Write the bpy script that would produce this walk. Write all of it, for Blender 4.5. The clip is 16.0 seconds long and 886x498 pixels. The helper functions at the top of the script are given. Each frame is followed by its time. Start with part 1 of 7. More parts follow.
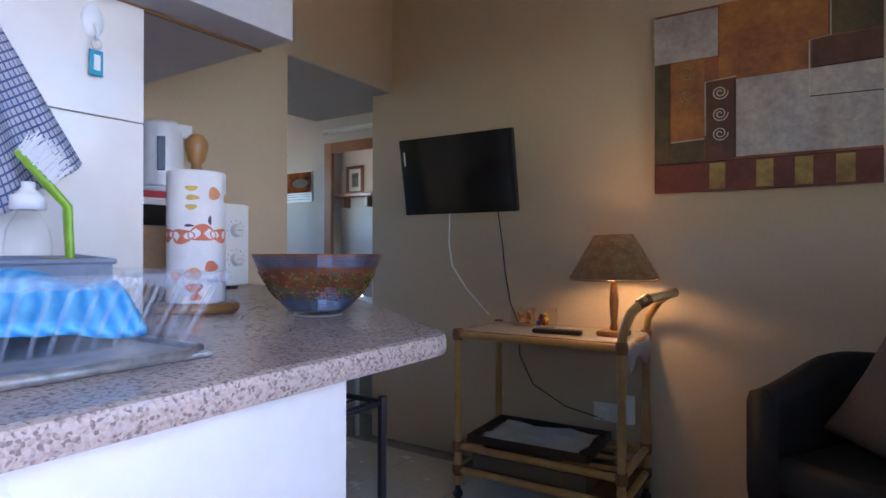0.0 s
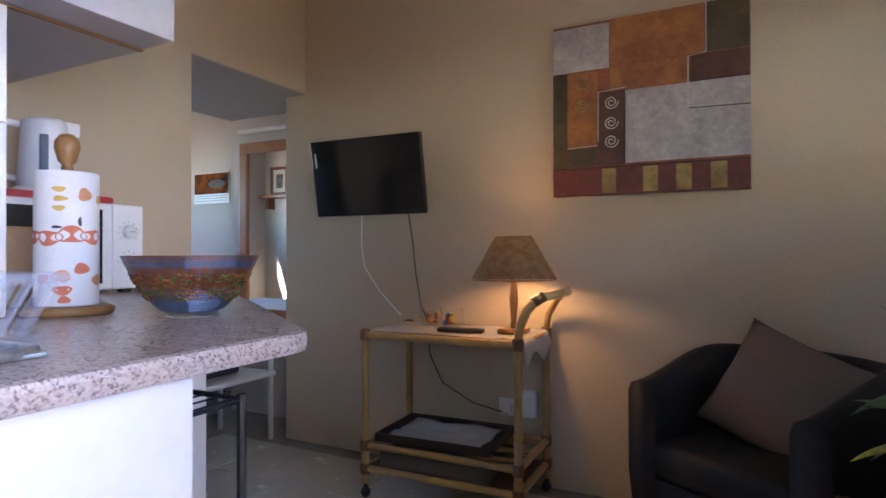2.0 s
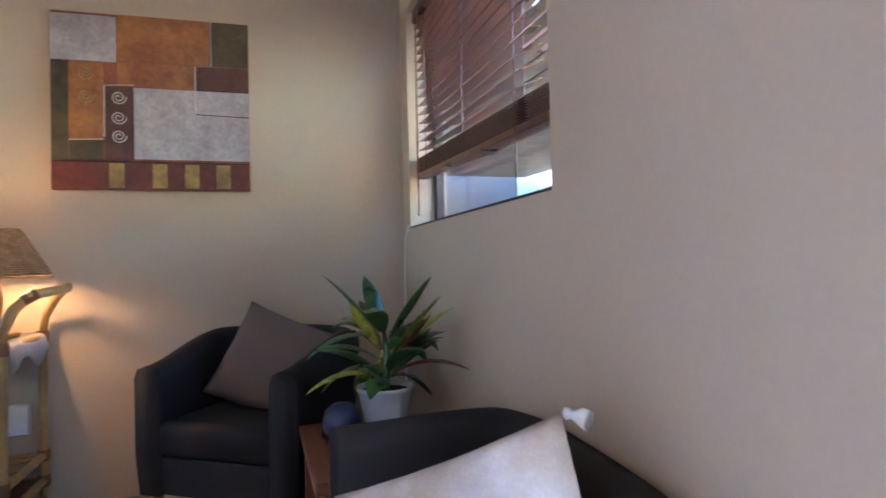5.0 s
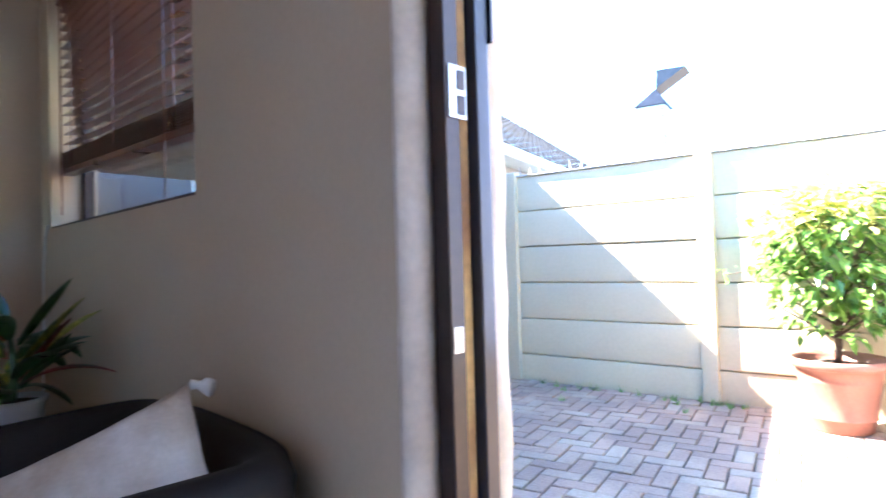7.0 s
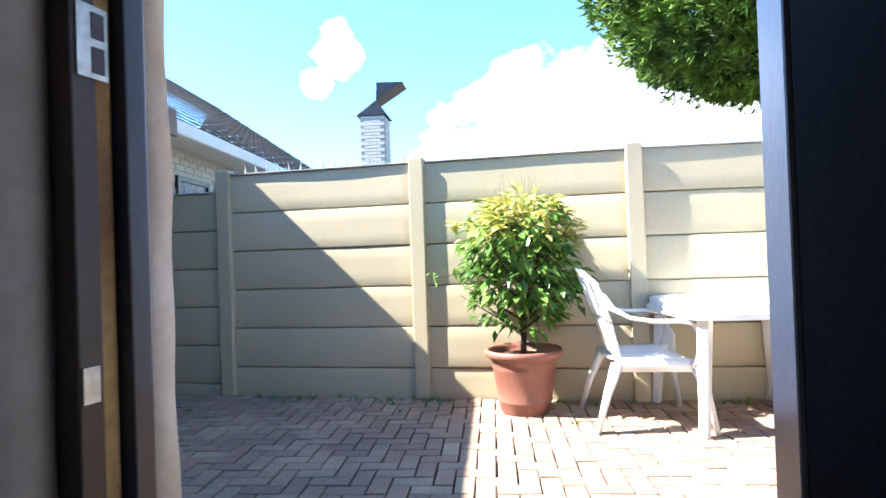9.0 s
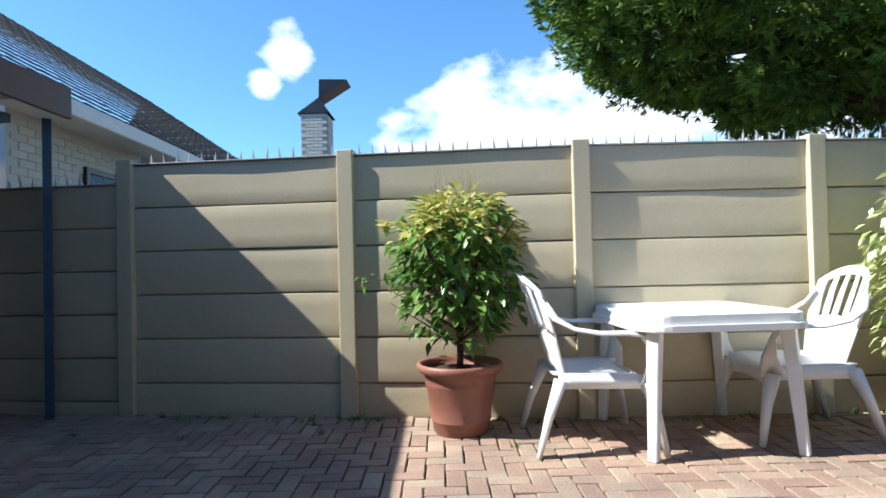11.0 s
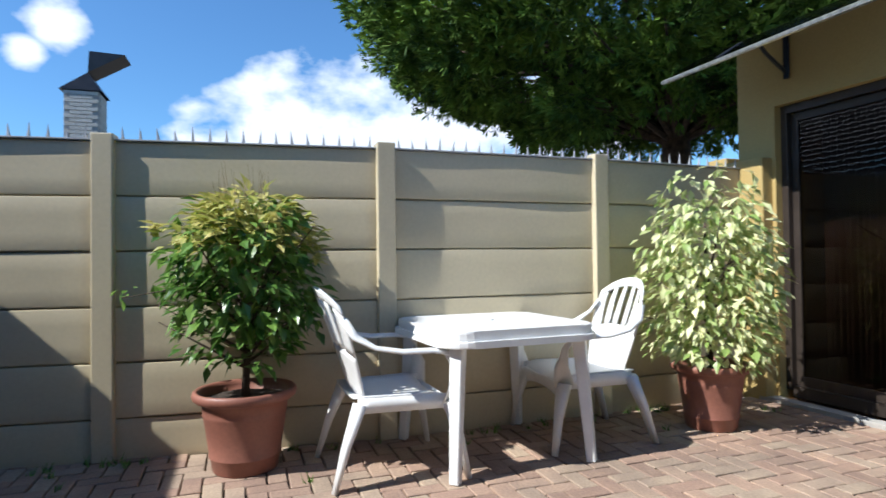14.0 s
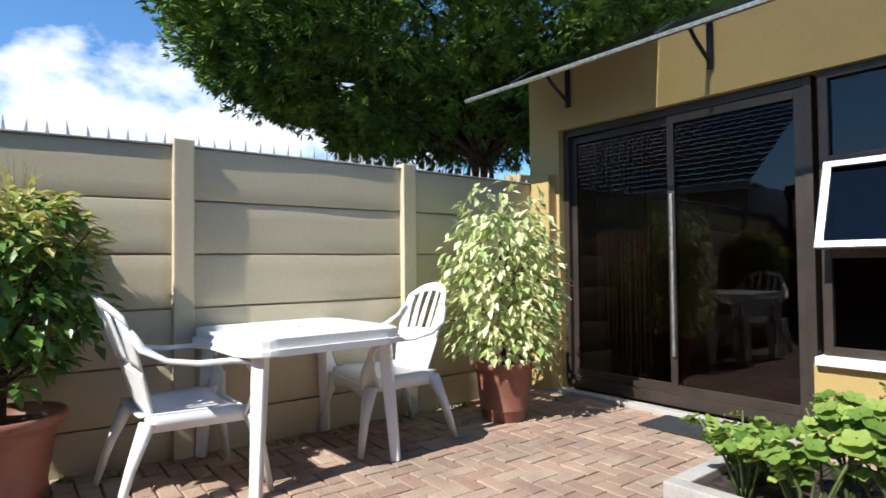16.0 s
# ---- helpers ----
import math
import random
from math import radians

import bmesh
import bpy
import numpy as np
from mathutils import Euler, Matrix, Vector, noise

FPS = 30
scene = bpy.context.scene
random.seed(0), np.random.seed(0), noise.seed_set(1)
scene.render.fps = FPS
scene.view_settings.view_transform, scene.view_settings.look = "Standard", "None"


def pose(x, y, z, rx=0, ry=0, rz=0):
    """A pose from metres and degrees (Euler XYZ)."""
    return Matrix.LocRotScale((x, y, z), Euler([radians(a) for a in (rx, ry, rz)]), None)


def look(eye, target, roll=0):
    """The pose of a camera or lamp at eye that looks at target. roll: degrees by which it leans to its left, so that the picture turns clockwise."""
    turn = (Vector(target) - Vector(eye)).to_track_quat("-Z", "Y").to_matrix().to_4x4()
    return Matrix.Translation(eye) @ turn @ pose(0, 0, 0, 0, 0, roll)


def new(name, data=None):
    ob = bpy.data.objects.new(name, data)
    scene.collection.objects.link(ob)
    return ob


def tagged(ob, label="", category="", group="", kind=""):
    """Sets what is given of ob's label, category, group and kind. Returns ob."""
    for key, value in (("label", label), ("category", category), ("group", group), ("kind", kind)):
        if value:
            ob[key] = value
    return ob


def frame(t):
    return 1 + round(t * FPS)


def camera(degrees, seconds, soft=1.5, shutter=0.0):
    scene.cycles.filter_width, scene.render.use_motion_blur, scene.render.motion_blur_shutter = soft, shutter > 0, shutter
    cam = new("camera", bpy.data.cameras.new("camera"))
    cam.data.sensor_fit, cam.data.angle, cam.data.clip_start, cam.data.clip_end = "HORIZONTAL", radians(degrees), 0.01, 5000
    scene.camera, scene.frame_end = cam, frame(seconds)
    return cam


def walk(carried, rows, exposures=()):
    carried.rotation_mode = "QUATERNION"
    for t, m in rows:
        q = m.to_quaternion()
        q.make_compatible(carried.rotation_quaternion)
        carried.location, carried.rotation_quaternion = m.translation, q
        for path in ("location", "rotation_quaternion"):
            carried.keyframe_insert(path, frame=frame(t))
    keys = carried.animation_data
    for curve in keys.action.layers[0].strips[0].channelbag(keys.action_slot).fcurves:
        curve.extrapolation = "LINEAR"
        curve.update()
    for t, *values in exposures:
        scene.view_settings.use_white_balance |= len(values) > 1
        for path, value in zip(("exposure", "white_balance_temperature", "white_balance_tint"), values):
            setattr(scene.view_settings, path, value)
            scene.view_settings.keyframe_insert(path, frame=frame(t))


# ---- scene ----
cam = camera(74.5, 16.0, shutter=0.4)
PATH = [
    (0, (0.586, 0.172, 1.056), (-0.511, 1.845, 1.063), 0.1),
    (0.5, (0.617, 0.181, 1.061), (-0.446, 1.875, 1.067), -0.1),
    (1, (0.64, 0.178, 1.053), (-0.374, 1.903, 1.066), -0.0),
    (1.5, (0.668, 0.188, 1.056), (-0.302, 1.937, 1.069), -0.1),
    (2, (0.728, 0.199, 1.054), (-0.186, 1.978, 1.067), -0.1),
    (2.5, (0.784, 0.19, 1.044), (-0.02, 2.022, 1.06), -0.2),
    (3, (0.863, 0.206, 1.024), (0.189, 2.089, 1.048), -0.2),
    (3.5, (0.913, 0.205, 0.981), (0.511, 2.163, 1.027), -0.3),
    (4, (0.978, 0.205, 1.007), (0.888, 2.202, 1.029), -0.3),
    (4.2, (0.97, 0.19, 0.998), (1.012, 2.19, 1.026), -0.5),
    (6.3, (0.757, -0.293, 0.948), (1.92, 1.334, 0.991), -1.6),
    (6.5, (0.779, -0.29, 0.942), (2.015, 1.282, 0.985), -1.5),
    (7, (0.863, -0.262, 0.941), (2.294, 1.134, 0.982), -1.6),
    (7.5, (0.931, -0.241, 0.941), (2.572, 0.902, 0.973), -1.6),
    (8, (0.961, -0.24, 0.945), (2.755, 0.644, 0.972), -1.8),
    (8.5, (0.977, -0.229, 0.948), (2.847, 0.481, 0.973), -1.9),
    (9, (1.027, -0.222, 0.948), (2.931, 0.39, 0.973), -2.0),
    (11.3, (1.463, -0.217, 0.93), (3.427, 0.16, 0.963), -1.2),
    (11.5, (1.484, -0.182, 0.944), (3.457, 0.139, 0.972), -1.1),
    (12, (1.529, -0.165, 0.943), (3.519, 0.031, 0.982), -1.0),
    (12.5, (1.577, -0.181, 0.949), (3.575, -0.102, 0.989), -1.0),
    (13, (1.657, -0.2, 0.956), (3.657, -0.196, 0.999), -0.9),
    (13.5, (1.702, -0.215, 0.961), (3.7, -0.273, 1.001), -0.8),
    (14, (1.722, -0.227, 0.973), (3.71, -0.442, 1.01), -0.7),
    (14.5, (1.73, -0.229, 0.966), (3.688, -0.635, 1.008), -0.7),
    (15, (1.715, -0.235, 0.987), (3.633, -0.803, 1.023), -0.7),
    (15.5, (1.69, -0.26, 0.976), (3.563, -0.96, 1.02), -0.6),
    (16, (1.675, -0.272, 0.972), (3.503, -1.083, 1.022), -0.6),
]
walk(cam, [(t, look(eye, target, roll)) for t, eye, target, roll in PATH],
     [(0.0, 4.4, 6400, 17), (1.5, 4.6, 6550, 19), (2.5, 5.0, 6900, 23), (3.5, 5.5, 7100, 26), (4.2, 5.7, 6500, 20), (6.3, 4.75, 6100, 16), (7.0, 4.5, 6100, 15), (7.5, 4.1, 6000, 13), (8.0, 3.5, 6100, 11),
      (8.5, 2.9, 6100, 10), (9.0, 2.45, 6100, 9), (11.3, 1.0, 5900, 7), (12.0, 0.84, 5850, 8), (13.0, 0.62, 5800, 8), (16.0, 0.76, 6050, 10)])

# ---- world, sun ----
SUN = Vector((-0.346, 0.959, 1.0)).normalized()
world = bpy.data.worlds.new("sky")
scene.world = world
world.use_nodes = True
wn, wl = world.node_tree.nodes, world.node_tree.links
wn.clear()
w_out = wn.new("ShaderNodeOutputWorld")
w_bg = wn.new("ShaderNodeBackground")
w_bg.inputs["Strength"].default_value = 0.095
w_sky = wn.new("ShaderNodeTexSky")
w_sky.sky_type = "NISHITA"
w_sky.sun_disc = False
w_sky.sun_elevation = math.asin(SUN.z)
w_sky.sun_rotation = math.atan2(SUN.x, SUN.y) % (2 * math.pi)
w_sky.air_density, w_sky.dust_density, w_sky.ozone_density = 1.1, 0.1, 5.0
w_geo = wn.new("ShaderNodeTexCoord")
w_map = wn.new("ShaderNodeMapping")
w_map.inputs["Location"].default_value = (0.35, 0.12, 0.0)
w_map.inputs["Scale"].default_value = (1.0, 1.0, 1.7)
w_noise = wn.new("ShaderNodeTexNoise")
w_noise.inputs["Scale"].default_value = 9.0
w_noise.inputs["Detail"].default_value = 9.0
w_noise.inputs["Roughness"].default_value = 0.52
w_blob = None                                 # cumulus banks: (azimuth from +x, elevation, radius), in degrees
for az, el, rad in ((3, 11, 10), (9, 12, 7.6), (-4, 9.5, 8.6), (16, 8.5, 6.5), (27.6, 19.4, 2.5), (29.5, 16.6, 1.7), (-18, 14, 8), (-2, 22, 2.6), (70, 15, 10), (-70, 40, 10)):
    d = Vector((math.cos(radians(el)) * math.cos(radians(az)), math.cos(radians(el)) * math.sin(radians(az)), math.sin(radians(el))))
    far = wn.new("ShaderNodeVectorMath")
    far.operation = "DISTANCE"
    far.inputs[1].default_value = d
    wl.new(w_geo.outputs["Generated"], far.inputs[0])
    one = wn.new("ShaderNodeMapRange")
    one.clamp = False
    one.inputs["From Min"].default_value, one.inputs["From Max"].default_value = 0.0, radians(rad)
    one.inputs["To Min"].default_value, one.inputs["To Max"].default_value = 0.45, 0.0
    wl.new(far.outputs["Value"], one.inputs["Value"])
    if w_blob is None:
        w_blob = one.outputs["Result"]
    else:
        top = wn.new("ShaderNodeMath")
        top.operation = "MAXIMUM"
        wl.new(w_blob, top.inputs[0])
        wl.new(one.outputs["Result"], top.inputs[1])
        w_blob = top.outputs[0]
w_add = wn.new("ShaderNodeMath")
w_ramp = wn.new("ShaderNodeValToRGB")
w_ramp.color_ramp.elements[0].position, w_ramp.color_ramp.elements[1].position = 0.545, 0.735
w_mix = wn.new("ShaderNodeMixRGB")
w_mix.inputs["Color2"].default_value = (7.2, 7.5, 8.1, 1)
wl.new(w_geo.outputs["Generated"], w_map.inputs["Vector"])
wl.new(w_map.outputs["Vector"], w_noise.inputs["Vector"])
wl.new(w_noise.outputs["Fac"], w_add.inputs[0])
wl.new(w_blob, w_add.inputs[1])
wl.new(w_add.outputs[0], w_ramp.inputs["Fac"])
wl.new(w_ramp.outputs["Color"], w_mix.inputs["Fac"])
w_clear = wn.new("ShaderNodeMixRGB")
w_clear.blend_type = "MULTIPLY"
w_clear.inputs["Fac"].default_value = 1.0
w_clear.inputs["Color2"].default_value = (0.78, 1.0, 1.12, 1)
wl.new(w_sky.outputs["Color"], w_clear.inputs["Color1"])
wl.new(w_clear.outputs["Color"], w_mix.inputs["Color1"])
wl.new(w_mix.outputs["Color"], w_bg.inputs["Color"])
wl.new(w_bg.outputs["Background"], w_out.inputs["Surface"])

sun_data = bpy.data.lights.new("sun", "SUN")
sun_data.energy, sun_data.angle, sun_data.color = 4.9, radians(0.53), (1.0, 0.94, 0.84)
sun = new("sun", sun_data)
sun.matrix_world = look(SUN * 60, (0, 0, 0))


def sky_window(name, eye, target, w, h, energy, color, spread):
    """The sky's light in the opening of a window or door."""
    d = bpy.data.lights.new(name, "AREA")
    d.shape, d.size, d.size_y, d.energy, d.color = "RECTANGLE", w, h, energy, color
    d.spread = radians(spread)
    new(name, d).matrix_world = look(eye, target)


# First lamp is added fill in an unseen window opening, to brighten the worktop.
sky_window("unseen_window_fill", (1.47, -1.35, 1.55), (-1, -1.15, 1.0), 1.1, 1.0, 1.2, (0.45, 0.60, 1.0), 100)
sky_window("door_sky_light", (1.60, 0.0, 1.36), (-0.6, 0.22, 0.86), 0.7, 1.2, 0.6, (0.46, 0.60, 1.0), 85)


# ---- materials ----
def material(name, color, rough=0.6, metal=0.0, var=0.12, scale=6.0, fine=60.0, bump=0.15, dist=0.003, tint=None, random_amount=0.0, spec=0.5, coat=0.0, translucent=0.0):
    """A surface with grain at two sizes; tint: a second colour that comes in patches."""
    m = bpy.data.materials.new(name)
    m.use_nodes = True
    n, l = m.node_tree.nodes, m.node_tree.links
    b = n["Principled BSDF"]
    b.inputs["Metallic"].default_value = metal
    b.inputs["Specular IOR Level"].default_value = spec
    b.inputs["Coat Weight"].default_value = coat
    co = n.new("ShaderNodeTexCoord")
    big = n.new("ShaderNodeTexNoise")
    big.inputs["Scale"].default_value, big.inputs["Detail"].default_value = scale, 5
    small = n.new("ShaderNodeTexNoise")
    small.inputs["Scale"].default_value, small.inputs["Detail"].default_value = fine, 4
    l.new(co.outputs["Object"], big.inputs["Vector"])
    l.new(co.outputs["Object"], small.inputs["Vector"])
    t2 = tint or [c * (1 - var * 2.0) for c in color]
    ramp = n.new("ShaderNodeValToRGB")
    ramp.color_ramp.elements[0].position, ramp.color_ramp.elements[1].position = 0.36, 0.66
    ramp.color_ramp.elements[0].color = (*t2, 1)
    ramp.color_ramp.elements[1].color = (*color, 1)
    l.new(big.outputs["Fac"], ramp.inputs["Fac"])
    val = n.new("ShaderNodeMapRange")
    val.inputs["From Min"].default_value, val.inputs["From Max"].default_value = 0.25, 0.75
    val.inputs["To Min"].default_value, val.inputs["To Max"].default_value = 1 - var, 1 + var
    l.new(small.outputs["Fac"], val.inputs["Value"])
    hsv = n.new("ShaderNodeHueSaturation")
    l.new(ramp.outputs["Color"], hsv.inputs["Color"])
    if random_amount:
        info = n.new("ShaderNodeObjectInfo")
        spread = n.new("ShaderNodeMapRange")
        spread.inputs["To Min"].default_value, spread.inputs["To Max"].default_value = 1 - random_amount, 1 + random_amount
        mul = n.new("ShaderNodeMath")
        mul.operation = "MULTIPLY"
        l.new(info.outputs["Random"], spread.inputs["Value"])
        l.new(spread.outputs["Result"], mul.inputs[0])
        l.new(val.outputs["Result"], mul.inputs[1])
        l.new(mul.outputs[0], hsv.inputs["Value"])
    else:
        l.new(val.outputs["Result"], hsv.inputs["Value"])
    l.new(hsv.outputs["Color"], b.inputs["Base Color"])
    rr = n.new("ShaderNodeMapRange")
    rr.inputs["To Min"].default_value, rr.inputs["To Max"].default_value = max(0.02, rough - 0.1), min(1, rough + 0.1)
    l.new(big.outputs["Fac"], rr.inputs["Value"])
    l.new(rr.outputs["Result"], b.inputs["Roughness"])
    if bump:
        bp = n.new("ShaderNodeBump")
        bp.inputs["Strength"].default_value, bp.inputs["Distance"].default_value = bump, dist
        l.new(small.outputs["Fac"], bp.inputs["Height"])
        l.new(bp.outputs["Normal"], b.inputs["Normal"])
    if translucent:
        tr = n.new("ShaderNodeBsdfTranslucent")
        l.new(hsv.outputs["Color"], tr.inputs["Color"])
        ms = n.new("ShaderNodeMixShader")
        ms.inputs["Fac"].default_value = translucent
        l.new(b.outputs["BSDF"], ms.inputs[1])
        l.new(tr.outputs["BSDF"], ms.inputs[2])
        l.new(ms.outputs["Shader"], n["Material Output"].inputs["Surface"])
    return m


def glass_material(name, color=(1, 1, 1), rough=0.0, alpha=0.0, ior=1.45):
    """Thin clear or tinted sheet: gloss over a see-through body."""
    m = bpy.data.materials.new(name)
    m.use_nodes = True
    n, l = m.node_tree.nodes, m.node_tree.links
    n.remove(n["Principled BSDF"])
    tr = n.new("ShaderNodeBsdfTransparent")
    tr.inputs["Color"].default_value = (*color, 1)
    gl = n.new("ShaderNodeBsdfGlossy")
    gl.inputs["Roughness"].default_value = rough
    lw = n.new("ShaderNodeLayerWeight")
    pw = n.new("ShaderNodeMath")
    pw.operation, pw.inputs[1].default_value = "POWER", 5.0
    fr = n.new("ShaderNodeMapRange")
    fr.inputs["To Min"].default_value = ((ior - 1) / (ior + 1)) ** 2
    lw.inputs["Blend"].default_value = 0.5
    l.new(lw.outputs["Facing"], pw.inputs[0])
    l.new(pw.outputs[0], fr.inputs["Value"])
    ms = n.new("ShaderNodeMixShader")
    l.new(fr.outputs["Result"], ms.inputs["Fac"])
    l.new(tr.outputs["BSDF"], ms.inputs[1])
    l.new(gl.outputs["BSDF"], ms.inputs[2])
    l.new(ms.outputs["Shader"], n["Material Output"].inputs["Surface"])
    return m


def glow_material(name, color, strength):
    m = bpy.data.materials.new(name)
    m.use_nodes = True
    b = m.node_tree.nodes["Principled BSDF"]
    b.inputs["Emission Color"].default_value = (*color, 1)
    b.inputs["Emission Strength"].default_value = strength
    return m


def speckle_material(name, base, spots, rough=0.3, scale=120.0):
    """Laminate or granite: cells of several colours."""
    m = material(name, base, rough, var=0.05, scale=12, fine=200, bump=0.03)
    n, l = m.node_tree.nodes, m.node_tree.links
    vo = n.new("ShaderNodeTexVoronoi")
    vo.inputs["Scale"].default_value = scale
    ns = n.new("ShaderNodeTexNoise")
    ns.inputs["Scale"].default_value, ns.inputs["Detail"].default_value = scale * 0.35, 4
    ramp = n.new("ShaderNodeValToRGB")
    ramp.color_ramp.interpolation = "LINEAR"
    els = ramp.color_ramp.elements
    els[0].position, els[0].color = 0.30, (*spots[0], 1)
    els[1].position, els[1].color = 0.72, (*spots[-1], 1)
    for i, c in enumerate(spots[1:-1]):
        e = els.new(0.30 + 0.42 * (i + 1) / (len(spots) - 1))
        e.color = (*c, 1)
    co = n.new("ShaderNodeTexCoord")
    mx = n.new("ShaderNodeMixRGB")
    mx.inputs["Fac"].default_value = 0.55
    sp = n.new("ShaderNodeSeparateColor")
    l.new(co.outputs["Object"], vo.inputs["Vector"])
    l.new(co.outputs["Object"], ns.inputs["Vector"])
    l.new(vo.outputs["Color"], sp.inputs["Color"])
    l.new(sp.outputs["Red"], mx.inputs["Color1"])
    l.new(ns.outputs["Fac"], mx.inputs["Color2"])
    l.new(mx.outputs["Color"], ramp.inputs["Fac"])
    l.new(ramp.outputs["Color"], n["Principled BSDF"].inputs["Base Color"])
    return m


def striped_material(name, a, b, scale, axis="Z", rough=0.7, bump=0.5, dist=0.004, mixw=0.5):
    """Woven or coiled stuff: bands round one axis with noise in them."""
    m = material(name, a, rough, var=0.2, scale=20, fine=150, bump=0)
    n, l = m.node_tree.nodes, m.node_tree.links
    wv = n.new("ShaderNodeTexWave")
    wv.bands_direction = axis
    wv.inputs["Scale"].default_value, wv.inputs["Distortion"].default_value = scale, 1.2
    wv.inputs["Detail"].default_value, wv.inputs["Detail Scale"].default_value = 3, 2
    co = n.new("ShaderNodeTexCoord")
    l.new(co.outputs["Object"], wv.inputs["Vector"])
    mx = n.new("ShaderNodeMixRGB")
    mx.inputs["Color1"].default_value, mx.inputs["Color2"].default_value = (*a, 1), (*b, 1)
    l.new(wv.outputs["Fac"], mx.inputs["Fac"])
    l.new(mx.outputs["Color"], n["Principled BSDF"].inputs["Base Color"])
    bp = n.new("ShaderNodeBump")
    bp.inputs["Strength"].default_value, bp.inputs["Distance"].default_value = bump, dist
    l.new(wv.outputs["Fac"], bp.inputs["Height"])
    l.new(bp.outputs["Normal"], n["Principled BSDF"].inputs["Normal"])
    return m


def leaf_material(name, dark, light, rough=0.4, translucent=0.35):
    m = material(name, dark, rough, var=0.15, scale=3, fine=40, bump=0.1, translucent=translucent)
    n, l = m.node_tree.nodes, m.node_tree.links
    geo = n.new("ShaderNodeNewGeometry")
    ramp = n.new("ShaderNodeValToRGB")
    ramp.color_ramp.elements[0].color, ramp.color_ramp.elements[1].color = (*dark, 1), (*light, 1)
    l.new(geo.outputs["Random Per Island"], ramp.inputs["Fac"])
    l.new(ramp.outputs["Color"], n["Principled BSDF"].inputs["Base Color"])
    if translucent:
        l.new(ramp.outputs["Color"], n["Translucent BSDF"].inputs["Color"])
    return m


PLASTER = material("cream_plaster", (0.55, 0.44, 0.315), 0.7, var=0.03, scale=1.3, fine=90, bump=0.08, tint=(0.515, 0.41, 0.29))
CEILING = material("white_ceiling", (0.78, 0.77, 0.74), 0.9, var=0.03, scale=1, fine=90)
BEDWALL = material("pale_wall", (0.60, 0.55, 0.49), 0.85, var=0.03, scale=1, fine=90)
# Ceiling grey; also colours the strip that stands for shade under the passage header.
SOFFIT = material("grey_soffit_and_shade", (0.42, 0.39, 0.37), 0.9, var=0.03, scale=1, fine=90)
FLOOR_TILE = material("cream_floor_tile", (0.62, 0.57, 0.49), 0.25, var=0.05, scale=5, fine=40, bump=0.03, random_amount=0.05)
GROUT = material("grey_grout", (0.30, 0.27, 0.23), 0.9)
WALL_TILE = material("marbled_wall_tile", (0.78, 0.75, 0.71), 0.2, var=0.03, scale=4, fine=12, bump=0.02, tint=(0.72, 0.66, 0.58))
TIMBER = material("dark_door_timber", (0.045, 0.022, 0.018), 0.45, var=0.25, scale=4, fine=70)
RAW_WOOD = material("bare_yellow_wood", (0.62, 0.40, 0.16), 0.7, var=0.2, scale=7, fine=70, tint=(0.30, 0.15, 0.07))
STEEL = material("zinc_steel", (0.62, 0.62, 0.60), 0.35, metal=0.8, var=0.15, scale=30)
BLACK_STEEL = material("black_steel", (0.02, 0.022, 0.03), 0.35, metal=0.2, var=0.2)
BLUE_STEEL = material("blue_painted_steel", (0.035, 0.075, 0.13), 0.4, var=0.2, scale=3)
ALU_BRONZE = material("bronze_window_frame", (0.075, 0.058, 0.048), 0.4, metal=0.5, var=0.1)
FENCE = material("beige_painted_concrete", (0.56, 0.485, 0.33), 0.5, var=0.05, scale=1.2, fine=45, bump=0.12, tint=(0.505, 0.435, 0.295), random_amount=0.03)
OCHRE = material("ochre_wall_paint", (0.45, 0.325, 0.12), 0.7, var=0.06, scale=1.2, fine=60, bump=0.12, tint=(0.40, 0.285, 0.105))
SPIKE = material("grey_plastic_spike", (0.42, 0.43, 0.45), 0.4, var=0.1)


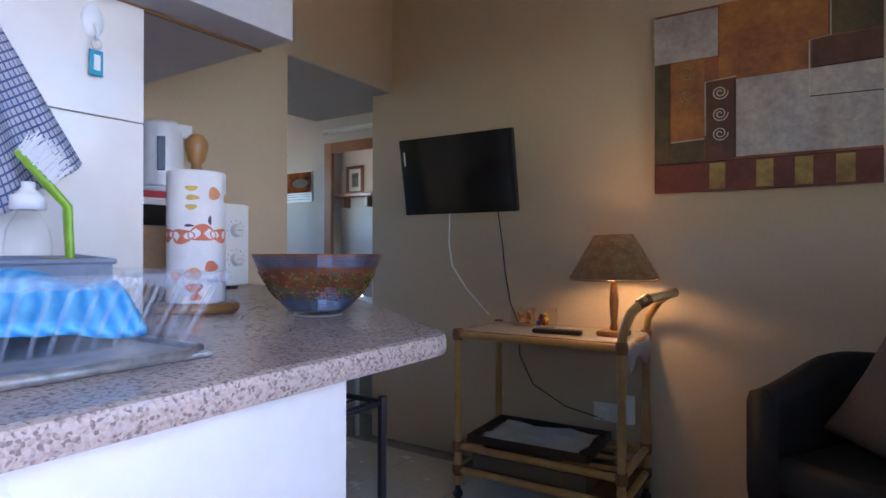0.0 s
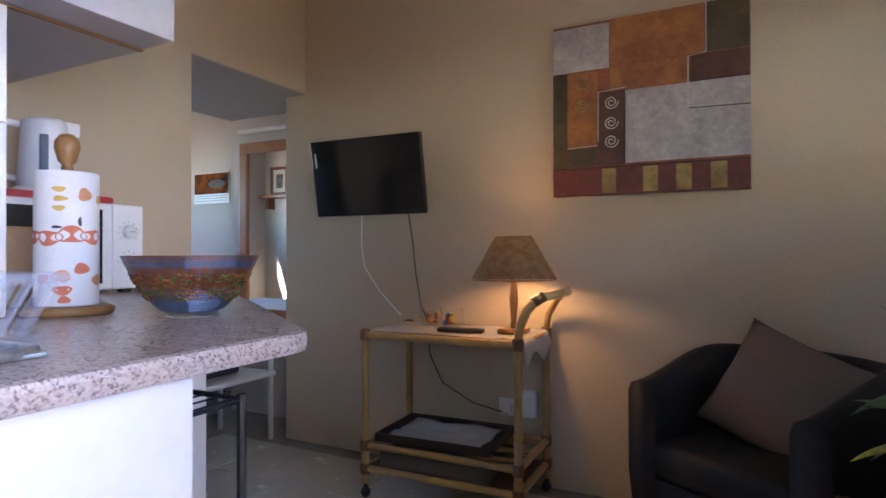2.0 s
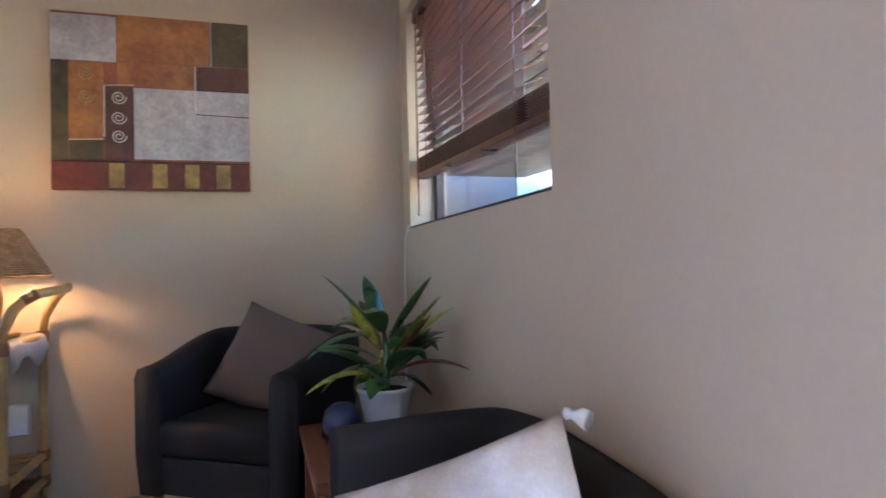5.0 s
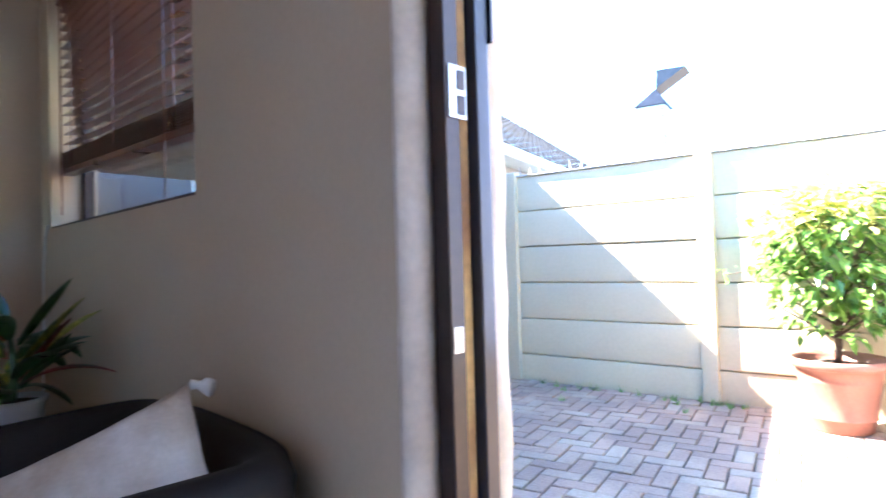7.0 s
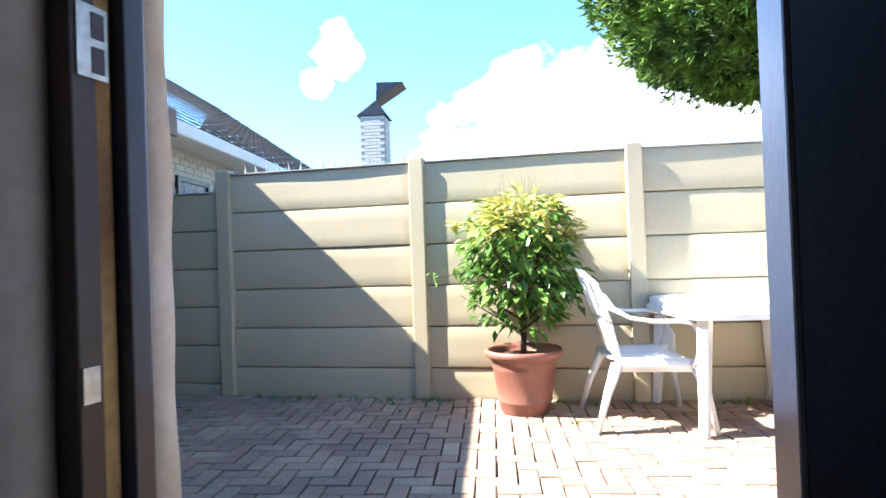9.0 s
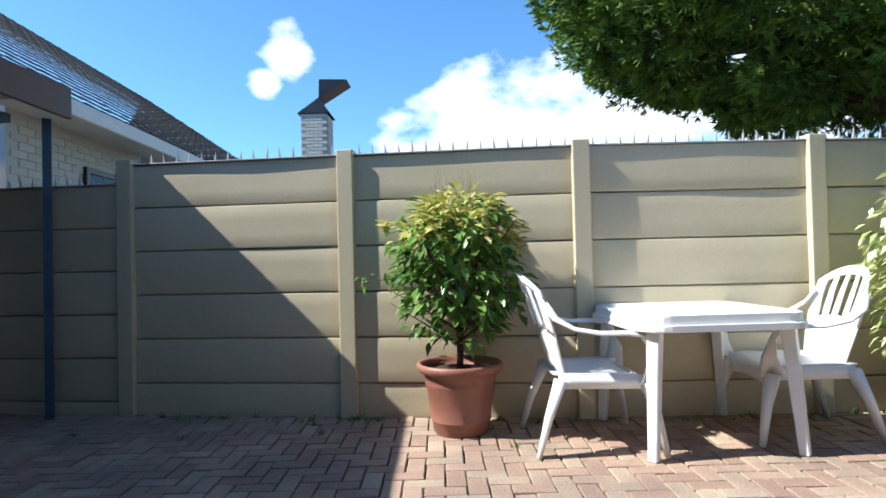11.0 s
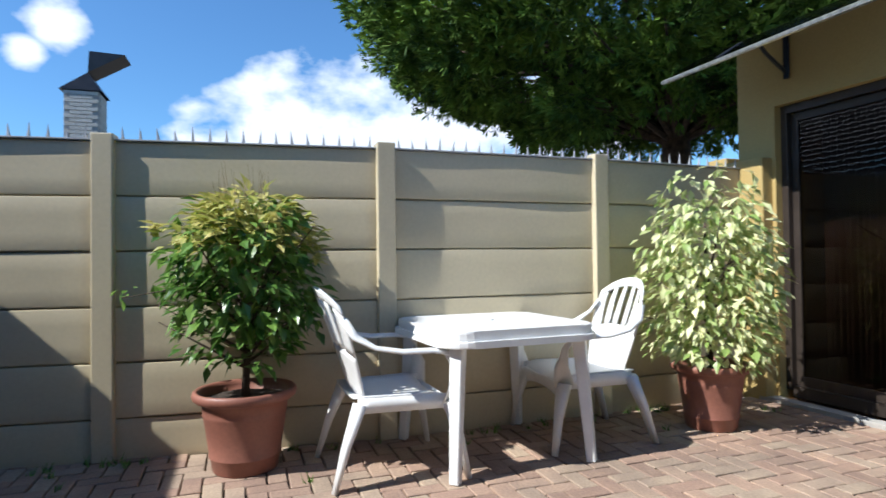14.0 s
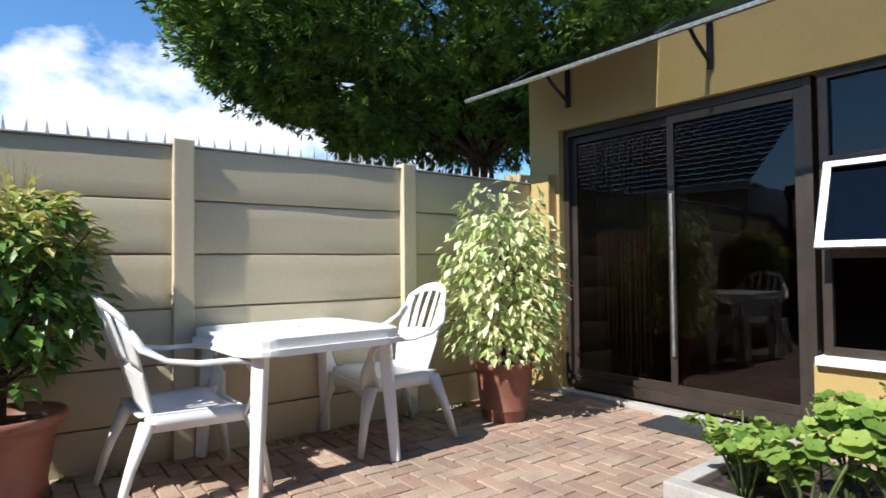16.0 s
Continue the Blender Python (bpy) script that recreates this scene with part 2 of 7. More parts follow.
def paver_material(name, islands):
    """Weathered clay: each brick of its own shade, with pale lichen and dark stains."""
    m = material(name, (0.42, 0.29, 0.20), 0.88, var=0.2, scale=7, fine=80, bump=0.7, dist=0.006, tint=(0.29, 0.185, 0.135))
    n, l = m.node_tree.nodes, m.node_tree.links
    pick = n.new("ShaderNodeNewGeometry").outputs["Random Per Island"] if islands else n.new("ShaderNodeObjectInfo").outputs["Random"]
    ramp = n.new("ShaderNodeValToRGB")
    els = ramp.color_ramp.elements
    els[0].position, els[0].color = 0.0, (0.23, 0.15, 0.115, 1)
    els[1].position, els[1].color = 1.0, (0.45, 0.37, 0.265, 1)
    for at, c in ((0.3, (0.33, 0.215, 0.16)), (0.55, (0.40, 0.275, 0.20)), (0.8, (0.36, 0.295, 0.22))):
        els.new(at).color = (*c, 1)
    mix = n.new("ShaderNodeMixRGB")
    mix.inputs["Fac"].default_value = 0.55
    hsv = n["Hue/Saturation/Value"]
    l.new(pick, ramp.inputs["Fac"])
    l.new(n["Color Ramp"].outputs["Color"], mix.inputs["Color1"])
    l.new(ramp.outputs["Color"], mix.inputs["Color2"])
    # broad stains that run over several bricks
    place = n.new("ShaderNodeNewGeometry")
    dirt = n.new("ShaderNodeTexNoise")
    dirt.inputs["Scale"].default_value, dirt.inputs["Detail"].default_value = 2.3, 7
    shade = n.new("ShaderNodeMapRange")
    shade.inputs["From Min"].default_value, shade.inputs["From Max"].default_value = 0.36, 0.60
    shade.inputs["To Min"].default_value, shade.inputs["To Max"].default_value = 0.55, 0.0
    stain = n.new("ShaderNodeMixRGB")
    stain.inputs["Color2"].default_value = (0.17, 0.125, 0.10, 1)
    l.new(place.outputs["Position"], dirt.inputs["Vector"])
    l.new(dirt.outputs["Fac"], shade.inputs["Value"])
    l.new(shade.outputs["Result"], stain.inputs["Fac"])
    l.new(mix.outputs["Color"], stain.inputs["Color1"])
    l.new(stain.outputs["Color"], hsv.inputs["Color"])
    return m


PAVER = paver_material("clay_paver", False)
PAVER_REST = paver_material("clay_pavers", True)
JOINT_SAND = material("joint_sand", (0.13, 0.11, 0.085), 0.95, var=0.25, scale=10, fine=120, bump=0.5)
CONCRETE = material("grey_concrete", (0.42, 0.40, 0.37), 0.9, var=0.12, scale=5, fine=80, bump=0.4)
SOIL = material("dark_soil", (0.055, 0.038, 0.028), 0.95, var=0.4, scale=18, fine=90, bump=0.9, dist=0.012)
TERRACOTTA = material("terracotta_plastic", (0.28, 0.115, 0.08), 0.5, var=0.1, scale=5, fine=60, bump=0.08)
WHITE_PLASTIC = material("white_garden_plastic", (0.80, 0.80, 0.79), 0.35, var=0.03, scale=8, fine=60, bump=0.03)
BARK = material("brown_bark", (0.10, 0.07, 0.05), 0.9, var=0.3, scale=14, fine=80, bump=0.7, dist=0.01)
ROOF_TILE = material("dark_roof_tile", (0.035, 0.035, 0.038), 0.9, var=0.2, scale=3, fine=30, spec=0.12)
WHITE_BRICK = material("white_painted_brick", (0.62, 0.60, 0.55), 0.8, var=0.06, scale=6, fine=60, random_amount=0.06)
WHITE_PAINT = material("white_paint", (0.78, 0.78, 0.76), 0.5, var=0.03)
DARK_GLASS = glass_material("tinted_glass", (0.34, 0.275, 0.25), ior=1.52)
CLEAR_GLASS = glass_material("clear_glass", (0.93, 0.95, 0.95))
FICUS = leaf_material("green_ficus_leaf", (0.045, 0.13, 0.022), (0.24, 0.40, 0.085), 0.3)
FICUS_TOP = leaf_material("yellow_green_leaf", (0.30, 0.34, 0.06), (0.68, 0.60, 0.22))
VARIEGATED = leaf_material("variegated_leaf", (0.26, 0.38, 0.09), (0.95, 0.92, 0.56))
# CONIFER: the dark tint patches paint the crown's inner shade into the colour.
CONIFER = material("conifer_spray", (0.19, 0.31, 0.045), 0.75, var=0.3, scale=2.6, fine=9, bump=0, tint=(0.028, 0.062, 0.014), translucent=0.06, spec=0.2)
GERANIUM = leaf_material("geranium_leaf", (0.11, 0.22, 0.035), (0.36, 0.46, 0.10), 0.5, 0.35)


# ---- building helpers ----
def thing(name, x, y, z, turn, label, category, group="", kind=""):
    ob = new(name)
    ob.empty_display_size = 0.05
    ob.matrix_world = pose(x, y, z, 0, 0, turn)
    return tagged(ob, label, category, group, kind)


def part(name, bm, mat, parent=None, label="", smooth=False):
    me = bpy.data.meshes.new(name)
    bm.to_mesh(me)
    bm.free()
    me.materials.append(mat)
    if smooth:
        for p in me.polygons:
            p.use_smooth = True
    ob = new(name, me)
    ob.parent = parent
    return tagged(ob, label)


def structure(name, bm, mat, label, category="wall"):
    return tagged(part(name, bm, mat), label, category, "", "structure")


def box(lo, hi, bevel=0.0, bm=None, turn=None):
    bm = bm or bmesh.new()
    v = [bm.verts.new((x, y, z)) for x in (lo[0], hi[0]) for y in (lo[1], hi[1]) for z in (lo[2], hi[2])]
    f = [bm.faces.new([v[i] for i in q]) for q in ((0, 1, 3, 2), (4, 6, 7, 5), (0, 4, 5, 1), (2, 3, 7, 6), (0, 2, 6, 4), (1, 5, 7, 3))]
    if turn:
        bmesh.ops.transform(bm, matrix=turn, verts=v)
    if bevel:
        edges = list({e for q in f for e in q.edges})
        bmesh.ops.bevel(bm, geom=edges, offset=bevel, segments=2, affect="EDGES", profile=0.6)
    return bm


def boxes(*pairs):
    bm = bmesh.new()
    for lo, hi in pairs:
        box(lo, hi, 0, bm)
    return bm


def prism(outline, z0, z1, bevel=0.0, bm=None):
    """An upright block over a plan outline."""
    bm = bm or bmesh.new()
    low = [bm.verts.new((x, y, z0)) for x, y in outline]
    high = [bm.verts.new((x, y, z1)) for x, y in outline]
    n = len(outline)
    faces = [bm.faces.new(low[::-1]), bm.faces.new(high)]
    faces += [bm.faces.new((low[i], low[(i + 1) % n], high[(i + 1) % n], high[i])) for i in range(n)]
    if bevel:
        edges = list({e for q in faces[:2] for e in q.edges})
        bmesh.ops.bevel(bm, geom=edges, offset=bevel, segments=2, affect="EDGES", profile=0.6)
    bmesh.ops.recalc_face_normals(bm, faces=bm.faces[:])
    return bm


def tube(points, radius, seg=8, bm=None, flat=1.0):
    """A round bar through points; radius may be a list. flat squeezes it sideways."""
    bm = bm or bmesh.new()
    pts = [Vector(p) for p in points]
    rad = radius if isinstance(radius, (list, tuple)) else [radius] * len(pts)
    rings, side = [], None
    for i, p in enumerate(pts):
        d = (pts[min(i + 1, len(pts) - 1)] - pts[max(i - 1, 0)]).normalized()
        if side is None:
            side = d.orthogonal().normalized() if abs(d.z) < 0.95 else Vector((1, 0, 0))
        side = (side - d * side.dot(d)).normalized()
        up = d.cross(side)
        rings.append([bm.verts.new(p + (side * math.cos(2 * math.pi * k / seg) + up * math.sin(2 * math.pi * k / seg) * flat) * rad[i]) for k in range(seg)])
    for a, b in zip(rings, rings[1:]):
        for k in range(seg):
            bm.faces.new((a[k], a[(k + 1) % seg], b[(k + 1) % seg], b[k]))
    bm.faces.new(rings[0][::-1])
    bm.faces.new(rings[-1])
    return bm


def lathe(profile, seg=32, bm=None, at=(0, 0, 0)):
    """A turned body from (radius, height) pairs."""
    bm = bm or bmesh.new()
    rings = []
    for r, z in profile:
        if r < 1e-5:
            rings.append([bm.verts.new((at[0], at[1], at[2] + z))])
        else:
            rings.append([bm.verts.new((at[0] + r * math.cos(2 * math.pi * k / seg), at[1] + r * math.sin(2 * math.pi * k / seg), at[2] + z)) for k in range(seg)])
    for a, b in zip(rings, rings[1:]):
        for k in range(seg):
            k2 = (k + 1) % seg
            q = [a[k % len(a)], a[k2 % len(a)], b[k2 % len(b)], b[k % len(b)]]
            q = [v for i, v in enumerate(q) if v not in q[:i]]
            if len(q) > 2:
                bm.faces.new(q)
    return bm


def raw_mesh(name, verts, faces, mat, parent=None, label="", smooth=False):
    me = bpy.data.meshes.new(name)
    me.from_pydata(verts, [], faces)
    me.update()
    me.materials.append(mat)
    if smooth:
        for p in me.polygons:
            p.use_smooth = True
    ob = new(name, me)
    ob.parent = parent
    return tagged(ob, label)


def piece(name, me, parent, m):
    """One of many alike pieces that share a mesh."""
    ob = new(name, me)
    ob.parent = parent
    ob.matrix_local = m
    return ob


def mesh_of(bm, name, mat):
    me = bpy.data.meshes.new(name)
    bm.to_mesh(me)
    bm.free()
    me.materials.append(mat)
    return me


# ---- the house: walls, floor, ceiling ----
NORTH, EAST, EAST_OUT, WEST, ROOF = 2.75, 1.46, 1.635, -1.45, 2.75
GROUND = -0.08
structure("wall_north", boxes(((WEST - 0.14, NORTH, 0), (EAST_OUT, NORTH + 0.16, ROOF))), PLASTER, "cream painted plaster wall behind the television")
WIN_S, WIN_N, WIN_B, WIN_T = 1.16, 2.60, 1.12, 2.12
DOOR_S, DOOR_N, DOOR_T = -0.43, 0.42, 2.08
# The opening from y -1.9 to -0.8 is unseen, added for the fill lamp.
structure("wall_east", boxes(
    ((EAST, -2.2, GROUND), (EAST_OUT, -1.9, ROOF)), ((EAST, -1.9, GROUND), (EAST_OUT, -0.8, 1.05)), ((EAST, -1.9, 2.05), (EAST_OUT, -0.8, ROOF)), ((EAST, -0.8, GROUND), (EAST_OUT, DOOR_S, ROOF)), ((EAST, DOOR_S, DOOR_T), (EAST_OUT, DOOR_N, ROOF)), ((EAST, DOOR_N, GROUND), (EAST_OUT, WIN_S, ROOF)),
    ((EAST, WIN_S, GROUND), (EAST_OUT, WIN_N, WIN_B)), ((EAST, WIN_S, WIN_T), (EAST_OUT, WIN_N, ROOF)), ((EAST, WIN_N, GROUND), (EAST_OUT, NORTH, ROOF))),
    PLASTER, "cream plaster wall with window and outside door")
structure("wall_west", boxes(((WEST - 0.12, -2.2, 0), (WEST, 1.99, ROOF)), ((WEST - 0.12, 1.99, 1.95), (WEST, NORTH, ROOF))), PLASTER, "cream plaster wall with an open passage")
structure("wall_south", boxes(((WEST - 0.12, -2.36, 0), (EAST_OUT, -2.2, ROOF))), PLASTER, "plain cream plaster wall behind the kitchen")
structure("ceiling", boxes(((-4.4, -2.36, ROOF), (EAST_OUT, 4.4, ROOF + 0.12))), CEILING, "plain white ceiling", "ceiling")
floor = structure("floor", boxes(((-4.4, -2.36, -0.15), (EAST_OUT + 0.02, 4.4, -0.006))), GROUT, "cream ceramic floor tiles with grey grout", "floor")
# the bedroom beyond the passage
structure("wall_bedroom_west", boxes(((-4.4, 0.6, 0), (-4.25, 1.3, ROOF)), ((-4.4, 1.3, 0), (-4.25, 3.1, 1.35)), ((-4.4, 1.3, 1.95), (-4.25, 3.1, ROOF)), ((-4.4, 3.1, 0), (-4.25, 4.4, ROOF))), BEDWALL, "pale bedroom wall")
# The second box is a thin strip added to darken the header's underside.
structure("ceiling_bedroom", boxes(((-2.36, 0.75, 1.952), (WEST - 0.122, 3.06, 2.03)), ((WEST - 0.121, 1.992, 1.943), (WEST - 0.003, NORTH - 0.001, 1.9492)), ((-4.25, 0.75, 2.25), (-2.362, 3.42, 2.32))), SOFFIT, "low grey ceiling of the next room, with a shade strip under the header", "ceiling")
structure("wall_bedroom_north", boxes(((-4.25, 4.25, 0), (WEST - 0.14, 4.4, ROOF))), BEDWALL, "pale bedroom wall")
structure("wall_bedroom_south", boxes(((-4.25, 0.6, 0), (WEST - 0.12, 0.75, ROOF))), BEDWALL, "pale bedroom wall")
structure("wall_bedroom_east", boxes(((WEST - 0.14, NORTH + 0.16, 0), (WEST, 4.25, ROOF))), BEDWALL, "pale bedroom wall")
structure("wall_outer_north", boxes(((WEST, 4.25, 0), (EAST_OUT, 4.4, ROOF))), OCHRE, "ochre outer wall")

# ---- ground outside ----
structure("ground", boxes(((EAST_OUT, -400, GROUND - 0.5), (800, 400, GROUND - 0.045)), ((-800, -400, GROUND - 0.5), (EAST_OUT, -2.4, GROUND - 0.045)), ((-800, 4.4, GROUND - 0.5), (EAST_OUT, 400, GROUND - 0.045))),
          JOINT_SAND, "sandy ground under the paving", "ground")
structure("door_threshold", boxes(((EAST_OUT + 0.022, DOOR_S - 0.1, GROUND - 0.04), (EAST_OUT + 0.30, DOOR_N + 0.1, GROUND + 0.012))), CONCRETE, "grey concrete threshold at the door", "threshold")

# ---- boundary wall of concrete panels between posts ----
POSTS = [(4.24, 8.9), (4.40, 7.37), (4.55, 5.85), (4.71, 4.33), (4.873, 2.80), (5.043, 1.25), (5.222, -0.26), (5.549, -1.706), (5.93, -3.02)]
boundary = tagged(thing("wall_boundary", 0, 0, GROUND, 0, "beige precast concrete boundary wall with plastic spikes", "wall"), kind="structure")
PANEL_H = 0.30


def fence_post(i, x, y, top, turn):
    bm = box((-0.05, -0.055, 0), (0.06, 0.055, top), 0.008)
    bmesh.ops.transform(bm, matrix=pose(x, y, 0, 0, 0, turn), verts=bm.verts)
    part("post", bm, FENCE, boundary)


def bowed_panel(x0, x1, y0, y1, z0, z1, seedv):
    """A cast slab whose face is warped by a few millimetres."""
    bm = box((x0, y0, z0), (x1, y1, z1), 0.009)
    cuts = 18
    for k in range(1, cuts):
        at = y0 + (y1 - y0) * k / cuts
        bmesh.ops.bisect_plane(bm, geom=bm.verts[:] + bm.edges[:] + bm.faces[:], plane_co=(0, at, 0), plane_no=(0, 1, 0))
    for f in (0.33, 0.66):
        bmesh.ops.bisect_plane(bm, geom=bm.verts[:] + bm.edges[:] + bm.faces[:], plane_co=(0, 0, z0 + (z1 - z0) * f), plane_no=(0, 0, 1))
    for v in bm.verts:
        u = (v.co.y - y0) / (y1 - y0)
        v.co.x += 0.0065 * noise.noise(Vector((u * 1.5, v.co.z * 2.5, seedv))) * math.sin(math.pi * u) ** 0.5 if 0 < u < 1 else 0
        v.co.z += 0.0015 * noise.noise(Vector((u * 3.0, seedv, 0.5)))
    return bm


spike_me = mesh_of(lathe([(0.011, 0), (0.007, 0.03), (0.0, 0.085)], 5), "spike", SPIKE)
for i, (x, y) in enumerate(POSTS):
    j = min(i, len(POSTS) - 2)
    d = Vector((POSTS[j + 1][0] - POSTS[j][0], POSTS[j + 1][1] - POSTS[j][1], 0))
    turn = math.degrees(math.atan2(d.x, -d.y))
    low = i < 4
    fence_post(i, x, y, 1.64 if low else 1.755, turn)
    if i == len(POSTS) - 1:
        break
    drop = 0.13 if low else 0.0
    length = d.length
    base = pose(x, y, 0, 0, 0, turn)
    for k in range(6):
        top = 1.715 - drop - k * PANEL_H
        bottom = max(-0.02, top - PANEL_H + 0.009)
        wob = random.uniform(-0.004, 0.004)
        bm = bowed_panel(-0.012 + wob, 0.028 + wob, -length + 0.05, -0.05, bottom, top, i * 7.3 + k * 2.1)
        bmesh.ops.transform(bm, matrix=base, verts=bm.verts)
        part("panel", bm, FENCE, boundary, "", True).data.set_sharp_from_angle(angle=radians(30))
    back = box((0.016, -length + 0.05, -0.02), (0.022, -0.05, 1.69 - drop))
    bmesh.ops.transform(back, matrix=base, verts=back.verts)
    part("joint_filler", back, FENCE, boundary)
    strip = box((-0.03, -length + 0.05, 1.718 - drop), (0.03, -0.05, 1.727 - drop), 0.002)
    bmesh.ops.transform(strip, matrix=base, verts=strip.verts)
    strip_ob = part("spike_strip", strip, SPIKE, boundary, "grey plastic spike strip")
    n = int(length / 0.092)
    for k in range(n):
        piece("spike", spike_me, strip_ob, base @ pose(0.0, -0.09 - k * (length - 0.18) / (n - 1), 1.725 - drop, random.uniform(-6, 6), random.uniform(-6, 6), 0) @ Matrix.Diagonal((1, 1, random.uniform(0.75, 1.1), 1)))

# ---- the wing with the sliding door ----
FAC = pose(5.70, -3.12, 0, 0, 0, 195)         # local x runs along the front, local y goes into the wall
facade = tagged(thing("wall_facade", 0, 0, 0, 0, "ochre plastered house front with a sliding door", "wall"), kind="structure")


def fac(bm):
    bmesh.ops.transform(bm, matrix=FAC, verts=bm.verts)
    return bm


SL_W, SL_T, WF_L, WF_R, WF_B = 1.86, 2.07, 1.90, 3.4, 0.42
for a, b in (((-0.32, 0, GROUND - 0.1), (0, 0.2, 2.60)), ((0, 0, SL_T), (WF_R, 0.2, 2.60)), ((WF_L - 0.04, 0.0, GROUND - 0.1), (WF_R, 0.2, WF_B - 0.05)), ((WF_R, 0, GROUND - 0.1), (4.6, 0.2, 2.60))):
    part("wall_body", fac(box(a, b)), OCHRE, facade)
part("corner_pier", fac(box((-0.36, -0.10, GROUND - 0.1), (-0.03, 0.12, 1.70), 0.012)), OCHRE, facade)
part("far_pier", fac(box((-0.62, -0.02, GROUND - 0.1), (-0.42, 0.16, 1.76), 0.01)), OCHRE, facade)
part("plinth_step", fac(box((-0.1, -0.10, GROUND - 0.1), (SL_W + 0.02, -0.002, GROUND + 0.03), 0.006)), CONCRETE, facade, "grey concrete sill")
part("window_sill", fac(box((WF_L - 0.02, -0.05, WF_B - 0.05), (WF_R, 0.2, WF_B), 0.008)), WHITE_PAINT, facade, "pale painted sill")
structure("wall_wing_side", boxes(((5.85, -9.0, GROUND - 0.1), (6.0, -3.25, 2.58))), OCHRE, "ochre side wall of the wing")
structure("roof_wing", boxes(((1.0, -9.0, 2.61), (6.0, -4.6, 2.71))), CONCRETE, "flat roof slab of the wing", "roof")

slider = tagged(thing("sliding_door", 0, 0, 0, 0, "dark bronze aluminium sliding door with tinted glass, closed", "door"), kind="")
for a, b in (((0.0, 0.06, 0.0), (0.05, 0.14, SL_T)), ((SL_W - 0.05, 0.06, 0.0), (SL_W, 0.14, SL_T)), ((0.05, 0.06, SL_T - 0.06), (SL_W - 0.05, 0.14, SL_T)), ((0.05, 0.06, -0.05), (SL_W - 0.05, 0.14, 0.03))):
    part("outer_frame", fac(box(a, b, 0.003)), ALU_BRONZE, slider)


def slide_leaf(x0, x1, y):
    w = 0.05
    part("leaf_stile", fac(box((x0, y, 0.03), (x0 + w, y + 0.03, SL_T - 0.06), 0.003)), ALU_BRONZE, slider)
    part("leaf_stile", fac(box((x1 - w, y, 0.03), (x1, y + 0.03, SL_T - 0.06), 0.003)), ALU_BRONZE, slider)
    part("leaf_rail", fac(box((x0 + w, y, 0.03), (x1 - w, y + 0.03, 0.10), 0.003)), ALU_BRONZE, slider)
    part("leaf_rail", fac(box((x0 + w, y, SL_T - 0.12), (x1 - w, y + 0.03, SL_T - 0.06), 0.003)), ALU_BRONZE, slider)
    part("pane", fac(box((x0 + w, y + 0.012, 0.10), (x1 - w, y + 0.018, SL_T - 0.12))), DARK_GLASS, slider, "dark tinted glass pane")


slide_leaf(0.05, 0.98, 0.105)
slide_leaf(0.93, SL_W - 0.05, 0.068)
part("handle", fac(box((0.955, 0.045, 0.30), (0.975, 0.066, 1.45), 0.004)), STEEL, slider, "long pale handle bar")
CURTAIN = material("grey_curtain", (0.50, 0.46, 0.45), 0.9, var=0.1, scale=4)
verts, faces = [], []
for i in range(120):
    x, w = 0.12 + 0.5 * i / 119, 0.03 * math.sin(i * 0.62) + 0.012 * math.sin(i * 0.23)
    verts += [FAC @ Vector((x, 0.34 + w, 0.02)), FAC @ Vector((x, 0.34 + w * 0.7, 2.0))]
    if i:
        faces.append((2 * i - 2, 2 * i, 2 * i + 1, 2 * i - 1))
cur = raw_mesh("curtain", verts, faces, CURTAIN, None, "", True)
cur.modifiers.new("thick", "SOLIDIFY").thickness = 0.004
tagged(cur, "grey curtain hanging in folds behind the sliding door", "curtain")
structure("wing_back_wall", fac(boxes(((-0.3, 3.2, -0.1), (4.6, 3.3, 2.6)), ((-0.3, 0.2, -0.1), (-0.2, 3.2, 2.6)), ((4.5, 0.2, -0.1), (4.6, 3.2, 2.6)))), PLASTER, "plain wall closing the dark room of the wing")
structure("wing_floor", fac(boxes(((-0.3, 0.2, -0.2), (4.6, 3.2, -0.04)))), FLOOR_TILE, "tiled floor of the dark room", "floor")
structure("wing_ceiling", fac(boxes(((-0.3, 0.2, 2.6), (4.6, 3.2, 2.7)))), CEILING, "ceiling of the dark room", "ceiling")

win = tagged(thing("wing_window", 0, 0, 0, 0, "bronze aluminium window with a tilted top-hung pane", "window"), kind="")
for a, b in (((WF_L, 0.04, WF_B), (WF_L + 0.05, 0.12, SL_T)), ((WF_R - 0.05, 0.04, WF_B), (WF_R, 0.12, SL_T)), ((WF_L + 0.05, 0.04, SL_T - 0.05), (WF_R - 0.05, 0.12, SL_T)), ((WF_L + 0.05, 0.04, WF_B), (WF_R - 0.05, 0.12, WF_B + 0.05)),
             ((WF_L + 0.05, 0.04, 1.52), (WF_R - 0.05, 0.12, 1.57)), ((WF_L + 0.05, 0.04, 0.98), (WF_R - 0.05, 0.12, 1.03)), ((2.63, 0.04, WF_B + 0.05), (2.67, 0.12, 0.98)), ((2.63, 0.04, 1.57), (2.67, 0.12, SL_T - 0.05))):
    part("frame_bar", fac(box(a, b, 0.003)), ALU_BRONZE, win)
part("pane", fac(boxes(((WF_L + 0.05, 0.076, WF_B + 0.05), (2.63, 0.082, 0.98)), ((2.67, 0.076, WF_B + 0.05), (WF_R - 0.05, 0.082, 0.98)))), DARK_GLASS, win)
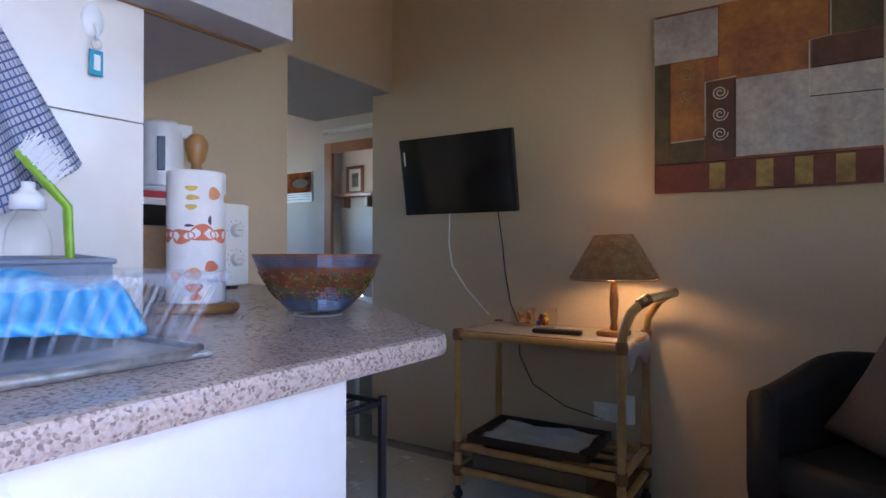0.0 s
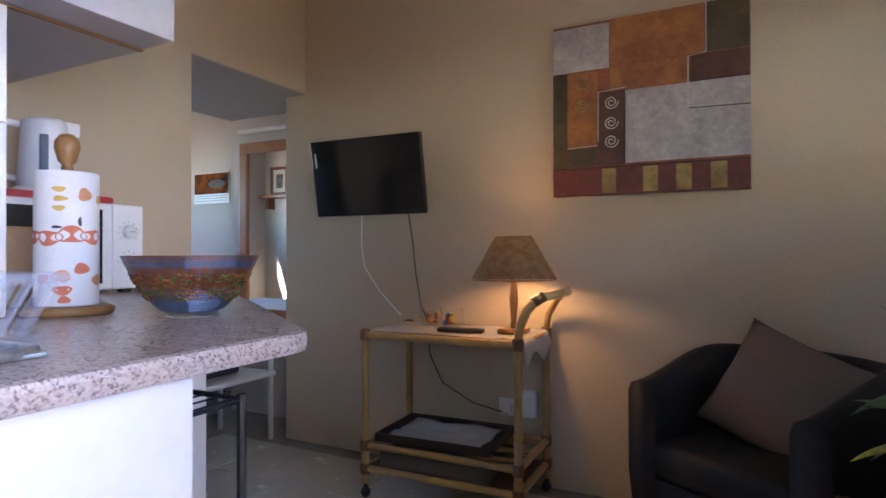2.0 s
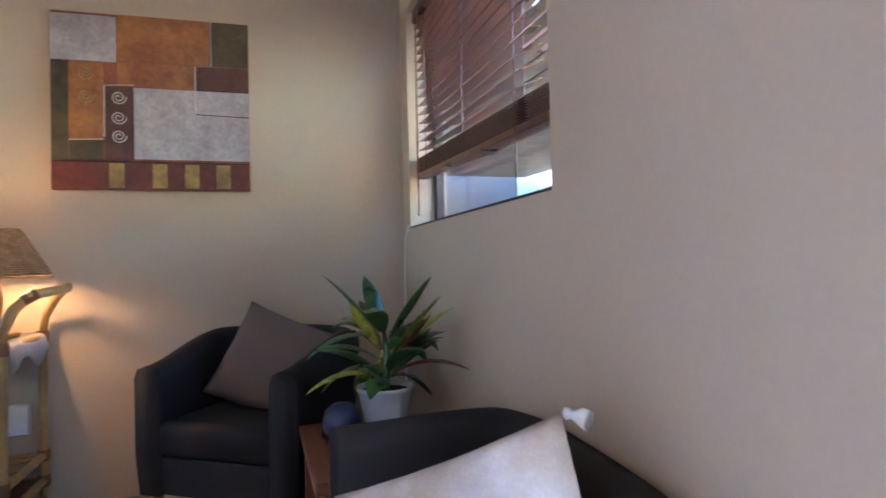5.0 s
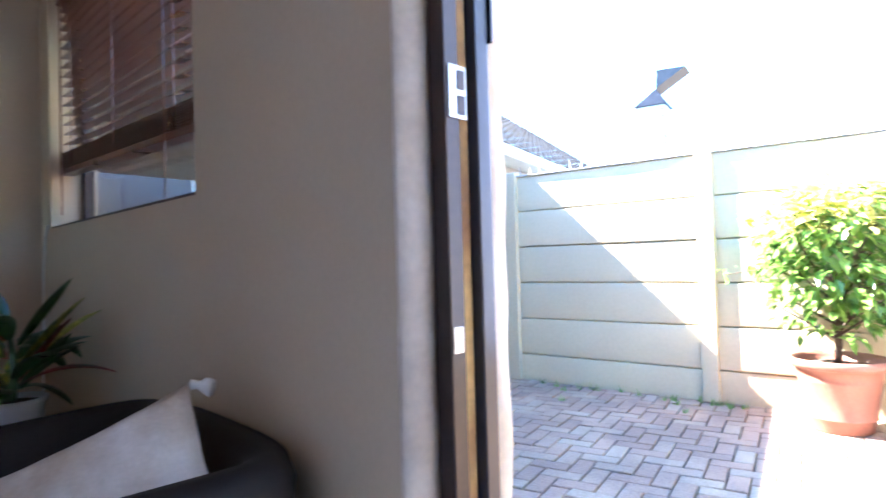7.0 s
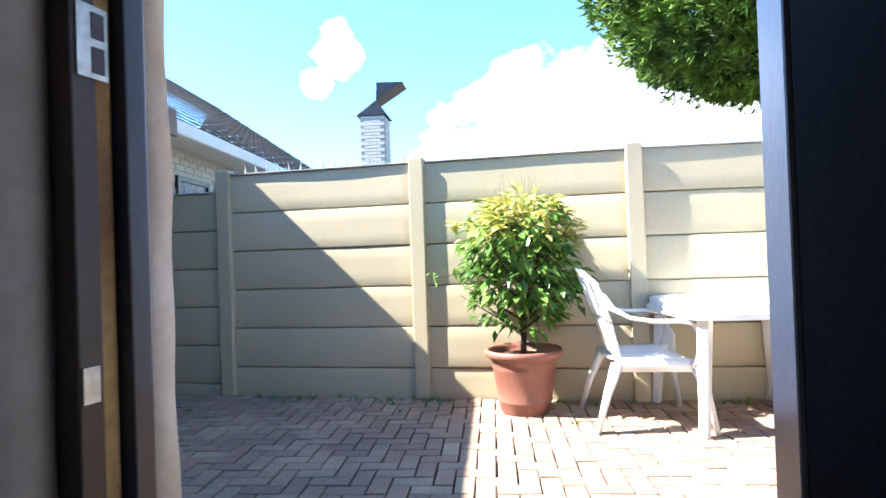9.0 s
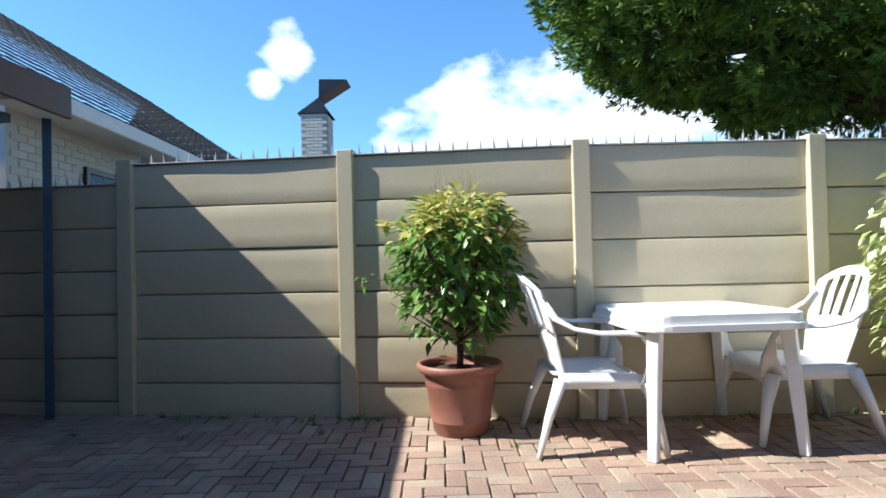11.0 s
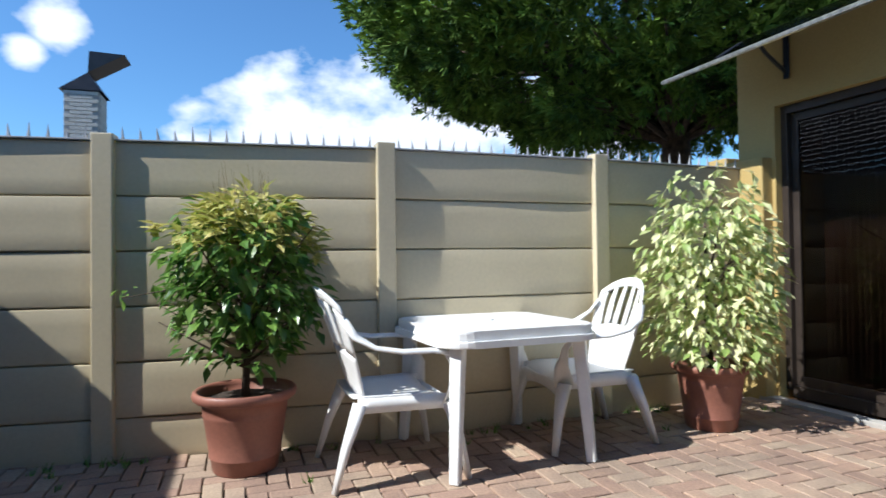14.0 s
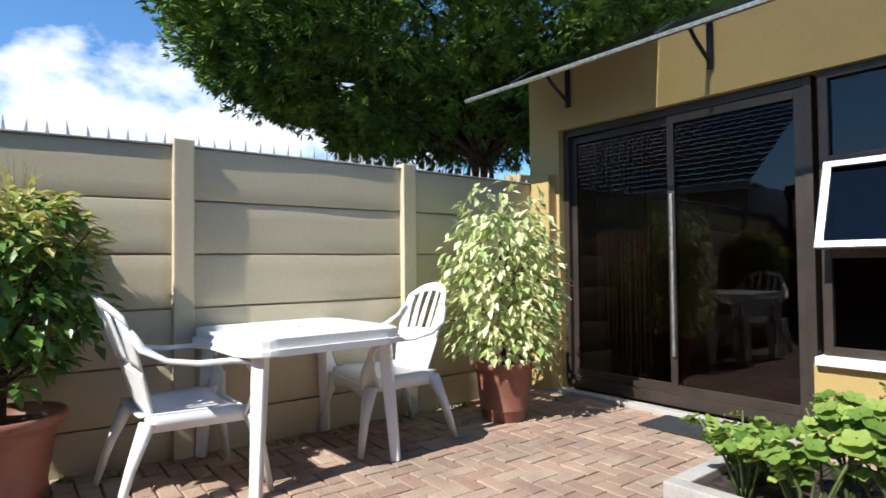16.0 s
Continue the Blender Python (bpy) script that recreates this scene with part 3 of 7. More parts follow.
part("pane", fac(boxes(((WF_L + 0.05, 0.076, 1.57), (2.63, 0.082, SL_T - 0.05)), ((2.67, 0.076, 1.57), (WF_R - 0.05, 0.082, SL_T - 0.05)))), DARK_GLASS, win)
tilt = FAC @ pose(WF_L + 0.03, 0.03, 1.53, -20, 0, 0)
for a, b in (((0, -0.02, -0.53), (0.04, 0.01, 0)), ((1.40, -0.02, -0.53), (1.44, 0.01, 0)), ((0.04, -0.02, -0.04), (1.40, 0.01, 0)), ((0.04, -0.02, -0.53), (1.40, 0.01, -0.49))):
    bm = box(a, b, 0.003)
    bmesh.ops.transform(bm, matrix=tilt, verts=bm.verts)
    part("sash_bar", bm, STEEL, win)
bm = boxes(((0.04, -0.008, -0.49), (1.40, -0.002, -0.04)))
bmesh.ops.transform(bm, matrix=tilt, verts=bm.verts)
part("tilted_pane", bm, DARK_GLASS, win)

# awning: smoked sheet on brackets over the door
SMOKED = glass_material("smoked_sheet", (0.07, 0.07, 0.075), 0.1, ior=1.6)
awning = thing("awning", 0, 0, 0, 0, "smoked polycarbonate awning with an aluminium edge on black brackets", "awning")
A0, A1, A_OUT, A_Z0, A_Z1 = -0.34, 3.3, 0.72, 2.60, 2.27
CLEAR_SHEET = glass_material("clear_sheet", (0.50, 0.50, 0.49), 0.15, ior=1.6)
for x0, x1, mat, says in ((A0, 0.93, SMOKED, "dark smoked plastic sheet"), (0.935, A1, CLEAR_SHEET, "pale clear plastic sheet")):
    bm = bmesh.new()
    rows = []
    for k in range(9):
        f = k / 8
        rows.append([bm.verts.new(FAC @ Vector((x, -A_OUT * f, A_Z0 + (A_Z1 - A_Z0) * f ** 1.6))) for x in (x0, x1)])
    for a, b in zip(rows, rows[1:]):
        bm.faces.new((a[0], a[1], b[1], b[0]))
    bmesh.ops.solidify(bm, geom=bm.faces[:], thickness=0.006)
    part("sheet", bm, mat, awning, says)
part("front_edge", fac(tube([(A0, -A_OUT, A_Z1), (A1, -A_OUT, A_Z1)], 0.016, 6)), STEEL, awning, "bright aluminium edge")
part("rear_rail", fac(box((A0, -0.03, A_Z0 - 0.02), (A1, -0.001, A_Z0 + 0.02), 0.003)), BLACK_STEEL, awning)
for x in (0.12, 1.30, 2.5):
    part("bracket", fac(tube([(x, -0.02, 2.24), (x, -0.02, 2.58)], 0.022, 6)), BLACK_STEEL, awning)
    part("bracket", fac(tube([(x, -0.02, 2.56), (x, -0.46, 2.43), (x, -0.68, 2.30)], 0.016, 6)), BLACK_STEEL, awning)
    part("bracket", fac(tube([(x, -0.02, 2.28), (x, -0.22, 2.40), (x, -0.33, 2.50)], 0.014, 6)), BLACK_STEEL, awning)

# ---- carport roof and its blue post ----
carport = thing("carport", 0, 0, 0, 0, "carport roof with a brown fascia on a blue steel post", "carport")
CAR = pose(4.74, 3.16, 0, 0, 0, 193)
bm = box((0.0, -0.03, 1.96), (3.25, 0.0, 2.17), 0.004)
bmesh.ops.transform(bm, matrix=CAR @ Matrix.Diagonal((1, -1, 1, 1)), verts=bm.verts)
bmesh.ops.recalc_face_normals(bm, faces=bm.faces[:])
FASCIA = material("brown_fascia_board", (0.11, 0.035, 0.022), 0.5, var=0.2, scale=3)
part("fascia", bm, FASCIA, carport, "red-brown painted fascia board")
bm = prism([(4.735, 3.20), (4.66, 4.05), (4.50, 5.55), (4.28, 7.7), (0.5, 7.5), (1.58, 2.46)], 2.13, 2.16)
part("roof_sheet", bm, CONCRETE, carport)
part("post", tube([(4.69, 3.28, GROUND - 0.04), (4.69, 3.28, 1.96)], 0.038, 4), BLUE_STEEL, carport, "blue painted steel post")
part("beam", box((4.42, 3.36, 1.90), (4.50, 7.6, 1.96), 0.003), BLUE_STEEL, carport)
bm = boxes(((-1.3, -5.33, GROUND - 0.05), (3.45, -5.21, 2.6)), ((3.27, -5.2, GROUND - 0.05), (3.39, -0.9, 2.12)))
bmesh.ops.transform(bm, matrix=CAR, verts=bm.verts)
structure("wall_carport", bm, material("slate_grey_paint", (0.10, 0.105, 0.12), 0.7, var=0.1), "slate grey painted wall closing the carport")


# ---- garden furniture ----
def rounded_outline(w, d, r, n=6, bulge=0.0):
    out = []
    for cx, cy, a0 in ((w / 2 - r, d / 2 - r, 0), (-w / 2 + r, d / 2 - r, 90), (-w / 2 + r, -d / 2 + r, 180), (w / 2 - r, -d / 2 + r, 270)):
        for k in range(n + 1):
            a = radians(a0 + 90 * k / n)
            out.append((cx + r * math.cos(a), cy + r * math.sin(a)))
    return out


def garden_table(x, y, turn):
    t = thing("garden_table", x, y, GROUND, turn, "white moulded plastic garden table with square legs", "table")
    top = prism(rounded_outline(0.86, 0.86, 0.13), 0.665, 0.715, 0.012)
    part("tabletop", top, WHITE_PLASTIC, t)
    part("rim", prism(rounded_outline(0.90, 0.90, 0.15), 0.635, 0.668, 0.008), WHITE_PLASTIC, t)
    part("umbrella_cap", lathe([(0, 0.716), (0.024, 0.716), (0.022, 0.721), (0, 0.722)], 12), WHITE_PLASTIC, t)
    for sx in (-1, 1):
        for sy in (-1, 1):
            bm = tube([(sx * 0.385, sy * 0.385, 0), (sx * 0.345, sy * 0.345, 0.64)], [0.034, 0.048], 4)
            bmesh.ops.bevel(bm, geom=bm.edges[:], offset=0.006, segments=1, affect="EDGES")
            part("leg", bm, WHITE_PLASTIC, t)
    return t


def garden_chair(x, y, turn):
    """Monobloc armchair; it faces local -y."""
    c = thing("garden_chair", x, y, GROUND, turn, "white moulded plastic garden armchair with a slotted fan back", "chair", "chairs at the garden table")

    def shell(rows, thick):
        bm = bmesh.new()
        g = [[bm.verts.new(p) for p in row] for row in rows]
        for a, b in zip(g, g[1:]):
            for k in range(len(a) - 1):
                bm.faces.new((a[k], a[k + 1], b[k + 1], b[k]))
        bmesh.ops.recalc_face_normals(bm, faces=bm.faces[:])
        bmesh.ops.solidify(bm, geom=bm.faces[:], thickness=thick)
        return bm

    # seat, dished, rolled down at the front
    rows = []
    for j in range(13):
        v = -1 + 2 * j / 12
        drop = 0.05 * max(0.0, (-v - 0.72) / 0.28) ** 2
        rows.append([(u * (0.245 - 0.025 * v), v * 0.235, 0.415 - 0.022 * (1 - u * u) * (1 - 0.4 * v) - drop) for u in [-1 + k / 5 for k in range(11)]])
    part("seat", shell(rows, 0.010), WHITE_PLASTIC, c, "", True)
    part("seat_apron", shell([[(u * 0.27, -0.236 - 0.012 * (1 - u * u), z + 0.045 * u * u * (z < 0.35) * -1) for u in [-1 + k / 6 for k in range(13)]] for z in (0.372, 0.318)], 0.008), WHITE_PLASTIC, c, "", True)
    for sx in (-1, 1):
        part("side_apron", shell([[(sx * (0.272 - 0.04 * f), -0.235 + 0.45 * f, z) for f in [k / 8 for k in range(9)]] for z in (0.405, 0.335)], 0.008), WHITE_PLASTIC, c, "", True)
        # legs: wide tapered blades, splayed
        part("leg", tube([(sx * 0.315, -0.305, 0.0), (sx * 0.292, -0.268, 0.20), (sx * 0.272, -0.225, 0.37)], [0.026, 0.040, 0.064], 8, flat=0.55), WHITE_PLASTIC, c, "", True)
        part("leg", tube([(sx * 0.275, 0.335, 0.0), (sx * 0.255, 0.275, 0.20), (sx * 0.228, 0.205, 0.38)], [0.026, 0.040, 0.062], 8, flat=0.55), WHITE_PLASTIC, c, "", True)
        # arm: a broad band up from the seat, back along the side, into the shoulder
        line = [(0.274, -0.225, 0.36), (0.292, -0.250, 0.47), (0.305, -0.245, 0.57), (0.312, -0.205, 0.622), (0.315, -0.12, 0.638), (0.312, 0.02, 0.640), (0.300, 0.14, 0.660), (0.275, 0.225, 0.715), (0.235, 0.270, 0.79)]
        wide = [0.052, 0.036, 0.030, 0.032, 0.036, 0.036, 0.034, 0.036, 0.030]
        rows = []
        for k, (px, py, pz) in enumerate(line):
            a, b = line[max(k - 1, 0)], line[min(k + 1, len(line) - 1)]
            d = Vector((b[0] - a[0], b[1] - a[1], b[2] - a[2])).normalized()
            across = Vector((0.85, 0.0, 0.0)) if 2 <= k <= 6 else Vector((0.35, 0.80, 0.35 if k > 6 else 0.0))
            across = (across - d * across.dot(d)).normalized()
            bend = d.cross(across).normalized()
            if bend.z < 0:
                bend = -bend
            rows.append([(sx * (px + q.x), py + q.y, pz + q.z) for q in [across * wide[k] * e + bend * (-0.016 * e * e) for e in (-1, -0.5, 0, 0.5, 1)]])
        part("armrest", shell(rows, 0.009), WHITE_PLASTIC, c, "", True)

    # back: one curved shell, slotted in its upper half
    def back(u, f):
        half = 0.205 + 0.055 * math.sin(math.pi * min(1.0, f * 1.15) * 0.55)
        top = 0.925 - 0.085 * abs(u) ** 2.6
        z = 0.40 + (top - 0.40) * f
        half *= 1.0 - 0.10 * max(0.0, f - 0.75) / 0.25
        return (u * half, 0.205 + 0.30 * (z - 0.40) + 0.10 * (z - 0.40) ** 2 - 0.055 * u * u * (0.4 + 0.6 * f), z)

    part("back_panel", shell([[back(-1 + k / 8, 0.46 * j / 6) for k in range(17)] for j in range(7)], 0.010), WHITE_PLASTIC, c, "", True)
    part("top_rail", shell([[back(-1 + k / 8, 0.90 + 0.10 * j / 3) for k in range(17)] for j in range(4)], 0.012), WHITE_PLASTIC, c, "", True)
    for u0, u1, w0, w1 in ((-1, -0.70, -1, -0.76), (0.70, 1, 0.76, 1), (-0.60, -0.40, -0.58, -0.46), (-0.30, -0.10, -0.24, -0.13), (0.10, 0.30, 0.13, 0.24), (0.40, 0.60, 0.46, 0.58)):
        part("back_slat", shell([[back((u0 + (w0 - u0) * f) * (1 - e) + (u1 + (w1 - u1) * f) * e, 0.455 + 0.45 * f) for e in (0, 0.33, 0.67, 1)] for f in [k / 6 for k in range(7)]], 0.010), WHITE_PLASTIC, c, "", True)
    return c


garden_table(4.92, -0.83, 16)
garden_chair(4.76, -0.27, 14)
garden_chair(5.12, -1.40, 188)


# ---- potted trees ----
def leaves(rng, centre, spread, count, size, shape, droop=0.5, fold=0.25):
    """Folded leaf blades strewn over a crown. shape(p) in 0..1 tells how dense it is."""
    verts, faces = [], []
    tries = 0
    while len(faces) < count * 2 and tries < count * 40:
        tries += 1
        q = Vector((rng.uniform(-1, 1), rng.uniform(-1, 1), rng.uniform(-1, 1)))
        if rng.random() > shape(q):
            continue
        p = Vector(centre) + Vector((q.x * spread[0], q.y * spread[1], q.z * spread[2]))
        out = Vector((q.x, q.y, 0.15)).normalized()
        d = (out * rng.uniform(0.3, 1) + Vector((rng.uniform(-.6, .6), rng.uniform(-.6, .6), -droop + rng.uniform(-.4, .5)))).normalized()
        s = d.cross(Vector((rng.uniform(-.4, .4), rng.uniform(-.4, .4), 1))).normalized()
        nrm = s.cross(d)
        L = size * rng.uniform(0.7, 1.25)
        w = L * 0.24
        b = len(verts)
        verts += [p, p + d * L * 0.45 + s * w + nrm * fold * w, p + d * L - nrm * 0.12 * L, p + d * L * 0.45 - s * w + nrm * fold * w, p + d * L * 0.5 - nrm * 0.02 * L]
        faces += [(b, b + 1, b + 4), (b + 1, b + 2, b + 4), (b + 4, b + 2, b + 3), (b, b + 4, b + 3)]
        if len(faces) >= count * 4:
            break
    return verts, faces


def lumpy(q, seedv):
    r = math.sqrt(q.x * q.x + q.y * q.y + q.z * q.z * 0.9)
    edge = 0.84 + 0.34 * noise.noise(q * 1.9 + Vector((seedv, 0, 0)))
    if r > edge or r < 0.30:
        return 0
    dense = 0.5 + 0.9 * noise.noise(q * 3.4 + Vector((0, seedv, 0)))
    return max(0, dense) * (0.4 + 0.6 * r)


def shoots(seedv, count=15):
    """Density of a crown made of upright, leaning shoots of uneven height."""
    g = random.Random(seedv)
    lines = []
    for k in range(count):
        a, r = g.uniform(0, 6.28), 0.78 * math.sqrt((k + 0.5) / count)
        lines.append((math.cos(a) * r, math.sin(a) * r, g.uniform(0.55, 1.0) - 0.55 * r * r, g.uniform(0.10, 0.20)))

    def dense(q):
        for x, y, top, wide in lines:
            if q.z < top:
                grow = 0.72 + 0.28 * (q.z + 1) / 2
                taper = wide * (1.0 if q.z < top - 0.35 else 0.45 + 0.55 * (top - q.z) / 0.35)
                if (q.x - x * grow) ** 2 + (q.y - y * grow) ** 2 < taper * taper and q.z > -0.98 + 0.25 * (1 - abs(x)):
                    return 0.9
        return 0
    return dense


def flower_pot(parent, r, h):
    prof = [(0, 0), (r * 0.60, 0), (r * 0.625, 0.008), (r * 0.665, h * 0.17), (r * 0.690, h * 0.185), (r * 0.690, h * 0.205), (r * 0.680, h * 0.22), (r * 0.735, h * 0.45), (r * 0.79, h * 0.68), (r * 0.805, h * 0.70), (r * 0.80, h * 0.72), (r * 0.835, h * 0.85), (r * 0.94, h * 0.875), (r * 0.985, h * 0.90),
            (r, h * 0.94), (r * 0.985, h * 0.98), (r * 0.95, h), (r * 0.89, h * 0.985), (r * 0.85, h * 0.94), (r * 0.82, h * 0.86), (0, h * 0.86)]
    part("pot", lathe(prof, 40), TERRACOTTA, parent, "terracotta coloured plastic pot", True)
    bm = lathe([(r * 0.865, h * 0.87), (r * 0.5, h * 0.885), (0, h * 0.89)], 24)
    for v in bm.verts:
        v.co.z += 0.012 * noise.noise(v.co * 22)
    part("soil", bm, SOIL, parent)


def stems(rng, base, count, height, spread, r0):
    bm = tube([base, base + Vector((0.01, -0.01, height * 0.25)), base + Vector((-0.02, 0.02, height * 0.5)), base + Vector((0.0, 0.02, height * 0.8))], [r0, r0 * 0.85, r0 * 0.6, r0 * 0.25], 7)
    for k in range(count):
        a = rng.uniform(0, 6.28)
        z = height * rng.uniform(0.15, 0.55)
        p = base + Vector((0, 0, z))
        e = Vector((math.cos(a), math.sin(a), 0)) * spread * rng.uniform(0.5, 0.95)
        tube([p, p + e * 0.4 + Vector((0, 0, 0.10)), p + e + Vector((0, 0, rng.uniform(0.12, 0.40)))], [r0 * 0.45, r0 * 0.3, r0 * 0.12], 5, bm)
    return bm


def potted_tree(x, y, r, h, crown_z, spread, main, top_mat, count, size, label, seedv, top_share, crown_shape=None, droop=0.6):
    rng = random.Random(seedv)
    t = thing("potted_tree", x, y, GROUND, 0, label, "potted tree")
    flower_pot(t, r, h)
    part("trunk", stems(rng, Vector((0, 0, h * 0.85)), 16, crown_z - h * 0.6 + spread[2] * 0.6, spread[0], 0.022), BARK, t, "", True)
    v, f = leaves(rng, (0, 0, crown_z), spread, count, size, crown_shape or (lambda q: lumpy(q, seedv)), droop)
    raw_mesh("crown", v, f, main, t, "dense leafy crown")
    if top_share:
        v, f = leaves(rng, (0, 0, crown_z + spread[2] * 0.30), (spread[0] * 0.92, spread[1] * 0.92, spread[2] * 0.72), int(count * top_share), size * 0.9, lambda q: lumpy(q, seedv + 5) * (q.z > 0.05 + 0.5 * noise.noise(q * 3)), droop=0.2)
        raw_mesh("young_leaves", v, f, top_mat, t, "pale yellow-green young leaves")
    return t


ficus = potted_tree(4.83, 0.47, 0.258, 0.41, 0.985, (0.45, 0.45, 0.46), FICUS, FICUS_TOP, 2400, 0.098, "green weeping fig in a terracotta pot on the paving", 3, 0.6)
rng = random.Random(8)
bm = bmesh.new()
for k in range(26):
    a, l = rng.uniform(0, 6.28), rng.uniform(0.08, 0.2)
    p = Vector((rng.uniform(-0.12, 0.12), rng.uniform(-0.12, 0.12), 1.37))
    tube([p, p + Vector((math.cos(a) * 0.03, math.sin(a) * 0.03, l))], [0.0022, 0.0008], 3, bm)
part("dry_twig_tuft", bm, material("dry_twig", (0.35, 0.27, 0.16), 0.9), ficus, "bare dry twigs")
v, f = leaves(rng, (-0.02, 0.50, 0.90), (0.08, 0.14, 0.05), 26, 0.075, lambda q: 1.0)
raw_mesh("stray_branch_leaves", v, f, FICUS, ficus)
part("stray_branch", tube([(0, 0.15, 0.85), (0, 0.35, 0.92), (-0.02, 0.6, 0.88)], [0.006, 0.004, 0.002], 5), BARK, ficus)
potted_tree(5.16, -2.26, 0.235, 0.40, 1.03, (0.54, 0.54, 0.70), VARIEGATED, VARIEGATED, 4600, 0.084, "pale variegated fig in a terracotta pot beside the chair", 11, 0, shoots(6, 22), 0.75)


# ---- geranium bed ----
bed = thing("flower_bed", 3.66, -2.20, GROUND, 195, "planted bed of dark soil with a low concrete kerb", "flower bed")
part("kerb", box((0, 0, -0.04), (2.0, 0.085, 0.085), 0.008), CONCRETE, bed)
part("kerb", box((0, 0.087, -0.04), (0.085, 0.95, 0.085), 0.008), CONCRETE, bed)
bm = bmesh.new()
bmesh.ops.create_grid(bm, x_segments=30, y_segments=16, size=1)
for v in bm.verts:
    v.co = Vector((1.04 + v.co.x * 0.955, 0.52 + v.co.y * 0.43, 0.045 + 0.03 * noise.noise(v.co * 6)))
part("soil", bm, SOIL, bed)


def geranium(x, y, h, seedv):
    rng = random.Random(seedv)
    h += 0.05
    g = thing("geranium", x, y, GROUND + 0.03, 0, "bushy green geranium with round lobed leaves in the bed", "plant", "geraniums in the bed")
    bm = bmesh.new()
    verts, faces = [], []
    for k in range(9):
        a = rng.uniform(0, 6.28)
        r = rng.uniform(0.04, 0.20)
        tip = Vector((math.cos(a) * r, math.sin(a) * r, h * rng.uniform(0.55, 1.0)))
        mid = tip * 0.5 + Vector((rng.uniform(-.03, .03), rng.uniform(-.03, .03), 0.02))
        tube([(0, 0, -0.03), mid, tip], [0.008, 0.006, 0.004], 5, bm)
        for j in range(6):
            b2 = rng.uniform(0, 6.28)
            base = mid.lerp(tip, rng.uniform(0.3, 1.0))
            c = base + Vector((math.cos(b2) * 0.055, math.sin(b2) * 0.055, rng.uniform(-0.01, 0.05)))
            tube([base, c], [0.002, 0.0015], 3, bm)
            R = rng.uniform(0.030, 0.052)
            nrm = Vector((math.cos(b2) * 0.45, math.sin(b2) * 0.45, 1)).normalized()
            s1 = nrm.orthogonal().normalized()
            s2 = nrm.cross(s1)
            b = len(verts)
            verts.append(c - nrm * 0.012)
            n = 20
            for q in range(n):
                w = 2 * math.pi * q / n
                rr = R * (0.88 + 0.14 * abs(math.cos(w * 2.5)))
                verts.append(c + s1 * math.cos(w) * rr + s2 * math.sin(w) * rr + nrm * 0.006 * math.sin(w * 5 + k))
            faces += [(b, b + 1 + q, b + 1 + (q + 1) % n) for q in range(n)]
    part("stem", bm, material("green_stem", (0.10, 0.13, 0.04), 0.6) if seedv == 1 else bpy.data.materials["green_stem"], g, "", True)
    raw_mesh("foliage", verts, faces, GERANIUM, g, "round scalloped leaves", True)


for k, (x, y, h) in enumerate(((3.42, -2.42, 0.34), (3.12, -2.36, 0.42), (2.95, -2.62, 0.46), (2.72, -2.50, 0.40), (3.20, -2.75, 0.40), (3.52, -2.66, 0.26))):
    geranium(x, y, h, k + 1)

# door mat before the sliding door
mat_ob = thing("door_mat", 0, 0, 0, 0, "ribbed dark rubber door mat on the paving", "door mat")
RUBBER = material("black_rubber", (0.03, 0.032, 0.035), 0.7, var=0.2)
part("backing", fac(box((1.00, -0.46, GROUND + 0.001), (1.72, -0.13, GROUND + 0.012), 0.003)), RUBBER, mat_ob)
for k in range(11):
    part("rib", fac(box((1.02, -0.45 + k * 0.029, GROUND + 0.013), (1.70, -0.435 + k * 0.029, GROUND + 0.019), 0.002)), RUBBER, mat_ob)


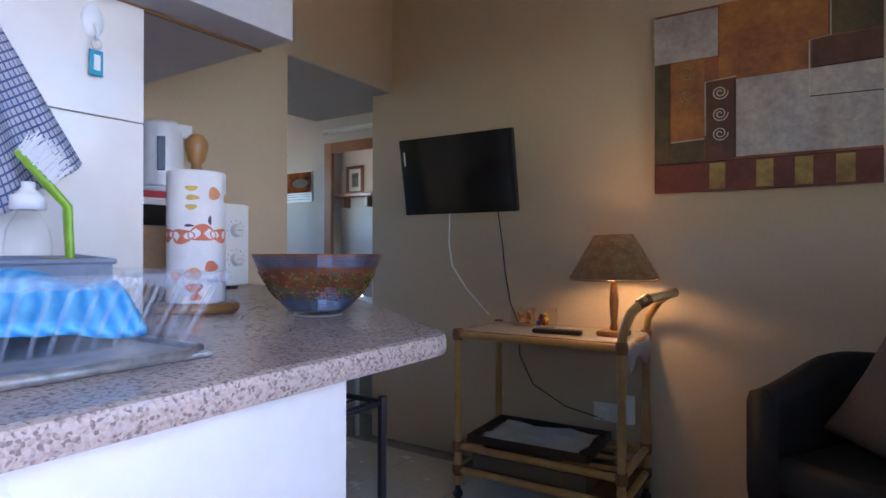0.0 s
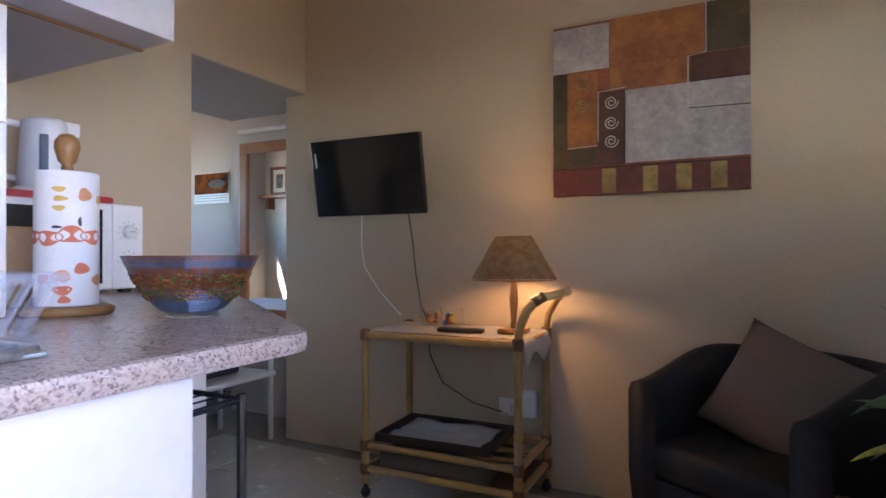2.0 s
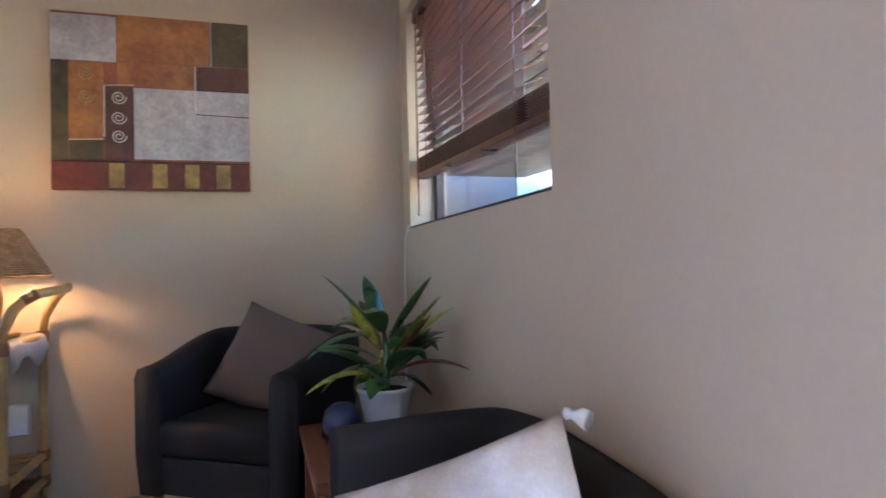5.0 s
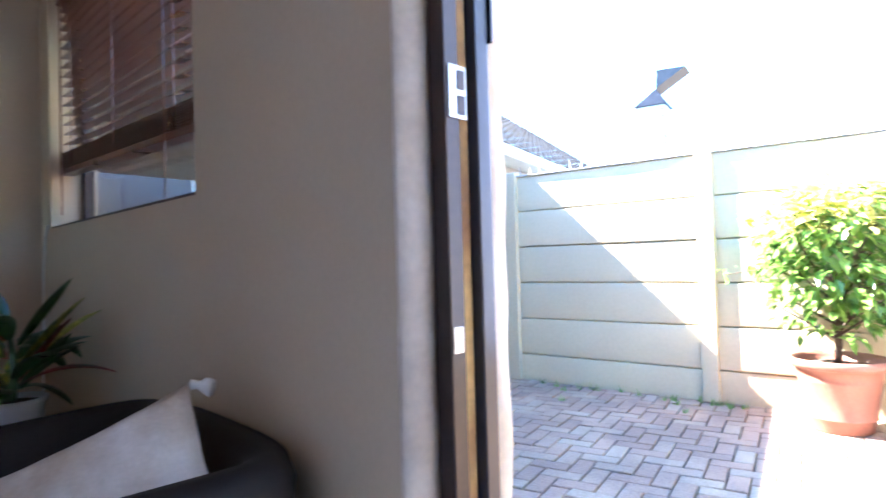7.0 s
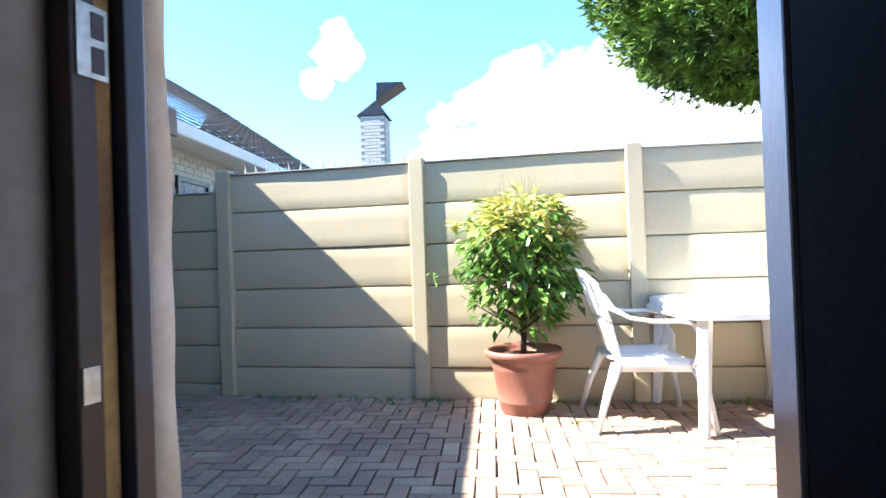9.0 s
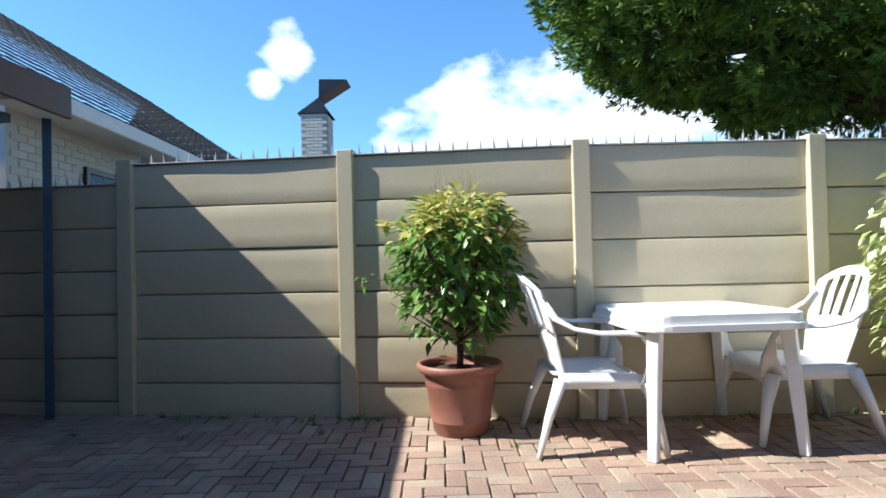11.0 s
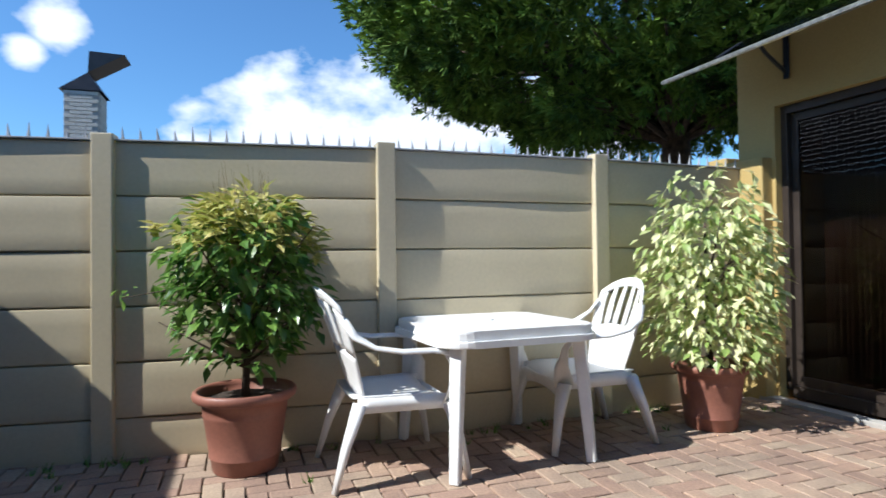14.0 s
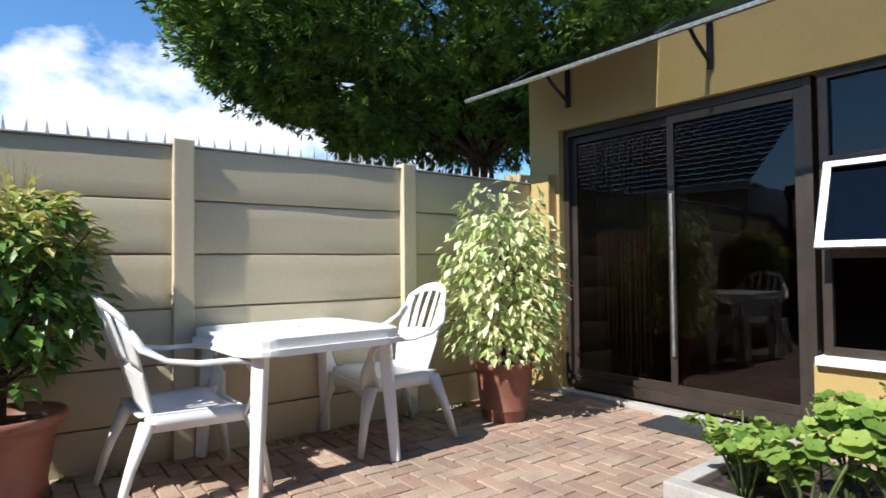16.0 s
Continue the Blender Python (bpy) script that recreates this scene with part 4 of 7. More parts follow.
# ---- conifer behind the boundary wall ----
def conifer(x, y, seedv):
    rng = random.Random(seedv)
    t = thing("conifer_tree", x, y, GROUND - 0.05, 0, "large dark green conifer with spreading feathery branches", "tree")
    part("trunk", tube([(0, 0, 0), (0.05, 0.02, 1.5), (0.0, 0.1, 3.2), (0.1, 0.1, 6.0), (0.1, 0.0, 8.2)], [0.24, 0.20, 0.17, 0.10, 0.03], 10), BARK, t, "", True)
    verts, faces = [], []
    limbs = bmesh.new()
    heart = Vector((0.0, 0.25, 5.6))
    for i in range(1250):
        # lobes of foliage on a broad crown with a flat underside
        a, f = rng.uniform(0, 2 * math.pi), rng.uniform(-1, 1)
        shell = rng.uniform(0.30, 1.0) ** 0.5
        flat = math.sqrt(max(0, 1 - f * f))
        c = heart + Vector((math.cos(a) * flat * 3.7 * shell, math.sin(a) * flat * 4.1 * shell, (f * 3.6 if f > 0 else f * 2.75) * shell))
        if i % 3 == 0:
            low = rng.uniform(0.1, 1) ** 0.5
            c = heart + Vector((math.cos(a) * 3.45 * low, math.sin(a) * 3.85 * low, -2.95 + 1.45 * low ** 2 + rng.uniform(-0.12, 0.35)))
        c += Vector((rng.gauss(0, .10), rng.gauss(0, .10), rng.gauss(0, .08)))
        out = (c - heart).normalized()
        if i % 9 == 0:
            root = Vector((0.05, 0.05, max(2.6, c.z - rng.uniform(0.2, 0.9))))
            tube([root, root.lerp(c, 0.5) + Vector((0, 0, 0.15)), c], [0.05, 0.03, 0.008], 5, limbs)
        R = rng.uniform(0.26, 0.50)
        for j in range(62):
            n = Vector((rng.gauss(0, 1), rng.gauss(0, 1), rng.gauss(0, 1))).normalized()
            if n.dot(out) < -0.35:
                continue
            o = c + n * R * rng.uniform(0.62, 1.0)
            o.z = c.z + (o.z - c.z) * 0.75
            axis = (n * 0.7 + out * 0.6 + Vector((0, 0, 0.55))).normalized()
            reach = rng.uniform(0.10, 0.17)
            for q in range(10):
                d = (axis + Vector((rng.gauss(0, .42), rng.gauss(0, .42), rng.gauss(0, .42)))).normalized()
                L = reach * rng.uniform(0.6, 1.1)
                side = (Matrix.Rotation(rng.uniform(0, 6.28), 3, d) @ d.orthogonal().normalized()) * L * 0.085
                b = len(verts)
                verts += [o, o + d * L * 0.6 + side, o + d * L, o + d * L * 0.6 - side]
                faces.append((b, b + 1, b + 2, b + 3))
    part("branchwork", limbs, BARK, t, "", True)
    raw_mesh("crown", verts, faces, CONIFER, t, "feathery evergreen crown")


conifer(9.0, -4.2, 5)


# ---- neighbour's house and chimney ----
house = thing("neighbour_house", 0, 0, GROUND, 0, "low white brick house with a dark tiled hipped roof", "house")
HW = pose(6.0, 4.25, 0, 0, 0, 15)
EAVE, LEN, RUN, RISE = 2.50, 15.0, 4.4, 3.15
bm = box((-0.4, 0.45, 0), (LEN - 0.5, 8.2, EAVE))
bmesh.ops.transform(bm, matrix=HW, verts=bm.verts)
part("wall", bm, WHITE_BRICK, house)
brick_me = mesh_of(box((0, -0.012, 0), (0.215, 0, 0.068), 0.003), "brick", WHITE_BRICK)
for r in range(11):
    for k in range(26):
        xx = -0.35 + k * 0.225 + (0.11 if r % 2 else 0)
        zz = 1.56 + r * 0.076
        if 0.55 < xx < 1.6 and zz < 2.1 or 3.5 < xx < 4.4 and zz < 2.1:
            continue
        piece("brick", brick_me, house, HW @ pose(xx, 0.449, zz))
for x0, x1 in ((0.75, 1.6), (3.7, 4.4)):
    for a, b in (((x0, 0.40, 1.1), (x0 + 0.06, 0.44, 2.1)), ((x1 - 0.06, 0.40, 1.1), (x1, 0.44, 2.1)), ((x0 + 0.06, 0.40, 2.04), (x1 - 0.06, 0.44, 2.1))):
        bm = box(a, b)
        bmesh.ops.transform(bm, matrix=HW, verts=bm.verts)
        part("window_frame", bm, BLACK_STEEL, house)
    bm = box((x0 + 0.06, 0.42, 1.1), (x1 - 0.06, 0.43, 2.04))
    bmesh.ops.transform(bm, matrix=HW, verts=bm.verts)
    part("window", bm, DARK_GLASS, house)
bm = box((-0.7, -0.10, EAVE - 0.13), (LEN + 0.1, 0.0, EAVE + 0.02), 0.02)
bmesh.ops.transform(bm, matrix=HW, verts=bm.verts)
part("gutter", bm, WHITE_PAINT, house, "white gutter")
bm = box((-0.7, 0.0, EAVE - 0.06), (LEN, 0.45, EAVE - 0.03))
bmesh.ops.transform(bm, matrix=HW, verts=bm.verts)
part("soffit", bm, WHITE_PAINT, house)
# overlapping tile courses: each course a long wavy strip, on the slope and on the hip end
COURSES = 22
for c in range(COURSES):
    f0, f1 = c / COURSES, (c + 1.12) / COURSES
    verts, faces = [], []
    n = 150
    for i in range(n + 1):
        for f, lift in ((f0, 0.035), (min(f1, 1.0), 0.0)):
            x = -0.7 + (LEN + 0.7 - RUN * f) * i / n
            verts.append(HW @ Vector((x, RUN * f - 0.05, EAVE + RISE * f + lift + 0.014 * math.sin(x * 2 * math.pi / 0.27))))
    faces += [(2 * i, 2 * i + 2, 2 * i + 3, 2 * i + 1) for i in range(n)]
    b = len(verts)
    for i in range(81):
        for f, lift in ((f0, 0.035), (min(f1, 1.0), 0.0)):
            y = RUN * f + 2 * RUN * (1 - f) * i / 80
            verts.append(HW @ Vector((LEN - RUN * f + 0.05, y, EAVE + RISE * f + lift + 0.014 * math.sin(y * 2 * math.pi / 0.27))))
    faces += [(b + 2 * i, b + 2 * i + 2, b + 2 * i + 3, b + 2 * i + 1) for i in range(80)]
    raw_mesh("roof_course", verts, faces, ROOF_TILE, house, "dark concrete roof tiles" if c == 0 else "", True)

chimney = thing("chimney", 13.4, 5.30, GROUND, 12, "white painted brick chimney with a black wind cowl", "chimney")
part("shaft", boxes(((-0.33, -0.28, 0), (0.33, 0.28, 4.26))), material("chimney_mortar", (0.48, 0.46, 0.43), 0.9), chimney)
cb_me = mesh_of(box((-0.012, -0.089, 0), (0, 0.089, 0.062), 0.003), "chimney_brick", WHITE_BRICK)
for r in range(22):
    for k in range(3 if r % 2 else 2):
        off = (k - 1) * 0.187 if r % 2 else (k - 0.5) * 0.187
        piece("brick", cb_me, chimney, pose(-0.331, off, 2.65 + r * 0.073))
        piece("brick", cb_me, chimney, pose(off, -0.281, 2.65 + r * 0.073, 0, 0, 90))
bm = bmesh.new()
cowl = [bm.verts.new(p) for p in ((-0.36, 0.36, 4.27), (-0.36, -0.34, 4.27), (0.36, -0.34, 4.27), (0.36, 0.36, 4.27), (-0.3, -0.10, 4.62), (0.3, -0.10, 4.62), (-0.3, -0.72, 5.0), (0.3, -0.72, 5.0), (-0.3, -0.12, 5.02), (0.3, -0.12, 5.02))]
for q in ((0, 1, 4), (3, 5, 2), (0, 4, 5, 3), (1, 2, 5, 4), (4, 6, 8), (5, 9, 7), (4, 5, 7, 6), (4, 8, 9, 5), (6, 7, 9, 8)):
    bm.faces.new([cowl[i] for i in q])
bmesh.ops.recalc_face_normals(bm, faces=bm.faces[:])
part("cowl", bm, BLACK_STEEL, chimney, "bent black sheet-metal cowl")

# weeds along the foot of the boundary wall
rng = random.Random(31)
verts, faces = [], []
for k in range(60):
    i = rng.randrange(4, len(POSTS) - 1)
    f = rng.random()
    p = Vector((POSTS[i][0] + (POSTS[i + 1][0] - POSTS[i][0]) * f - rng.uniform(0.04, 0.16 + 0.5 * (k % 5 == 0)), POSTS[i][1] + (POSTS[i + 1][1] - POSTS[i][1]) * f, GROUND - 0.005))
    for q in range(9):
        a, L = rng.uniform(0, 6.28), rng.uniform(0.02, 0.06)
        d = Vector((math.cos(a) * 0.7, math.sin(a) * 0.7, 1)) * L
        s = Vector((-math.sin(a), math.cos(a), 0)) * 0.005
        o = p + Vector((rng.uniform(-.02, .02), rng.uniform(-.02, .02), 0))
        b = len(verts)
        verts += [o - s, o + s, o + d]
        faces.append((b, b + 1, b + 2))
tagged(raw_mesh("weeds", verts, faces, FICUS), "small green weeds growing in the paving joints", "weeds", kind="stuff")

# ---- outside door ----
door = tagged(thing("door_1", 0, 0, 0, 0, "open dark timber door in a worn frame with bare wood", "door"), kind="structure")
part("frame_jamb", box((1.512, 0.358, 0.0), (1.545, 0.418, 2.04), 0.003), TIMBER, door)
part("frame_rebate", box((1.546, 0.364, 0.0), (1.571, 0.418, 2.04), 0.003), RAW_WOOD, door, "bare wood where the dark paint has worn off")
part("frame_jamb", box((1.512, -0.428, 0.0), (1.60, -0.335, 2.04), 0.004), TIMBER, door)
part("frame_head", box((1.512, -0.428, 2.041), (1.60, 0.418, 2.078), 0.004), TIMBER, door)
part("gate_edge", box((1.573, 0.345, 0.0), (1.605, 0.418, 2.04), 0.003), material("blue_black_steel", (0.012, 0.018, 0.035), 0.4), door, "blue-black steel gate frame")
plate = part("strike_plate", box((1.519, 0.3555, 1.165), (1.560, 0.3575, 1.25), 0.0008), STEEL, door, "pale steel strike plate")
for z in (1.172, 1.212):
    part("slot", box((1.538, 0.3542, z), (1.554, 0.3554, z + 0.03)), TIMBER, plate)
part("strike_plate", box((1.516, 0.3555, 0.797), (1.538, 0.3575, 0.838), 0.0008), STEEL, door, "small worn steel strike plate")
part("gate_bracket", box((1.607, 0.34, 1.30), (1.614, 0.37, 1.75), 0.002), BLACK_STEEL, door)
REVEAL = material("pale_rough_plaster", (0.66, 0.58, 0.50), 0.8, var=0.08, scale=9, fine=60, bump=0.4, tint=(0.55, 0.46, 0.38))


def ragged(outline, z0, z1, steps, rough, seedv):
    """An upright strip of hand-laid plaster with an uneven edge."""
    bm = bmesh.new()
    rings = []
    for k in range(steps + 1):
        z = z0 + (z1 - z0) * k / steps
        rings.append([bm.verts.new((x + rough * noise.noise(Vector((z * 6, q, seedv))), y + rough * noise.noise(Vector((z * 7, q + 9, seedv))), z)) for q, (x, y) in enumerate(outline)])
    n = len(outline)
    for a, b in zip(rings, rings[1:]):
        for q in range(n):
            bm.faces.new((a[q], a[(q + 1) % n], b[(q + 1) % n], b[q]))
    bm.faces.new(rings[0][::-1])
    bm.faces.new(rings[-1])
    bmesh.ops.recalc_face_normals(bm, faces=bm.faces[:])
    return bm


part("inner_reveal", ragged([(1.4575, 0.4215), (1.461, 0.414), (1.478, 0.404), (1.5105, 0.389), (1.5105, 0.4215)], 0.0, 2.06, 60, 0.0022, 1.0), REVEAL, door, "pale plaster reveal with a rounded edge", True)
part("outer_reveal", ragged([(1.607, 0.372), (1.636, 0.366), (1.668, 0.370), (1.674, 0.384), (1.660, 0.4215), (1.607, 0.4215)], GROUND - 0.05, 2.06, 70, 0.007, 4.0), REVEAL, door, "crumbling plaster edge outside the frame", True)
LEAFWOOD = material("near_black_door_paint", (0.008, 0.0065, 0.0065), 0.75, var=0.15, scale=4, fine=70, spec=0.06)
leaf_m = pose(1.508, -0.338, 0.012, 0, 0, 194)
bm = box((0.0, 0.0, 0.0), (0.76, 0.042, 2.02), 0.003)
bmesh.ops.transform(bm, matrix=leaf_m, verts=bm.verts)
leaf = part("leaf", bm, LEAFWOOD, door, "dark door leaf standing open")
for z in (0.55, 0.98, 1.42):
    for k in range(3):
        bm = lathe([(0, 0.003), (0.004, 0.002), (0.005, 0)], 8)
        bmesh.ops.transform(bm, matrix=leaf_m @ pose(0.16 + 0.035 * k, -0.0005, z, 90, 0, 0), verts=bm.verts)
        part("stud", bm, STEEL, leaf)

# ---- window with wooden blind ----
window = tagged(thing("window_1", 0, 0, 0, 0, "dark framed window with a half raised wooden venetian blind", "window"), kind="structure")
for a, b in (((1.575, WIN_S, WIN_B), (1.615, WIN_S + 0.045, WIN_T)), ((1.575, WIN_N - 0.045, WIN_B), (1.615, WIN_N, WIN_T)), ((1.575, WIN_S + 0.045, WIN_B), (1.615, WIN_N - 0.045, WIN_B + 0.03)),
             ((1.575, WIN_S + 0.045, WIN_T - 0.045), (1.615, WIN_N - 0.045, WIN_T))):
    part("window_frame", box(a, b, 0.004), TIMBER, window)
pane = part("pane", box((1.592, WIN_S + 0.045, WIN_B + 0.03), (1.598, WIN_N - 0.045, WIN_T - 0.045)), CLEAR_GLASS, window)
pane.visible_shadow = False
part("sill_strip", box((1.462, WIN_S, WIN_B + 0.001), (1.574, WIN_N, WIN_B + 0.008)), TIMBER, window, "thin dark sill strip")
BLIND = material("brown_blind_wood", (0.17, 0.065, 0.042), 0.3, var=0.15, scale=6, fine=50)
blind = thing("venetian_blind", 0, 0, 0, 0, "brown wooden venetian blind, raised part way, in the window", "blind")
part("head_rail", box((1.485, WIN_S + 0.015, WIN_T - 0.06), (1.55, WIN_N - 0.015, WIN_T - 0.004), 0.004), BLIND, blind)
slat = mesh_of(box((-0.024, WIN_S + 0.015, -0.0015), (0.024, WIN_N - 0.015, 0.0015), 0.0008), "slat", BLIND)
for k in range(15):
    lean = Matrix.Translation((0, WIN_N, 0)) @ pose(0, 0, 0, 2.2 * (1 - k / 15), 0, 0) @ Matrix.Translation((0, -WIN_N, 0))
    piece("slat", slat, blind, lean @ pose(1.517, 0, 1.470 + k * 0.0405, 0, -9, 0))
DROP = Matrix.Translation((0, WIN_N, 1.36)) @ pose(0, 0, 0, 2.2, 0, 0) @ Matrix.Translation((0, -WIN_N, -1.36))
for k in range(9):
    piece("slat", slat, blind, DROP @ pose(1.517, 0, 1.374 + k * 0.0075))
bm = box((1.49, WIN_S + 0.012, 1.345), (1.545, WIN_N - 0.012, 1.368), 0.005)
bmesh.ops.transform(bm, matrix=DROP, verts=bm.verts)
part("bottom_rail", bm, BLIND, blind)
for y in (WIN_S + 0.2, WIN_N - 0.2, (WIN_S + WIN_N) / 2):
    part("ladder_cord", tube([(1.49, y, 1.37), (1.49, y, WIN_T - 0.05)], 0.0015, 4), BLIND, blind)
part("pull_cord", tube([(1.478, 1.40, 1.10), (1.48, 1.40, WIN_T - 0.05)], 0.0022, 5), BLIND, blind)
part("tassel", lathe([(0, 0.05), (0.006, 0.05), (0.010, 0.02), (0.011, 0.0), (0, -0.002)], 10, at=(1.475, 1.40, 1.055)), BLIND, blind, "turned wooden tassel")
part("tilt_wand", tube([(1.478, 2.50, 1.17), (1.48, 2.50, WIN_T - 0.05)], 0.004, 6), BLIND, blind)
cable = thing("window_cable", 0, 0, 0, 0, "thin white cable running down the corner from the window", "cable")
part("cable_run", tube([(1.452, 2.60, 1.135), (1.452, 2.66, 1.09), (1.452, 2.70, 0.95), (1.45, 2.715, 0.6), (1.45, 2.72, 0.3)], 0.004, 6), WHITE_PAINT, cable)

# ---- painting ----
painting = thing("painting", 0, 0, 0, 0, "abstract canvas of rust, ochre and silver rectangles on the wall", "painting")
PX0, PZ0, PWD, PHT = -0.016, 1.30, 0.775, 0.745


def paint_mat(name, c, t):
    return material(name, c, 0.45, var=0.2, scale=9, fine=55, bump=0.5, dist=0.004, tint=t)


RUST = paint_mat("rust_paint", (0.27, 0.085, 0.035), (0.16, 0.045, 0.025))
BROWN = paint_mat("brown_paint", (0.12, 0.045, 0.028), (0.075, 0.03, 0.02))
SILVER = paint_mat("silver_paint", (0.42, 0.38, 0.37), (0.31, 0.27, 0.27))
OLIVE = paint_mat("olive_paint", (0.10, 0.075, 0.03), (0.05, 0.035, 0.018))
AMBER = paint_mat("amber_paint", (0.36, 0.14, 0.035), (0.22, 0.075, 0.03))
REDDISH = paint_mat("red_paint", (0.16, 0.035, 0.022), (0.10, 0.025, 0.018))
GOLD = paint_mat("gold_paint", (0.38, 0.26, 0.07), (0.20, 0.12, 0.04))
part("canvas", box((PX0, 2.722, PZ0), (PX0 + PWD, 2.749, PZ0 + PHT), 0.003), RUST, painting)


def patch(u0, v0, u1, v1, mat, lift=0.0):
    part("paint_patch", box((PX0 + PWD * u0, 2.7195 - lift, PZ0 + PHT * v0), (PX0 + PWD * u1, 2.7215, PZ0 + PHT * v1), 0.0008), mat, painting)


patch(0.0, 0.0, 1.0, 0.155, REDDISH)
patch(0.0, 0.16, 0.08, 0.72, OLIVE)
patch(0.0, 0.725, 0.315, 0.985, SILVER)
patch(0.32, 0.59, 0.715, 0.732, AMBER)
patch(0.32, 0.735, 0.79, 1.0, AMBER)
patch(0.795, 0.735, 1.0, 1.0, OLIVE)
patch(0.085, 0.28, 0.25, 0.72, AMBER)
patch(0.085, 0.165, 0.25, 0.275, OLIVE)
patch(0.255, 0.165, 0.395, 0.59, BROWN)
patch(0.40, 0.175, 1.0, 0.585, SILVER)
patch(0.725, 0.59, 1.0, 0.73, BROWN)
for u in (0.275, 0.49, 0.655, 0.82):
    patch(u, 0.01, u + 0.075, 0.15, GOLD, 0.001)
LINE = material("cream_line_paint", (0.55, 0.50, 0.42), 0.6)
DARKLINE = material("dark_line_paint", (0.02, 0.015, 0.012), 0.6)
for pts, m in (([(0.395, 0.585), (0.395, 0.17)], DARKLINE), ([(0.0, 0.158), (1.0, 0.158)], DARKLINE), ([(0.255, 0.30), (0.255, 0.59), (0.40, 0.60)], LINE), ([(0.085, 0.278), (0.25, 0.285)], LINE),
               ([(0.715, 0.44), (0.715, 0.725), (0.80, 0.735), (0.80, 1.0)], LINE), ([(0.715, 0.445), (1.0, 0.437)], DARKLINE), ([(0.725, 0.588), (1.0, 0.588)], DARKLINE)):
    part("drawn_line", tube([(PX0 + PWD * u, 2.7185, PZ0 + PHT * v) for u, v in pts], 0.0025, 4), m, painting)
for u, v, m in ((0.165, 0.655, GOLD), (0.165, 0.525, GOLD), (0.325, 0.525, LINE), (0.325, 0.41, LINE), (0.325, 0.305, LINE)):
    pts = [(PX0 + PWD * u + (0.005 + 0.0011 * k) * math.cos(k * 0.55), 2.7185, PZ0 + PHT * v + (0.005 + 0.0011 * k) * math.sin(k * 0.55)) for k in range(24)]
    part("drawn_spiral", tube(pts, 0.0024, 4), m, painting)

# ---- television ----
BLACK_GLOSS = material("black_gloss_plastic", (0.008, 0.008, 0.009), 0.18, var=0.1, bump=0)
SCREEN = material("dark_screen", (0.006, 0.006, 0.007), 0.12, var=0.05, bump=0)
BLACK_PLASTIC = material("black_plastic", (0.018, 0.018, 0.019), 0.5)
tv = thing("television", -0.908, 2.565, 1.428, 1, "small black flat television tilted on the wall", "television")
tm = pose(0, 0, 0, 10, 0, 0)


def tilted(bm, m=tm):
    bmesh.ops.transform(bm, matrix=m, verts=bm.verts)
    return bm


part("housing", tilted(box((-0.314, -0.012, -0.19), (0.314, 0.022, 0.19), 0.006)), BLACK_GLOSS, tv)
part("screen", tilted(box((-0.298, -0.0155, -0.158), (0.298, -0.0125, 0.172))), SCREEN, tv)
part("back_bulge", tilted(box((-0.2, 0.0225, -0.15), (0.2, 0.07, 0.12), 0.01)), BLACK_PLASTIC, tv)
part("label_strip", tilted(box((-0.288, -0.0165, 0.06), (-0.28, -0.0157, 0.13))), WHITE_PAINT, tv, "small white sticker")
part("wall_bracket", box((-0.05, 0.06, -0.06), (0.05, 0.184, 0.06), 0.004), BLACK_STEEL, tv)
for nm, lab, pts, r, m in (("power_cable", "thin black cable hanging down the wall from the television", [(-0.75, 2.70, 1.25), (-0.745, 2.735, 1.1), (-0.73, 2.738, 0.95), (-0.70, 2.735, 0.8), (-0.64, 2.70, 0.715)], 0.0035, BLACK_PLASTIC),
                           ("aerial_cable", "thin white cable hanging in a loop from the television", [(-1.03, 2.70, 1.26), (-1.06, 2.738, 1.1), (-1.04, 2.738, 0.98), (-0.95, 2.738, 0.86), (-0.82, 2.735, 0.74)], 0.004, WHITE_PAINT),
                           ("lamp_cable", "thin dark cable along the wall behind the trolley", [(-0.66, 2.736, 0.69), (-0.65, 2.738, 0.55), (-0.58, 2.738, 0.42), (-0.42, 2.738, 0.34), (-0.24, 2.735, 0.31)], 0.003, BLACK_PLASTIC)):
    part("cable_run", tube(pts, r, 6), m, thing(nm, 0, 0, 0, 0, lab, "cable"), "", True)
socket = thing("wall_socket", -0.225, 2.748, 0.34, 0, "white double wall socket with a plug and adaptor", "wall socket")
part("plate", box((-0.06, -0.008, -0.04), (0.06, 0, 0.04), 0.003), WHITE_PAINT, socket)
part("plug", box((-0.03, -0.05, -0.02), (0.01, -0.009, 0.02), 0.006), WHITE_PAINT, socket)
part("adaptor", box((0.055, -0.045, -0.03), (0.125, -0.009, 0.09), 0.006), WHITE_PAINT, socket, "white plug-in adaptor")

# ---- bamboo trolley ----
BAMBOO = material("yellow_bamboo", (0.46, 0.29, 0.11), 0.35, var=0.12, scale=5, fine=60, tint=(0.36, 0.20, 0.07))
CANE = material("brown_cane_binding", (0.20, 0.085, 0.03), 0.5, var=0.2, scale=20, fine=120)
CLOTH = material("white_cloth", (0.74, 0.68, 0.63), 0.95, var=0.06, scale=14, fine=160, bump=0.4)
cart = thing("bamboo_trolley", -0.385, 2.495, 0, 1.5, "bamboo tea trolley with cane bindings, standing on castors", "trolley")


def bamboo(name, a, b, r, label=""):
    a, b = Vector(a), Vector(b)
    n = max(3, int((b - a).length / 0.02))
    pts, rad = [], []
    for i in range(n + 1):
        pts.append(a.lerp(b, i / n))
        rad.append(r * (1.14 if i % 9 == 5 else 1.0))
    return part(name, tube(pts, rad, 10), BAMBOO, cart, label, True)


